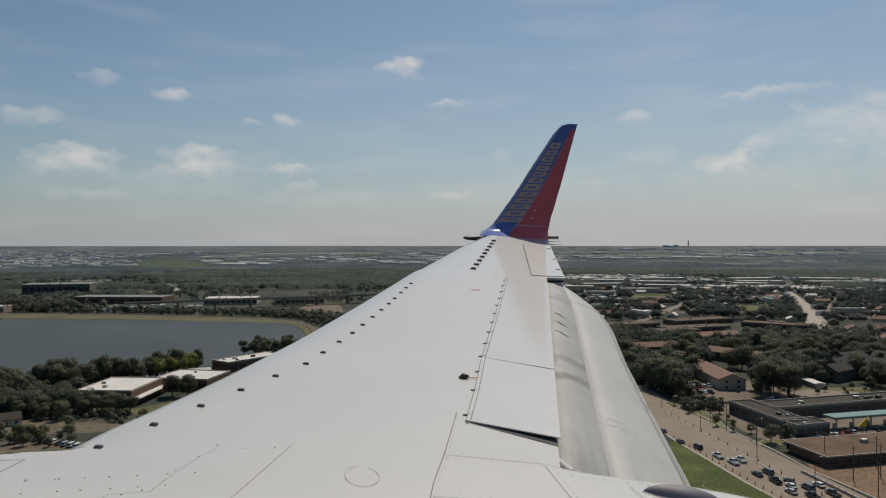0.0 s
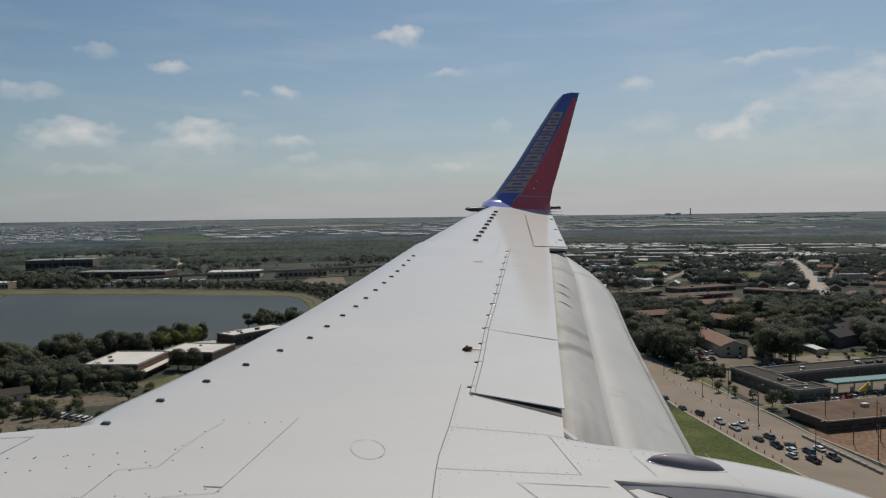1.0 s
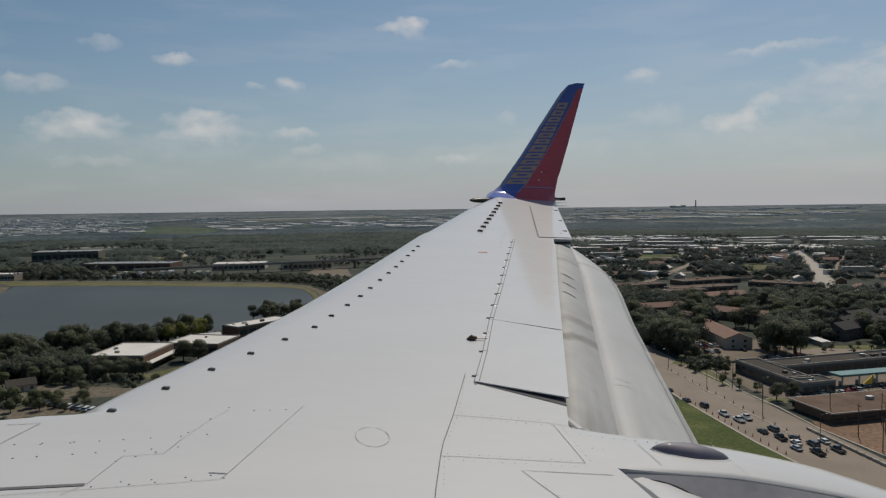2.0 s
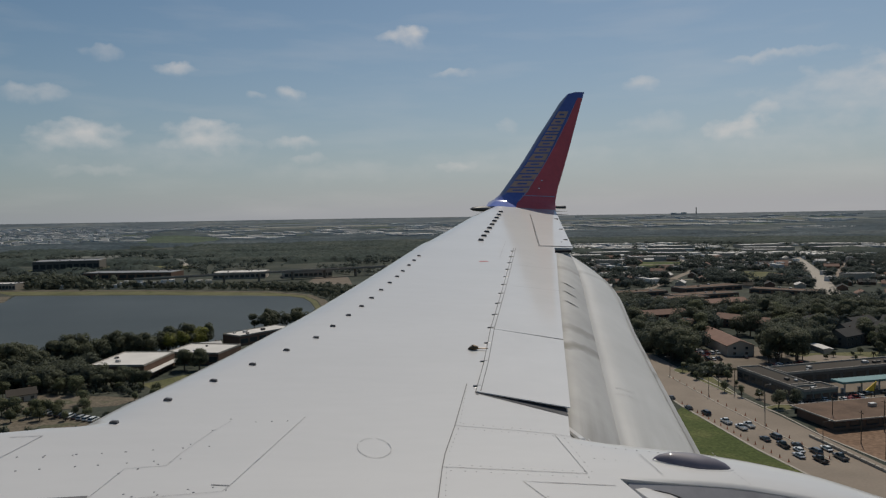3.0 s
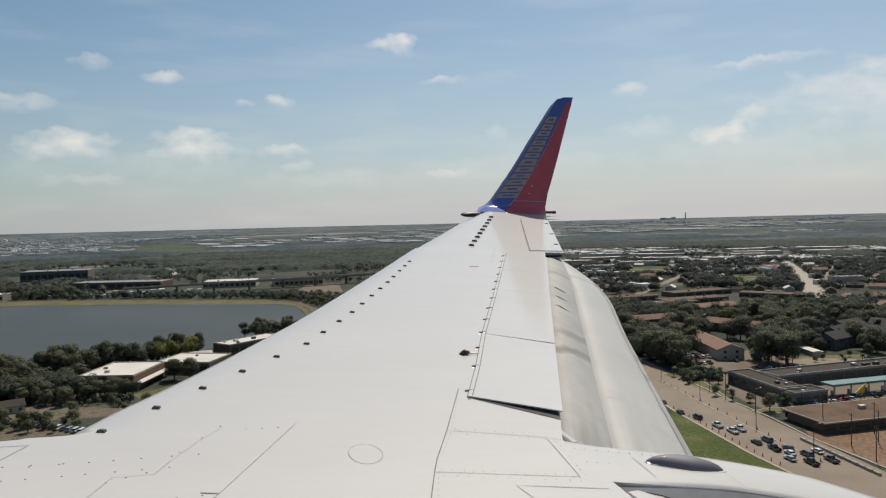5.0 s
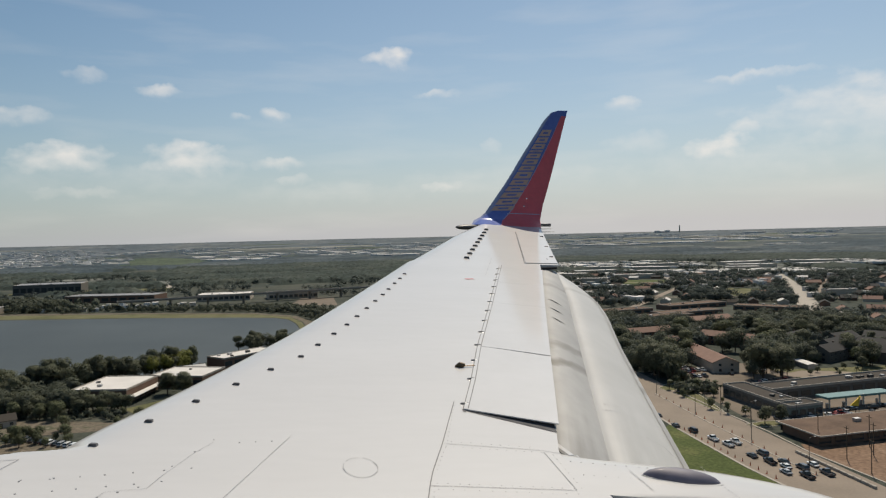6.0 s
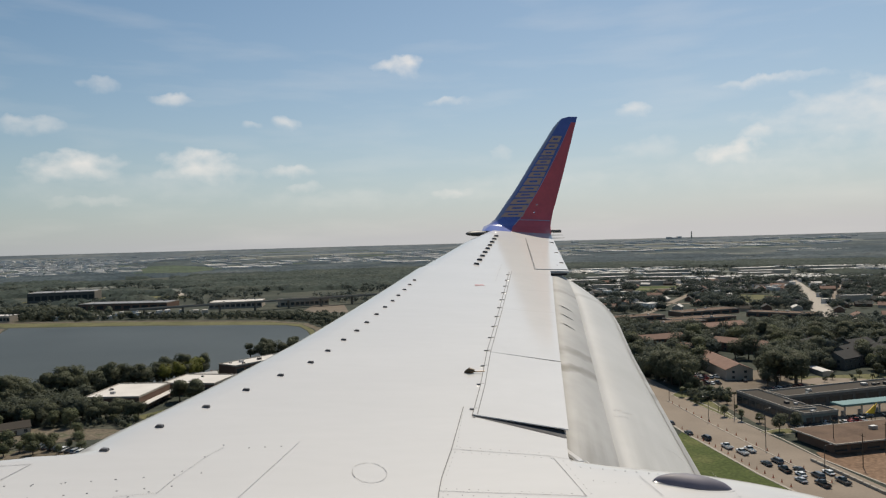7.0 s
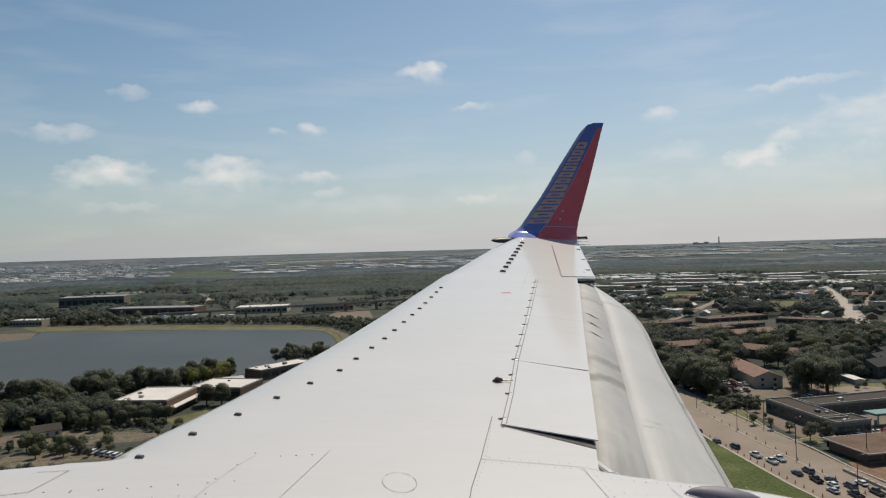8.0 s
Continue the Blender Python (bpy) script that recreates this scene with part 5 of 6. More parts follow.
def gable_meshes(w, d, h, rise, wall, roof, openings):
    """Meshes of a gabled house, long side along x: list of (name, mesh)."""
    made = []

    def keep(name, bm, mat):
        me = bpy.data.meshes.new(name)
        bm.normal_update()
        bm.to_mesh(me)
        bm.free()
        me.materials.append(MAT[mat])
        made.append((name, me))
    bm = bmesh.new()
    a, b = w / 2, d / 2
    v = [bm.verts.new(p) for p in ((-a, -b, 0), (a, -b, 0), (a, b, 0), (-a, b, 0), (-a, -b, h), (a, -b, h), (a, b, h), (-a, b, h), (-a, 0, h + rise), (a, 0, h + rise))]
    for f in ((0, 1, 5, 4), (2, 3, 7, 6), (1, 2, 6, 9, 5), (3, 0, 4, 8, 7)):
        bm.faces.new([v[i] for i in f])
    keep("wall", bm, wall)
    bm = bmesh.new()
    o, e, s = 0.45, 0.35, rise / b
    for side in (-1, 1):
        pts = [(-a - e, side * (b + o), h - o * s), (a + e, side * (b + o), h - o * s), (a + e, 0, h + rise), (-a - e, 0, h + rise)]
        lo = [bm.verts.new((x, y, z + 0.03)) for x, y, z in pts]
        hi = [bm.verts.new((x, y, z + 0.22)) for x, y, z in pts]
        bm.faces.new(lo)
        bm.faces.new(hi)
        for i in range(4):
            bm.faces.new((lo[i], lo[(i + 1) % 4], hi[(i + 1) % 4], hi[i]))
    bmesh.ops.recalc_face_normals(bm, faces=bm.faces[:])
    keep("roof", bm, roof)
    for i in range(openings):
        cx = -a + w * (i + 0.5) / openings
        bm = bmesh.new()
        if i == openings // 2:
            box(bm, cx - 0.5, cx + 0.5, -b - 0.04, -b + 0.04, 0, 2.1)
            keep("door", bm, "bark")
        else:
            box(bm, cx - 0.65, cx + 0.65, -b - 0.04, -b + 0.04, 0.9, 2.2)
            keep("window", bm, "glass")
            bm = bmesh.new()
            outline(bm, cx - 0.65, cx + 0.65, 0.9, 2.2, -b, 0.09)
            keep("window_frame", bm, "kerb")
        if h > 5:
            bm = bmesh.new()
            box(bm, cx - 0.65, cx + 0.65, -b - 0.04, -b + 0.04, 3.7, 5.0)
            keep("window", bm, "glass")
            bm = bmesh.new()
            outline(bm, cx - 0.65, cx + 0.65, 3.7, 5.0, -b, 0.09)
            keep("window_frame", bm, "kerb")
    if h > 5:       # end walls
        for x in (-a, a):
            for y in (-b * 0.45, b * 0.45):
                for z in (0.9, 3.7):
                    keep("window", box(bmesh.new(), x - 0.04, x + 0.04, y - 0.7, y + 0.7, z, z + 1.3), "glass")
    if openings > 2:
        bm = bmesh.new()
        box(bm, a * 0.5, a * 0.5 + 0.7, 0.6, 1.3, h, h + rise + 0.7)
        keep("chimney", bm, "brick")
    return made


def put(name, meshes, x, y, turn, label, category, group="", size=None, z=0.0):
    if size:
        FOOT.append((x, y, size))
    ob = thing(name, label, category, (x, y, z), turn, group)
    last = ob
    for part_name, me in meshes:
        child = new(part_name, me)
        child.parent = last if part_name in ("rim", "window_frame") else ob
        if part_name in ("wheel", "window"):
            last = child
    return ob


# lakeside buildings with flat pale roofs
lake_hall = flat_building(-81, 379, 27, 34, 7, -15, "brick", "white_roof", "low brown-brick lakeside building with flat white roof", 6, 3)
bm = bmesh.new()
box(bm, 13.6, 17.4, -16.5, 16.5, 3.3, 3.75, 0.05)
part("side_canopy", bm, MAT["white_roof"], lake_hall, "pale flat canopy along the side wall", smooth=False)
for k in range(7):
    bm = tube(bmesh.new(), (17.0, -15 + 5 * k, 0), (17.0, -15 + 5 * k, 3.3), 0.14, 0.14, 8)
    part("canopy_post", bm, MAT["dark_metal"], lake_hall)
flat_building(-50, 404, 30, 26, 6, -22, "brick", "white_roof", "low lakeside building with flat white roof and skylight", 5, 2)
flat_building(-24, 460, 42, 16, 6, 42, "brick", "white_roof", "long low building with pale roof by the lake", 6, 4)
put("pavilion", gable_meshes(12, 7, 2.8, 2.2, "stucco", "white_roof", 3), -50, 431, 20, "small white peaked pavilion by the lake", "pavilion", size=8)
put("house", gable_meshes(11, 8, 3, 2, "stucco", "tan_roof", 3), -117, 333, 25, "small beige house under trees", "house", size=8)
# commercial strip beside the road
flat_building(252, 279, 88, 13, 5, 4, "grey_wall", "tan_roof", "long grey flat-roofed shop building", 12, 9, 0.7)
for x, y, w, d, turn in ((300, 600, 70, 18, 8), (352, 566, 64, 18, 6), (392, 622, 70, 20, 10), (318, 548, 50, 16, 5), (440, 570, 60, 18, -50)):
    flat_building(x, y, w, d, 4.5, turn, "brick", "rust_roof", "low wide building with weathered brown roof", 6, 3, 0.3)
flat_building(200.5, 267, 38, 11, 5.2, 88, "grey_wall", "tan_roof", "grey shop wing with a glazed front along the road", 8, 2, 0.6)
flat_building(203, 247, 16, 9.5, 5.0, 4, "green_wall", "tan_roof", "grey-green corner shop with glazed front", 4, 1, 0.6)
flat_building(213, 219, 68, 22, 3.9, 1, "brick", "rust_roof", "low dark-fronted shop with wide eaves and rusty gravel roof", 10, 4, 0.12, eave=1.6)
flat_building(300, 232, 40, 22, 6, 0, "stucco", "white_roof", "beige store with white roof", 5, 5)
flat_building(330, 262, 36, 26, 7, 10, "brick", "tan_roof", "red-brick store with gravel roof", 5, 6)


def canopy():
    c = thing("fuel_canopy", "teal fuel station canopy over pumps", "canopy", (235, 252, 0), 2)
    bm = bmesh.new()
    box(bm, -17, 17, -3.4, 3.4, 4.7, 5.6, 0.1)
    part("roof", bm, MAT["teal"], c, smooth=False)
    for x in (-13, -4.5, 4.5, 13):
        bm = bmesh.new()
        box(bm, x - 0.25, x + 0.25, -0.25, 0.25, 0, 4.7)
        part("column", bm, MAT["white_roof"], c, smooth=False)
        bm = bmesh.new()
        box(bm, x - 0.5, x + 0.5, 1, 1.8, 0, 1.9, 0.1)
        part("pump", bm, MAT["metal"], c, smooth=False)
    s = thing("sign_panel", "yellow triangular roadside sign panel", "sign", (226, 243, 0))
    bm = bmesh.new()
    vs = [bm.verts.new(p) for p in ((-1.5, 0, 3), (3.5, 0, 6.5), (2.5, 0, 2.5))]
    g = bmesh.ops.extrude_face_region(bm, geom=[bm.faces.new(vs)])
    bmesh.ops.translate(bm, verts=[v for v in g["geom"] if isinstance(v, bmesh.types.BMVert)], vec=(0, 0.4, 0))
    part("panel", bm, MAT["yellow"], s, smooth=False)
    bm = tube(bmesh.new(), (1.2, 0.2, 0), (1.2, 0.2, 3.5), 0.15, 0.12)
    part("post", bm, MAT["dark_metal"], s)


canopy()
# apartments among the trees
APART = gable_meshes(38, 13, 5.6, 2.6, "brick", "brown_roof", 9)
APART_LONG = gable_meshes(52, 14, 5.6, 2.8, "stucco", "brown_roof", 12)
APART_GREY = gable_meshes(22, 12, 6.0, 3.2, "grey_wall", "grey_roof", 5)
for x, y, turn in ((250, 455, 4), (287, 412, -65), (330, 500, 8)):
    put("apartment_block", APART, x, y, turn, "two-storey brick apartment block with brown shingle roof", "apartments", "brown-roofed apartments", 16)
put("apartment_block", APART_LONG, 234, 356, 77, "long two-storey beige apartment block with brown shingle roof", "apartments", "brown-roofed apartments", 13)
for x, y, turn in ((305, 345, 20), (326, 330, -60), (322, 362, 25), (344, 350, -65), (345, 380, 15), (366, 340, 20), (370, 372, -60), (390, 360, 30), (318, 392, 25)):
    put("apartment_block", APART_GREY, x, y, turn, "grey gabled apartment block among dark trees", "apartments", "grey-roofed apartments", 11)
put("carport", gable_meshes(16, 5, 2.6, 0.4, "metal", "white_roof", 0), 277, 331, 77, "white metal carport roof", "carport", size=8)
# far shore: hall and warehouses
for x, y, w, d, h, turn, wall, roof, label in ((-358, 1250, 96, 60, 15, 4, "grey_wall", "hall_roof", "large grey hall behind lakeside trees"), (-212, 1012, 118, 40, 9, -14, "brick", "hall_roof", "long brown-walled warehouse with pale grey roof"),
                                               (-70, 968, 66, 42, 8, -4, "stucco", "white_roof", "warehouse with bright white roof"), (14, 952, 62, 36, 8, 6, "stucco", "white_roof", "wide warehouse with white roof"),
                                               (-330, 905, 40, 22, 7, -16, "stucco", "white_roof", "small pale lakeside works building")):
    flat_building(x, y, w, d, h, turn, wall, roof, label, 10, 6)


def viaduct():
    v = thing("viaduct", "concrete highway viaduct on tall piers", "viaduct", (-60, 894, 0), 16)
    bm = bmesh.new()
    box(bm, -125, 190, -5, 5, 9.6, 10.9)
    deck = part("deck", bm, MAT["concrete"], v, smooth=False)
    for side in (-5, 4.7):
        part("parapet", box(bmesh.new(), -125, 190, side, side + 0.3, 10.9, 11.8), MAT["kerb"], deck, smooth=False)
    for x in range(-110, 190, 42):
        bm = bmesh.new()
        tube(bm, (x, -2.4, 0), (x, -2.4, 8.6), 0.9, 0.9, 10)
        tube(bm, (x, 2.4, 0), (x, 2.4, 8.6), 0.9, 0.9, 10)
        box(bm, x - 1, x + 1, -4.6, 4.6, 8.6, 9.6)
        part("pier", bm, MAT["concrete"], v)


viaduct()

# ---- houses of the suburb ----
HOUSES = [gable_meshes(w, d, 3.0, r, wall, roof, n) for w, d, r, wall, roof, n in ((15, 9, 2.6, "brick", "grey_roof", 4), (17, 10, 2.8, "stucco", "brown_roof", 4), (13, 9, 2.2, "stucco", "tan_roof", 3),
                                                                                  (18, 11, 3.0, "brick", "brown_roof", 5), (14, 9, 2.3, "stucco", "white_roof", 3))]
HOUSE_LABEL = ["brick bungalow with grey shingle roof", "beige bungalow with brown shingle roof", "small beige house with tan roof", "long brick house with brown roof", "pale house with white metal roof"]


def suburb():
    made = 0
    for k in range(14):
        for j in range(26):
            if made > 235:
                return
            r = 500 + 56 * k + rnd.uniform(-12, 12)
            a = radians(22 + 27 * j / 25 + rnd.uniform(-0.6, 0.6))
            x, y = r * math.sin(a), r * math.cos(a)
            if rnd.random() < 0.3 or not free(x, y, 8):
                continue
            i = rnd.choice((0, 0, 0, 1, 2, 3, 4, 4))
            put("house", HOUSES[i], x, y, 53 + rnd.choice((0, 90)) + rnd.uniform(-8, 8), HOUSE_LABEL[i] + " among trees", "house", "suburban houses", 9)
            made += 1


suburb()
for x, y, w, d in ((462, 990, 42, 16), (556, 1046, 66, 18), (704, 1058, 24, 12), (600, 664, 32, 11), (640, 1130, 60, 24), (560, 1200, 80, 26), (700, 1250, 70, 30), (830, 1150, 60, 28), (900, 1220, 90, 30), (1010, 1180, 70, 30), (480, 1130, 60, 26), (610, 1330, 110, 30), (780, 1370, 90, 30), (960, 1330, 100, 34), (1100, 1290, 90, 34)):
    flat_building(x, y, w, d, 7, rnd.uniform(-30, 10), "stucco", "white_roof", "far low store with pale flat roof", 0, 3)


# ---- single trees ----
def grove(kinds, count, where, sizes, group):
    made = tries = 0
    while made < count and tries < count * 30:
        tries += 1
        x, y = where()
        if free(x, y, 2):
            tree(rnd.choice(kinds), x, y, rnd.uniform(*sizes), group)
            made += 1


def along(points, spread):
    def pick():
        i = rnd.randrange(len(points) - 1)
        f = rnd.random()
        (ax, ay), (bx, by) = points[i], points[i + 1]
        return ax + (bx - ax) * f + rnd.gauss(0, spread), ay + (by - ay) * f + rnd.gauss(0, spread)
    return pick


def within(x0, x1, y0, y1):
    return lambda: (rnd.uniform(x0, x1), rnd.uniform(y0, y1))


grove(("tall", "tall", "oak"), 48, along([(-190, 368), (-144, 384), (-116, 396), (-96, 410)], 5), (1.1, 1.5), "lakeside trees")
grove(("oak", "tall"), 14, along([(-78, 420), (-52, 446), (-40, 466)], 4), (0.85, 1.2), "lakeside trees")
for i in range(24):
    f = i / 23
    tree(rnd.choice(("tall", "oak")), -186 + 122 * f + rnd.uniform(-2, 2), 377 + 50 * f ** 1.5 + rnd.uniform(-3, 3), rnd.uniform(0.95, 1.3), "lakeside trees")
for x, y in ((-66, 426), (-60, 434), (-71, 421), (-57, 439)):
    tree("willow", x, y, 1.3, "lakeside willows")
grove(("oak", "tall"), 14, along([(-34, 478), (-8, 508), (0, 520)], 4), (1.0, 1.35), "lakeside trees")
grove(("oak", "elm", "low", "tall"), 16, within(-175, -58, 358, 390), (0.8, 1.15), "trees by the clearing")
for x, y, size, kind in ((-128, 357, 0.9, "oak"), (-121, 353, 0.85, "oak"), (-114, 356, 1.0, "oak"), (-107, 351, 0.85, "oak"), (-101, 355, 1.0, "oak"), (-95, 350, 0.9, "oak"), (-90, 354, 0.95, "oak"),
                          (-85, 349, 0.8, "oak"), (-80, 352, 0.9, "oak"), (-75, 347, 0.7, "low"), (-110, 345, 0.75, "oak"), (-99, 343, 0.75, "elm"), (-88, 343, 0.7, "oak"), (-79, 340, 0.6, "low"),
                          (-104, 300, 0.7, "low"), (-98, 296, 0.8, "low"), (-93, 299, 0.65, "low"), (-108, 296, 0.8, "low"), (-88, 293, 0.6, "low"), (-101, 303, 0.7, "elm")):
    tree(kind, x, y, size, "trees by the clearing")
for x, y, size in ((264, 312, 0.3), (272, 316, 0.35), (281, 313, 0.3), (290, 318, 0.4), (299, 315, 0.7), (309, 319, 1.0), (318, 314, 0.8), (328, 318, 0.9)):
    tree("oak", x, y, size, "trees before the apartments")
for x, y, size in ((-140, 342, 0.8), (-126, 338, 0.75), (-116, 345, 0.8), (-104, 340, 0.75), (-96, 336, 0.8), (-134, 326, 0.7), (-88, 318, 0.6)):
    tree("elm", x, y, size, "trees in the clearing")
grove(("oak", "oak", "elm", "low"), 12, within(-132, -82, 352, 366), (0.75, 1.05), "trees by the clearing")
grove(("oak", "low", "oak"), 14, along([(-100, 352), (-84, 350), (-68, 346), (-58, 362)], 4), (0.6, 0.9), "trees by the clearing")
grove(("low", "low", "elm"), 14, along([(-112, 305), (-98, 298), (-88, 297)], 5), (0.5, 0.8), "trees by the clearing")
grove(("low", "low", "elm"), 7, within(-70, -45, 300, 350), (0.5, 0.9), "trees by the clearing")
grove(("oak",), 4, within(-62, -48, 366, 380), (0.9, 1.2), "trees by the clearing")
grove(("tall", "oak"), 18, along([(-104, 406), (-84, 416), (-66, 432), (-48, 452), (-36, 470)], 3), (1.0, 1.4), "lakeside trees")
grove(("oak", "low", "elm"), 10, within(255, 335, 316, 338), (0.5, 1.0), "trees before the apartments")
grove(("oak", "oak", "tall"), 40, within(300, 420, 322, 430), (0.9, 1.5), "trees before the apartments")
grove(("oak", "elm"), 8, within(290, 400, 345, 410), (0.8, 1.2), "trees before the apartments")
for x, y, size in ((243, 306, 1.7), (237, 313, 1.8), (249, 315, 1.7), (241, 320, 1.6), (246, 322, 1.1), (240, 328, 1.3), (252, 314, 0.9), (231, 312, 1.0), (256, 326, 0.8)):
    tree("oak", x, y, size, "oaks behind the shops")
grove(("oak", "oak", "tall"), 14, within(224, 252, 300, 318), (1.25, 1.6), "oaks behind the shops")
for x, y, size in ((177, 289, 0.6), (186, 296, 0.55), (190, 285, 0.7), (176, 266, 0.75), (183, 253, 0.6), (181, 262, 0.45), (196, 300, 0.5), (187, 274, 0.4)):
    tree("low", x, y, size, "car park trees")
grove(("oak",), 14, within(166, 196, 316, 350), (1.3, 1.75), "roadside oaks")
grove(("low", "elm"), 8, within(200, 252, 300, 318), (0.22, 0.4), "roadside oaks")
grove(("oak", "elm"), 32, within(195, 330, 372, 450), (0.9, 1.5), "apartment trees")
grove(("low", "low", "oak"), 9, along([(178, 252), (184, 290), (190, 312), (230, 318), (270, 318)], 3), (0.45, 0.9), "car park trees")
grove(("low",), 8, within(180, 330, 236, 300), (0.4, 0.7), "car park trees")


# ---- woods further off: many crowns joined ----
def woods(name, count, where, high, label, seed, tris=60, mat="wood_far", fine=1.0, lift=0.35, spread=1.0):
    g = np.random.default_rng(seed)
    places = []
    tries = 0
    while len(places) < count and tries < count * 12:
        tries += 1
        x, y = where()
        if not free(x, y, 1):
            continue
        places.append((x, y, land(x, y)))
    base = np.array(places)
    n = len(base)
    h = g.uniform(high * 0.6, high * 1.2, n)
    w = h * g.uniform(0.36, 0.55, n) * spread
    d = g.normal(size=(n, tris, 3))
    d /= np.linalg.norm(d, axis=2, keepdims=True)
    rad = 0.55 + 0.5 * g.random((n, tris, 1))
    c = d * rad
    c[..., 0] *= w[:, None]
    c[..., 1] *= w[:, None]
    c[..., 2] = np.maximum(c[..., 2] * 0.42 * h[:, None] + 0.58 * h[:, None], 0.12 * h[:, None])
    c += base[:, None, :]
    nrm = d + g.normal(size=d.shape) * 0.4 + np.array([0, 0, lift])
    nrm /= np.linalg.norm(nrm, axis=2, keepdims=True)
    u = np.cross(nrm, g.normal(size=d.shape))
    u /= np.linalg.norm(u, axis=2, keepdims=True)
    v = np.cross(nrm, u)
    s = (h[:, None, None] * g.uniform(0.10, 0.18, (n, tris, 1)) * fine)
    tri = np.stack([c + u * s, c + (-0.5 * u + 0.87 * v) * s, c + (-0.5 * u - 0.87 * v) * s], axis=2).reshape(-1, 3)
    me = bpy.data.meshes.new(name)
    me.from_pydata(tri.tolist(), [], [(3 * i, 3 * i + 1, 3 * i + 2) for i in range(len(tri) // 3)])
    round_way = d + nrm * 0.5 + np.array([0, 0, 0.2])
    round_way /= np.linalg.norm(round_way, axis=2, keepdims=True)
    ob = from_mesh(name, me, MAT[mat], smooth=False)
    soft_normals(me, np.repeat(round_way.reshape(-1, 3), 3, axis=0))
    return tagged(ob, label, "woodland", kind="stuff")


def sector(a0, a1, r0, r1):
    def pick():
        a, r = radians(rnd.uniform(a0, a1)), math.sqrt(rnd.uniform(r0 * r0, r1 * r1))
        return r * math.sin(a), r * math.cos(a)
    return pick


def clumped(pick, size, level):
    """Only where a broad noise is high, so that woods leave open ground between them."""
    def choose():
        for _ in range(40):
            x, y = pick()
            if noise.noise((x / size, y / size, 3.3)) > level:
                return x, y
        return x, y
    return choose


woods("far_shore_woods", 820, along([(-420, 930), (-300, 905), (-150, 850), (-20, 800), (40, 740), (60, 650), (45, 560)], 13), 6.5, "dark trees along the far lake bank", 1)
woods("apartment_woods", 640, clumped(sector(24, 50, 400, 640), 60, -0.2), 10, "dense dark trees round the apartments", 12, tris=420, fine=0.4)
woods("lakeside_woods", 420, within(-190, -94, 350, 396), 9, "dark trees behind the lake shore", 13, tris=300, fine=0.45)
woods("shore_grove", 260, along([(-350, 950), (-300, 935), (-262, 930)], 26), 11, "dark grove before the far hall", 14)
woods("suburb_woods", 3000, clumped(sector(20, 50, 470, 1300), 55, 0.0), 8.5, "dark shade trees between suburban houses", 2, tris=110, mat="mid_leaf", fine=0.7, lift=1.2)
# ---- open country far off: fields, then closed woodland canopy between them ----
def far_fields():
    """Strips of pasture as (bearing, range, half width in degrees, half depth) and what grows there."""
    g, made = random.Random(31), []
    for a0, a1, r0, r1, count in ((-26, -10, 2700, 4200, 14), (-8, 20, 2700, 3900, 18), (20, 40, 2950, 4300, 18), (40, 50, 3300, 4300, 4), (20, 50, 1380, 1780, 16), (-20, -8, 1350, 2200, 9), (-24, 20, 3900, 4500, 8)):
        for _ in range(count):
            made.append((g.uniform(a0, a1), g.uniform(r0, r1), g.uniform(0.5, 2.6), g.uniform(18, 70), g.choice(("far_field", "far_field", "far_field", "meadow"))))
    return made


FAR_FIELDS = far_fields()
for mat, what in (("far_field", "pale strips of far pasture"), ("meadow", "green strips of far meadow")):
    verts, faces = [], []
    for a, r, da, dr, m in FAR_FIELDS:
        if m != mat:
            continue
        b, skew = len(verts), dr * 0.5 * math.sin(a * 7)
        for k in range(7):
            f = -1 + k / 3
            for side in (-1, 1):
                q, rr = radians(a + da * f), r + side * dr * (1 - 0.25 * f * f) + skew * f
                x, y = rr * math.sin(q), rr * math.cos(q)
                verts.append((x, y, land(x, y) + 0.5))
            if k:
                faces.append((b + 2 * k - 2, b + 2 * k, b + 2 * k + 1, b + 2 * k - 1))
    tagged(raw("far_pasture", verts, faces, MAT[mat]), what, "fields", kind="stuff")


def inside_all(x, y, poly):
    hit = np.zeros(x.shape, bool)
    for (ax, ay), (bx, by) in zip(poly, poly[1:] + poly[:1]):
        if ay != by:
            hit ^= ((ay > y) != (by > y)) & (x < (bx - ax) * (y - ay) / (by - ay) + ax)
    return hit


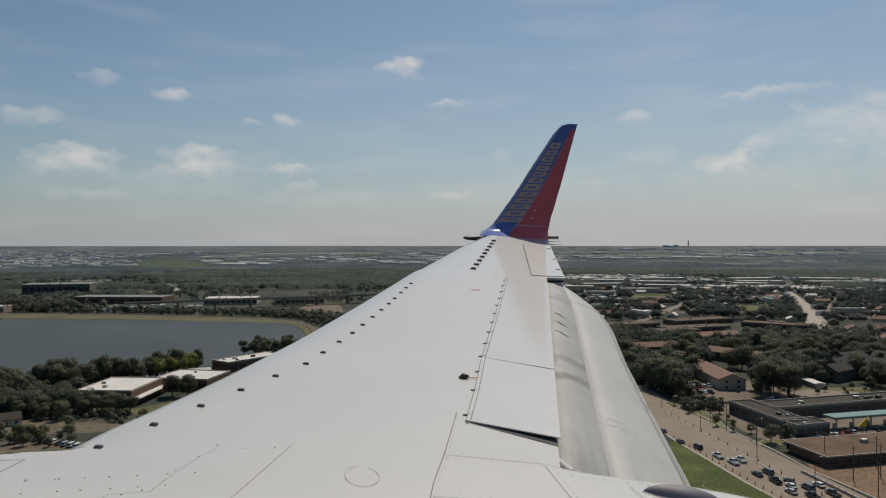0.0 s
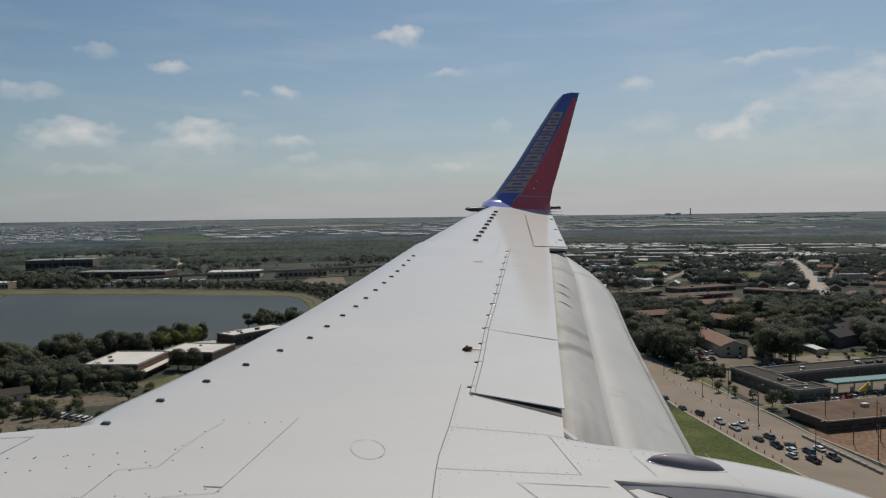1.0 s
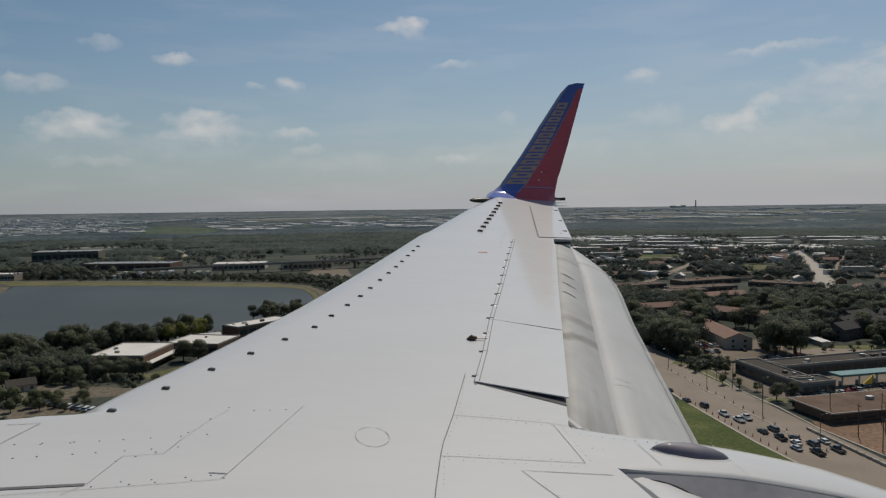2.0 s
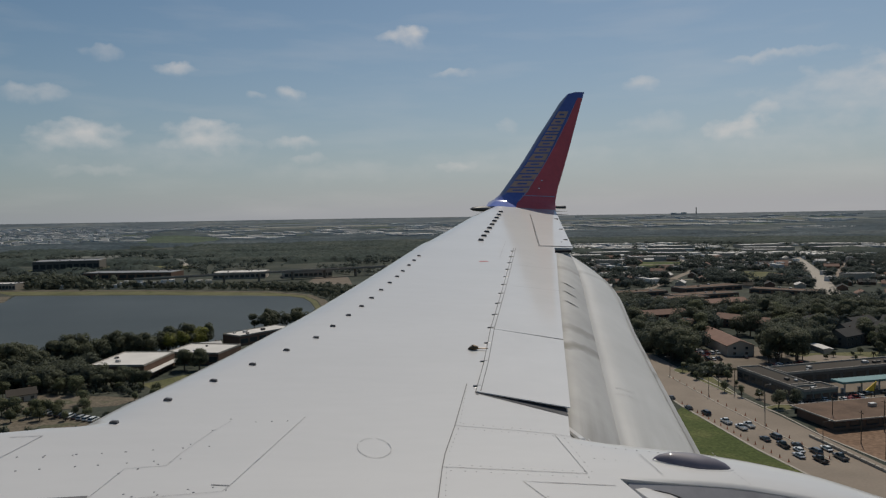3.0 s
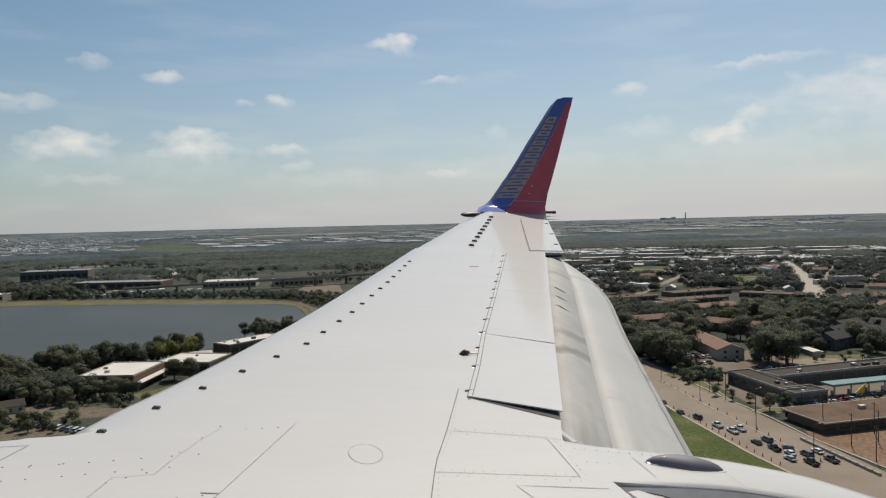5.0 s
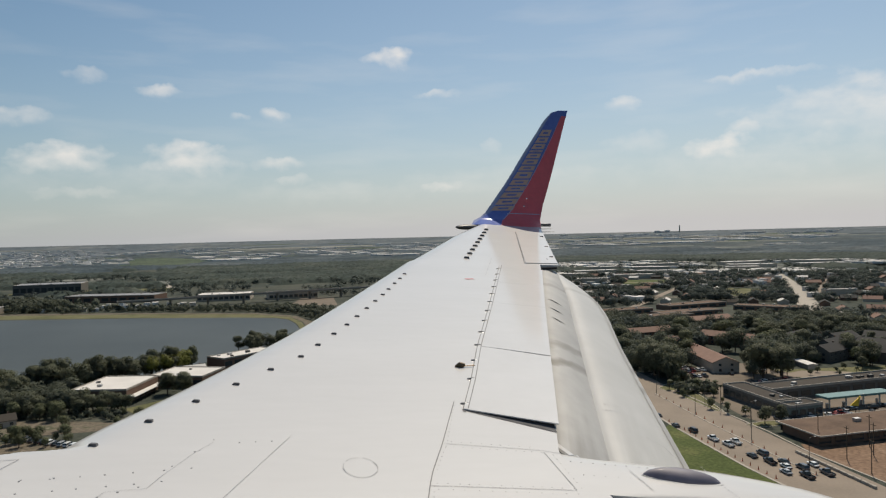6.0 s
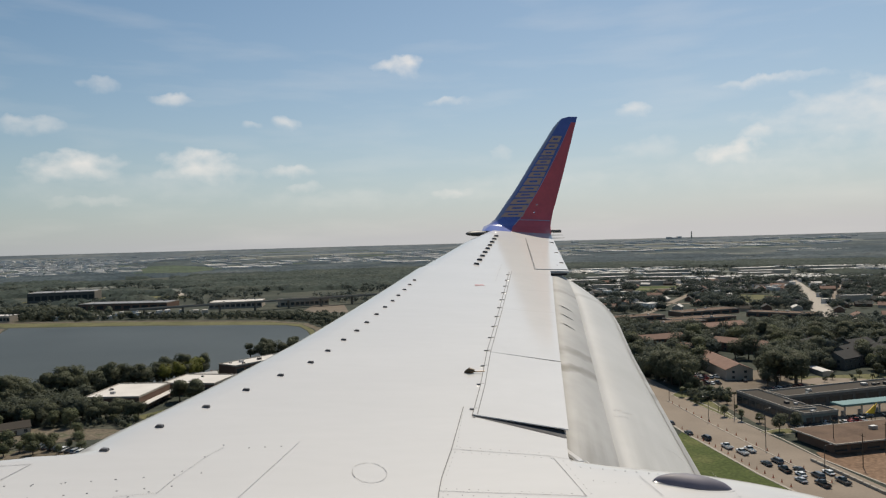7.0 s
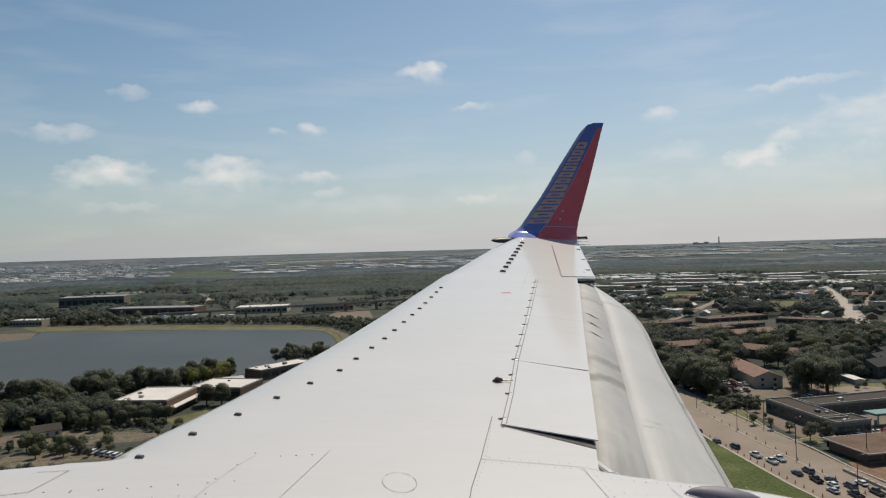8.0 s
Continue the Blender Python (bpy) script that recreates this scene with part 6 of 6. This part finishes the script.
def closed_canopy(name, a0, a1, r0, r1, size, openness, high, mat, label, seed, step=0.006, turn=0.12):
    """The roof of a wood: one uneven sheet that comes down to the ground at clearings; openness is a function of bearing and range."""
    g = np.random.default_rng(seed)
    rs = np.geomspace(r0, r1, int(math.log(r1 / r0) / step) + 2)
    bearings = np.arange(a0, a1 + turn, turn)
    A, R = np.meshgrid(bearings, rs, indexing="ij")
    A, R = A + g.uniform(-0.35, 0.35, A.shape) * turn, R * (1 + g.uniform(-0.35, 0.35, R.shape) * step)
    X, Y = R * np.sin(np.radians(A)), R * np.cos(np.radians(A))
    cover = np.empty(A.shape)
    crowns = np.empty(A.shape)
    base = np.empty(A.shape)
    for i in range(A.shape[0]):
        for j in range(A.shape[1]):
            x, y = X[i, j], Y[i, j]
            cover[i, j] = noise.noise((x / size, y / size, 3.3)) + 0.45 * noise.noise((x / size * 3.1, y / size * 3.1, 8.1)) - openness(A[i, j], R[i, j])
            crowns[i, j] = noise.noise((x / 11, y / 11, 1.7))
            base[i, j] = land(x, y)
    shut = np.zeros(A.shape, bool)
    for poly in KEEP_OFF:
        shut |= inside_all(X, Y, poly)
    for a, r, da, dr, _ in FAR_FIELDS:
        shut |= (np.abs(A - a) < da) & (np.abs(R - r) < dr)
    cover -= np.clip(1 - (R / r0 - 1) / 0.12, 0, 1) * 0.5
    grown = np.clip(cover / 0.16, 0, 1) * ~shut
    for _ in range(4):
        wide = np.pad(grown, 1, mode="edge")
        grown = (wide[:-2, 1:-1] + wide[2:, 1:-1] + wide[1:-1, :-2] + wide[1:-1, 2:] + 2 * grown) / 6
    grown = np.clip((grown - 0.3) / 0.7, 0, 1) * np.clip((R / r0 - 1.006) / 0.03, 0, 1) * np.clip((1 - R / r1) / 0.02, 0, 1)
    Z = base - 0.6 + grown * (high * np.clip(1.9 - R / 2200, 0.15, 1) * (0.95 + 0.4 * crowns) + g.uniform(-1.3, 1.3, A.shape) * np.clip(1.9 - R / 2200, 0.15, 1))
    n = A.shape[1]
    keep = (grown > 0.02)
    quad = keep[:-1, :-1] | keep[1:, :-1] | keep[:-1, 1:] | keep[1:, 1:]
    i, j = np.nonzero(quad)
    p = i * n + j
    me = bpy.data.meshes.new(name)
    me.from_pydata(np.stack([X, Y, Z], axis=2).reshape(-1, 3).tolist(), [], np.stack([p, p + n, p + n + 1, p + 1], axis=1).tolist())
    me.update()
    ob = from_mesh(name, me, MAT[mat])
    return tagged(ob, label, "woodland", kind="stuff")


def ridge_open(a, r):
    """Thick on the wooded ridge, thin over the towns."""
    if a < -9:
        return -0.3 if r < 2650 else 0.26 if r < 4050 else -0.05
    if a < 18:
        return -0.5 if r < 2620 else 0.22 if r < 3900 else -0.05
    return -0.6 if r < 2880 else (0.14 if a < 38 else -0.25)


def middle_open(a, r):
    if a < -9:
        return -0.1
    if a < 14:
        return -0.5 if r > 1330 else 0.05
    return -0.6 if r > 1800 else 0.2


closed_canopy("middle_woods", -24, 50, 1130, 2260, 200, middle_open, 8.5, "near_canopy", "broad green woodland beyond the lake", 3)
# this sheet's material carries a painted haze tint
closed_canopy("ridge_woods", -26, 52, 2120, 4100, 420, ridge_open, 9, "far_canopy", "far woodland towards the horizon, tinted blue-green for haze", 5)
woods("scattered_trees", 2600, clumped(sector(-24, 50, 960, 1850), 90, 0.0), 8, "scattered shade trees on open country", 4, tris=36, mat="mid_leaf", fine=1.3, lift=2.0, spread=1.3)
woods("near_scrub", 900, clumped(sector(26, 50, 300, 560), 40, 0.0), 4.5, "low scrub and bushes between buildings", 6)
woods("lakeside_scrub", 380, clumped(within(-190, -20, 262, 420), 22, 0.05), 3.4, "low scrub under lakeside trees", 8)


# ---- the distant town: roofs too small to tell apart ----
def town(name, count, where, label, seed, smin=6, smax=16):
    g = random.Random(seed)
    verts, faces, mats = [], [], []
    made = tries = 0
    while made < count and tries < count * 10:
        tries += 1
        x, y = where()
        if not free(x, y, 4):
            continue
        made += 1
        z = land(x, y)
        w, d, h = g.uniform(smin, smax), g.uniform(smin, smax) * 0.9, g.uniform(3, 5.5)
        a = g.choice((0.3, 1.87)) + g.gauss(0, 0.1)
        ca, sa = math.cos(a), math.sin(a)
        b = len(verts)
        for zz in (z - 2, z + h):
            for px, py in ((-w, -d), (w, -d), (w, d), (-w, d)):
                verts.append((x + px * ca - py * sa, y + px * sa + py * ca, zz))
        faces += [(b + i, b + (i + 1) % 4, b + 4 + (i + 1) % 4, b + 4 + i) for i in range(4)] + [(b + 4, b + 5, b + 6, b + 7)]
        mats += [1, 1, 1, 1, 0]
    me = bpy.data.meshes.new(name)
    me.from_pydata(verts, [], faces)
    me.update()
    for p, m in zip(me.polygons, mats):
        p.material_index = m
    tagged(from_mesh(name, me, [MAT["far_roofs"], MAT["far_walls"]], smooth=False), label, "town", kind="stuff")


town("left_town", 900, clumped(sector(-26, -10, 2650, 4150), 400, -0.25), "pale roofs of a distant town", 21, 7, 18)
town("middle_works", 230, clumped(sector(-12, 20, 2650, 4000), 300, 0.0), "scattered pale roofs of far warehouses", 22, 12, 45)
town("right_town", 480, clumped(sector(20, 50, 1250, 1800), 250, -0.2), "pale roofs of the further suburb", 23, 6, 14)
town("suburb_roofs", 300, clumped(sector(23, 50, 800, 1400), 120, -0.1), "small pale roofs and sheds of the suburb", 25, 2.5, 6.5)
town("shore_sheds", 34, within(-270, -95, 872, 925), "small pale sheds and vans under the viaduct", 26, 1.5, 4)
town("right_works", 150, clumped(sector(18, 42, 2950, 4500), 400, 0.0), "far pale sheds near the horizon", 24, 14, 50)


def horizon_works():
    s = thing("power_station", "far pale works with a tall chimney", "works", (2346, 4014, land(2346, 4014)))
    for x, w, h in ((-46, 14, 11), (-12, 22, 7), (24, 12, 13)):
        bm = bmesh.new()
        box(bm, x - w, x + w, -10, 10, -5, h)
        part("block", bm, MAT["white_roof"], s, smooth=False)
    bm = tube(bmesh.new(), (85, -40, -5), (85, -40, 42), 4, 3, 12)
    part("chimney", bm, MAT["stucco"], s)


horizon_works()


# ---- cars ----
def car_meshes(kind):
    """Body with rounded bonnet and cabin, glass band, wheels: (name, mesh, slot) lists."""
    long, wide, high = {"sedan": (4.7, 1.8, 1.45), "pickup": (5.6, 1.95, 1.85), "van": (4.9, 1.9, 1.8)}[kind]
    made = []

    def keep(name, bm, mat):
        me = bpy.data.meshes.new(name)
        bm.normal_update()
        bm.to_mesh(me)
        bm.free()
        if mat:
            me.materials.append(mat)
        made.append((name, me))
    belt, half = high * 0.58, wide / 2
    bm = bmesh.new()
    if kind == "pickup":        # bonnet and doors ahead, an open load bed behind the cab
        box(bm, -0.6, long / 2, -half, half, 0.35, belt, 0.14)
        box(bm, -long / 2, -0.6, -half, half, 0.35, belt * 0.62, 0.06)
        for y in (-half, half - 0.1):
            box(bm, -long / 2, -0.6, y, y + 0.1, belt * 0.6, belt, 0.03)
        box(bm, -long / 2, -long / 2 + 0.09, -half + 0.1, half - 0.1, belt * 0.6, belt, 0.03)
    else:
        box(bm, -long / 2, long / 2, -half, half, 0.35, belt, 0.16)
    x0, x1, back, front = {"pickup": (-0.58, 1.45, 0.18, 0.65), "van": (-long / 2 + 0.08, 1.55, 0.3, 0.75), "sedan": (-1.85, 1.15, 0.7, 0.75)}[kind]

    def cabin(bm, z0, z1, grow):
        """A cab with raked screens and leaning sides, cut between two heights."""
        def ring(z):
            f = (z - belt) / (high - belt)
            a, b, w = x0 + back * f - grow, x1 - front * f + grow, half - 0.06 - 0.2 * f + grow
            return [bm.verts.new(p) for p in ((a, -w, z), (b, -w, z), (b, w, z), (a, w, z))]
        lo, hi = ring(z0), ring(z1)
        bm.faces.new(lo[::-1])
        bm.faces.new(hi)
        for i in range(4):
            bm.faces.new((lo[i], lo[(i + 1) % 4], hi[(i + 1) % 4], hi[i]))
        return [e for e in bm.edges if e.verts[0] in hi or e.verts[1] in hi]
    cab = bmesh.new()
    bmesh.ops.bevel(cab, geom=cabin(cab, belt - 0.05, high, 0.0), offset=0.09, segments=2, affect="EDGES")
    top = bpy.data.meshes.new("cab")
    cab.to_mesh(top)
    cab.free()
    bm.from_mesh(top)
    bpy.data.meshes.remove(top)
    keep("body", bm, None)
    bm = bmesh.new()
    cabin(bm, belt + 0.06, high - 0.13, 0.015)
    keep("glass", bm, MAT["glass"])
    for y in (-half + 0.12, half - 0.46):
        keep("headlight", box(bmesh.new(), long / 2 - 0.1, long / 2 + 0.02, y, y + 0.34, belt * 0.72, belt * 0.88, 0.03), MAT["metal"])
        keep("tail_light", box(bmesh.new(), -long / 2 - 0.02, -long / 2 + 0.1, y + 0.06, y + 0.28, belt * 0.66, belt * 0.9, 0.03), CAR_PAINT[4])
    for x in (-long / 2 - 0.07, long / 2 - 0.1):
        keep("bumper", box(bmesh.new(), x, x + 0.17, -half + 0.06, half - 0.06, 0.36, 0.58, 0.04), MAT["dark_metal"])
    for x in (-long * 0.31, long * 0.31):
        for y in (-wide / 2 + 0.1, wide / 2 - 0.1):
            bm = tube(bmesh.new(), (x, y - 0.12, 0.34), (x, y + 0.12, 0.34), 0.34, 0.34, 12)
            keep("wheel", bm, MAT["tyre"])
            bm = tube(bmesh.new(), (x, y - 0.125, 0.34), (x, y + 0.125, 0.34), 0.2, 0.2, 10)
            keep("rim", bm, MAT["metal"])
    return made


CARS = {}
for kind in ("sedan", "pickup", "van"):
    for c, paint in enumerate(CAR_PAINT):
        made = []
        for name, me in car_meshes(kind):
            if name == "body":
                me.materials.append(paint)
            made.append((name, me))
        CARS[kind, c] = made
COLOUR = ["white", "black", "silver", "dark grey", "red"]


def car(x, y, turn, kind, c, group, z=0.06):
    put("car", CARS[kind, c], x, y, turn, f"{COLOUR[c]} {kind} on {'the road' if group == 'cars on the road' else 'a car park'}", "car", group, z=z)


for x, y, k, c in ((147.6, 246.5, "sedan", 1), (149.8, 238.1, "van", 1), (150.5, 226.5, "pickup", 0), (151.4, 218.9, "pickup", 0), (155.6, 220.5, "pickup", 0), (151.2, 205.8, "sedan", 1),
                   (156.0, 206.8, "van", 3), (152.6, 198.7, "pickup", 1), (156.8, 197.5, "sedan", 1), (154.2, 193.4, "sedan", 0), (150.6, 188.9, "sedan", 2), (158.2, 190.8, "van", 3),
                   (154.2, 184.0, "pickup", 1), (163.4, 192.4, "sedan", 0), (161.7, 184.5, "pickup", 3), (149.0, 262.0, "sedan", 1)):
    car(x, y, 84 + rnd.uniform(-3, 3), k, c, "cars on the road")
for i in range(46):
    x, y = rnd.choice(((206 + 3.1 * (i % 14), 326), (208 + 3.1 * (i % 14), 340), (190 + 2.9 * (i % 16), 242), (272 + 3 * (i % 12), 258), (222 + 3 * (i % 10), 304)))
    if all(abs(o.location.x - x) > 2.4 or abs(o.location.y - y) > 5.4 for o in scene.objects if o.name.startswith("car") and o.parent is None):
        car(x, y, 80 + rnd.uniform(-4, 4), rnd.choice(("sedan", "pickup", "van")), rnd.randrange(5), "parked cars", 0.04)
for i in range(9):
    car(-98 + 2.6 * i, 305 - 1.9 * i, 70, rnd.choice(("sedan", "van")), rnd.choice((0, 0, 2, 1)), "parked cars by the clearing", 0.05)


for x, y, turn, kind, c in ((222, 246, 10, "pickup", 1), (229, 247, 4, "sedan", 3), (238, 246, 175, "van", 1), (214, 240, 80, "sedan", 4), (231, 239, 20, "pickup", 3), (246, 247, 0, "sedan", 1),
                            (214.5, 352, 10, "sedan", 0), (213.6, 347, 10, "van", 0), (212.8, 341, 10, "sedan", 3), (209, 332, 80, "sedan", 4)):
    car(x, y, turn, kind, c, "parked cars", 0.06)


def palm_meshes(high, seed):
    """Slim ringed trunk, a skirt of dead fronds and a head of arching green ones."""
    r = random.Random(seed)
    bm = bmesh.new()
    for i in range(8):
        tube(bm, (0.03 * i, 0, high * i / 8), (0.03 * (i + 1), 0, high * (i + 1) / 8), 0.2, 0.15, 7)
    trunk = bpy.data.meshes.new("trunk")
    bm.to_mesh(trunk)
    bm.free()
    trunk.materials.append(MAT["bark"])
    heads = []
    for name, count, lift, mat in (("crown", 26, 0.55, "leaf"), ("dead_fronds", 10, -1.0, "dry_grass")):
        verts, faces = [], []
        for i in range(count):
            a, up, reach = i * 2.4 + r.random(), lift + r.uniform(-0.55, 0.5), r.uniform(1.3, 1.9)
            side = Vector((-math.sin(a), math.cos(a), 0))
            b = len(verts)
            for k in range(5):
                f = k / 4
                p = Vector((0.24 + math.cos(a) * reach * f, math.sin(a) * reach * f, high + 0.1 + up * f - 1.1 * f * f))
                for sgn in (-1, 1):
                    verts.append(tuple(p + side * sgn * (0.05 + 0.3 * math.sin(math.pi * min(f + 0.12, 1.0))) - Vector((0, 0, 0.08))))
            faces += [(b + 2 * k, b + 2 * k + 1, b + 2 * k + 3, b + 2 * k + 2) for k in range(4)]
        me = bpy.data.meshes.new(name)
        me.from_pydata(verts, [], faces)
        me.materials.append(MAT[mat])
        heads.append((name, me))
    return [("trunk", trunk)] + heads


PALMS = [palm_meshes(3.0, 3), palm_meshes(4.6, 4)]
for i, (x, y) in enumerate(((196.3, 319.8), (198.5, 296.5), (196.6, 281.7), (178.2, 257.5), (275.4, 304.7), (284, 303), (244, 296.5), (179.5, 305), (188, 309))):
    put("palm_tree", PALMS[i % 2], x, y, 50 * i, "small fan palm beside the car park", "palm tree", "car park palms")


def hedge(x0, y0, x1, y1, high, wide):
    r = random.Random(21)
    verts, faces = [], []
    for i in range(900):
        f, d = r.random(), Vector((r.gauss(0, 1), r.gauss(0, 1), r.gauss(0, 1))).normalized()
        p = Vector((x0 + (x1 - x0) * f, y0 + (y1 - y0) * f, high * 0.5)) + Vector((d.x * wide, d.y * wide, d.z * high * 0.5))
        u = d.orthogonal().normalized()
        v, s, b = d.cross(u), r.uniform(0.12, 0.26), len(verts)
        verts += [tuple(p + u * s), tuple(p + v * s), tuple(p - u * s), tuple(p - v * s), tuple(p + d * s * 0.4)]
        faces += [(b, b + 1, b + 4), (b + 1, b + 2, b + 4), (b + 2, b + 3, b + 4), (b + 3, b, b + 4)]
    me = bpy.data.meshes.new("hedge")
    me.from_pydata(verts, [], faces)
    me.materials.append(MAT["dark_leaf"])
    tagged(new("hedge", me), "low clipped dark hedge along the car park", "hedge", "car park hedges")


hedge(193, 305, 208.5, 302, 1.1, 0.7)
hedge(231, 300, 262, 293, 1.2, 0.8)


# ---- posts, cones and poles ----
def lamp_post(x, y, high, turn, label="tall steel street lamp at the roadside"):
    p = thing("street_lamp", label, "street lamp", (x, y, 0), turn, "street lamps")
    bm = tube(bmesh.new(), (0, 0, 0), (0, 0, high), 0.13, 0.08, 8)
    part("pole", bm, MAT["dark_metal"], p)
    bm = tube(bmesh.new(), (0, 0, high - 0.1), (2.2, 0, high + 0.25), 0.06, 0.05, 6)
    part("arm", bm, MAT["dark_metal"], p)
    bm = box(bmesh.new(), 1.9, 2.7, -0.17, 0.17, high + 0.16, high + 0.32, 0.05)
    part("lamp_head", bm, MAT["metal"], p, smooth=False)


def utility_pole(x, y, high=11):
    p = thing("utility_pole", "weathered wooden utility pole with crossarm", "pole", (x, y, 0), rnd.uniform(60, 100), "utility poles")
    part("post", tube(bmesh.new(), (0, 0, 0), (0, 0, high), 0.17, 0.11, 8), MAT["bark"], p)
    part("crossarm", box(bmesh.new(), -1.3, 1.3, -0.06, 0.06, high - 0.9, high - 0.72), MAT["bark"], p, smooth=False)


for x, y, h in ((166, 262, 10), (163, 222, 11), (160, 190, 10), (176, 240, 9), (179, 275, 9), (170, 300, 9), (190, 232, 9), (222, 236, 9)):
    lamp_post(x, y, h, rnd.choice((0, 180)))
for x, y in ((178, 262), (184, 214), (196, 204), (208, 196), (178.5, 195), (189.4, 195.5), (174.6, 181), (186, 300), (200, 318), (240, 316)):
    utility_pole(x, y)


def cone_mesh():
    bm = bmesh.new()
    tube(bm, (0, 0, 0.05), (0, 0, 0.95), 0.22, 0.06, 8)
    box(bm, -0.32, 0.32, -0.32, 0.32, 0, 0.06)
    me = bpy.data.meshes.new("traffic_cone")
    bm.to_mesh(me)
    bm.free()
    me.materials.append(MAT["orange_plastic"])
    return me


CONE = cone_mesh()
for i in range(34):
    f = i / 33
    for x, y in (((158.2 + 10 * f, 182 + 112 * f),) if i % 2 else ((144.8 + 4.5 * f ** 1.3, 186 + 70 * f),)):
        ob = new("traffic_cone", CONE)
        ob.location = (x, y, 0.06)
        ob.scale = (1, 1, 1.15)
        tagged(ob, "orange traffic cone on the roadworks", "traffic cone", "roadworks cones")
bm = box(bmesh.new(), -0.4, 0.4, 0, 2.7, 0, 0.85, 0.08)
first = tagged(part("barrier", bm, MAT["kerb"], smooth=False), "pale concrete road barrier in a row", "barrier", "road barriers")
first.matrix_basis = pose(165.5, 170, 0.06, 0, 0, -4)
for i in range(1, 12):
    copy_thing(first, pose(165.5 + 0.21 * i, 170 + 2.99 * i, 0.06, 0, 0, -4 + rnd.uniform(-1, 1)))


def lake_works():
    """Works with silos on the far left shore."""
    w = thing("waterworks", "pale lakeside works with white silos", "works", (-368, 752, 0), 20)
    for x, y, r, h in ((-18, 6, 3.2, 21), (10, -6, 2.6, 9), (16, -6, 2.6, 9), (22, -6, 2.6, 9), (28, -5, 2.6, 9)):
        bm = tube(bmesh.new(), (x, y, 0), (x, y, h), r, r, 20)
        tube(bm, (x, y, h), (x, y, h + 1.2), r, r * 0.4, 20)
        part("silo", bm, MAT["white_roof"], w)
    for x0, x1, y0, y1, h in ((-46, 2, 4, 24, 8), (-40, -22, -10, 2, 6), (34, 54, -4, 8, 6)):
        part("block", box(bmesh.new(), x0, x1, y0, y1, 0, h, 0.1), MAT["stucco"], w, smooth=False)
        part("roof", box(bmesh.new(), x0 - 0.3, x1 + 0.3, y0 - 0.3, y1 + 0.3, h, h + 0.5), MAT["white_roof"], w, smooth=False)


lake_works()


# ---- ground passed earlier and later on the way: it lies beside and under the wing ----
patch("grass_island", [(62, 205), (96, 224), (98, 190), (80, 176)], 0.06, "grass", "rounded green grass island by the drive", "grass")
patch("drive", [(50, 160), (62, 205), (66, 240), (72, 240), (70, 205), (80, 176), (76, 160)], 0.05, "concrete", "curved tan drive", "drive")
patch("bare_lot", [(0, 185), (48, 180), (56, 212), (40, 232), (2, 226)], 0.05, "dirt", "bare lot with worn concrete slabs", "dirt lot")
patch("meadow_strip", [(-6, 236), (60, 242), (64, 262), (-6, 262)], 0.05, "grass", "sunlit strip of meadow", "grass")
flat_building(-26, 214, 26, 15, 5, 20, "stucco", "white_roof", "small shop with pale flat roof", 4, 6)
flat_building(-34, 188, 18, 12, 4.5, 10, "grey_wall", "tan_roof", "dark low workshop by the car park", 3, 3)
flat_building(-70, 176, 40, 14, 5, 6, "stucco", "tan_roof", "long pale shop beside the road", 7, 8)


def billboard(x, y, high, turn, label):
    b = thing("billboard", label, "billboard", (x, y, 0), turn, "billboards")
    part("post", tube(bmesh.new(), (0, 0, 0), (0, 0, high), 0.3, 0.25, 10), MAT["dark_metal"], b)
    part("panel", box(bmesh.new(), -4.5, 4.5, -0.35, 0.35, high - 0.5, high + 3.2, 0.05), MAT["dark_metal"], b, smooth=False)
    for i in range(3):
        w = 3.2 - 0.6 * i
        part("lettering_bar", box(bmesh.new(), -w, w, -0.40, -0.36, high + 2.2 - i * 0.9, high + 2.6 - i * 0.9), MAT["white_roof"], b, smooth=False)


billboard(30, 204, 9, 15, "dark billboard on a single steel post")
billboard(12, 176, 7, 40, "dark roadside billboard with pale bars")
for i in range(7):
    car(-20 + 3.1 * i, 172 + 0.4 * i, 80, rnd.choice(("sedan", "van", "pickup")), rnd.randrange(5), "cars by the workshop", 0.02)
# school roofs on the other side
for x, y, w, d, turn in ((470, 395, 44, 20, 5), (520, 410, 52, 18, 5), (575, 400, 40, 22, 8), (495, 365, 60, 16, 5), (560, 362, 46, 18, 5), (610, 372, 30, 20, 10)):
    flat_building(x, y, w, d, 5, turn, "stucco", "white_roof", "low school block with white flat roof", 6, 5)


def ramp():
    """The curved slip road of the interchange."""
    verts, faces = [], []
    for i in range(40):
        a = radians(-70 + 200 * i / 39)
        for r in (92, 104):
            verts.append((860 + r * math.cos(a) * 1.5, 610 + r * math.sin(a), 0.3 + 6 * math.sin(math.pi * i / 39)))
        if i:
            faces.append((2 * i - 2, 2 * i - 1, 2 * i + 1, 2 * i))
    tagged(raw("slip_road", verts, faces, MAT["concrete"]), "curved pale slip road of an interchange", "road", kind="structure")


ramp()
# two dark trees in the bed before the shop wing
for x, y in ((181.5, 239), (188.5, 238.5)):
    tree("oak", x, y, 0.72, "car park trees")
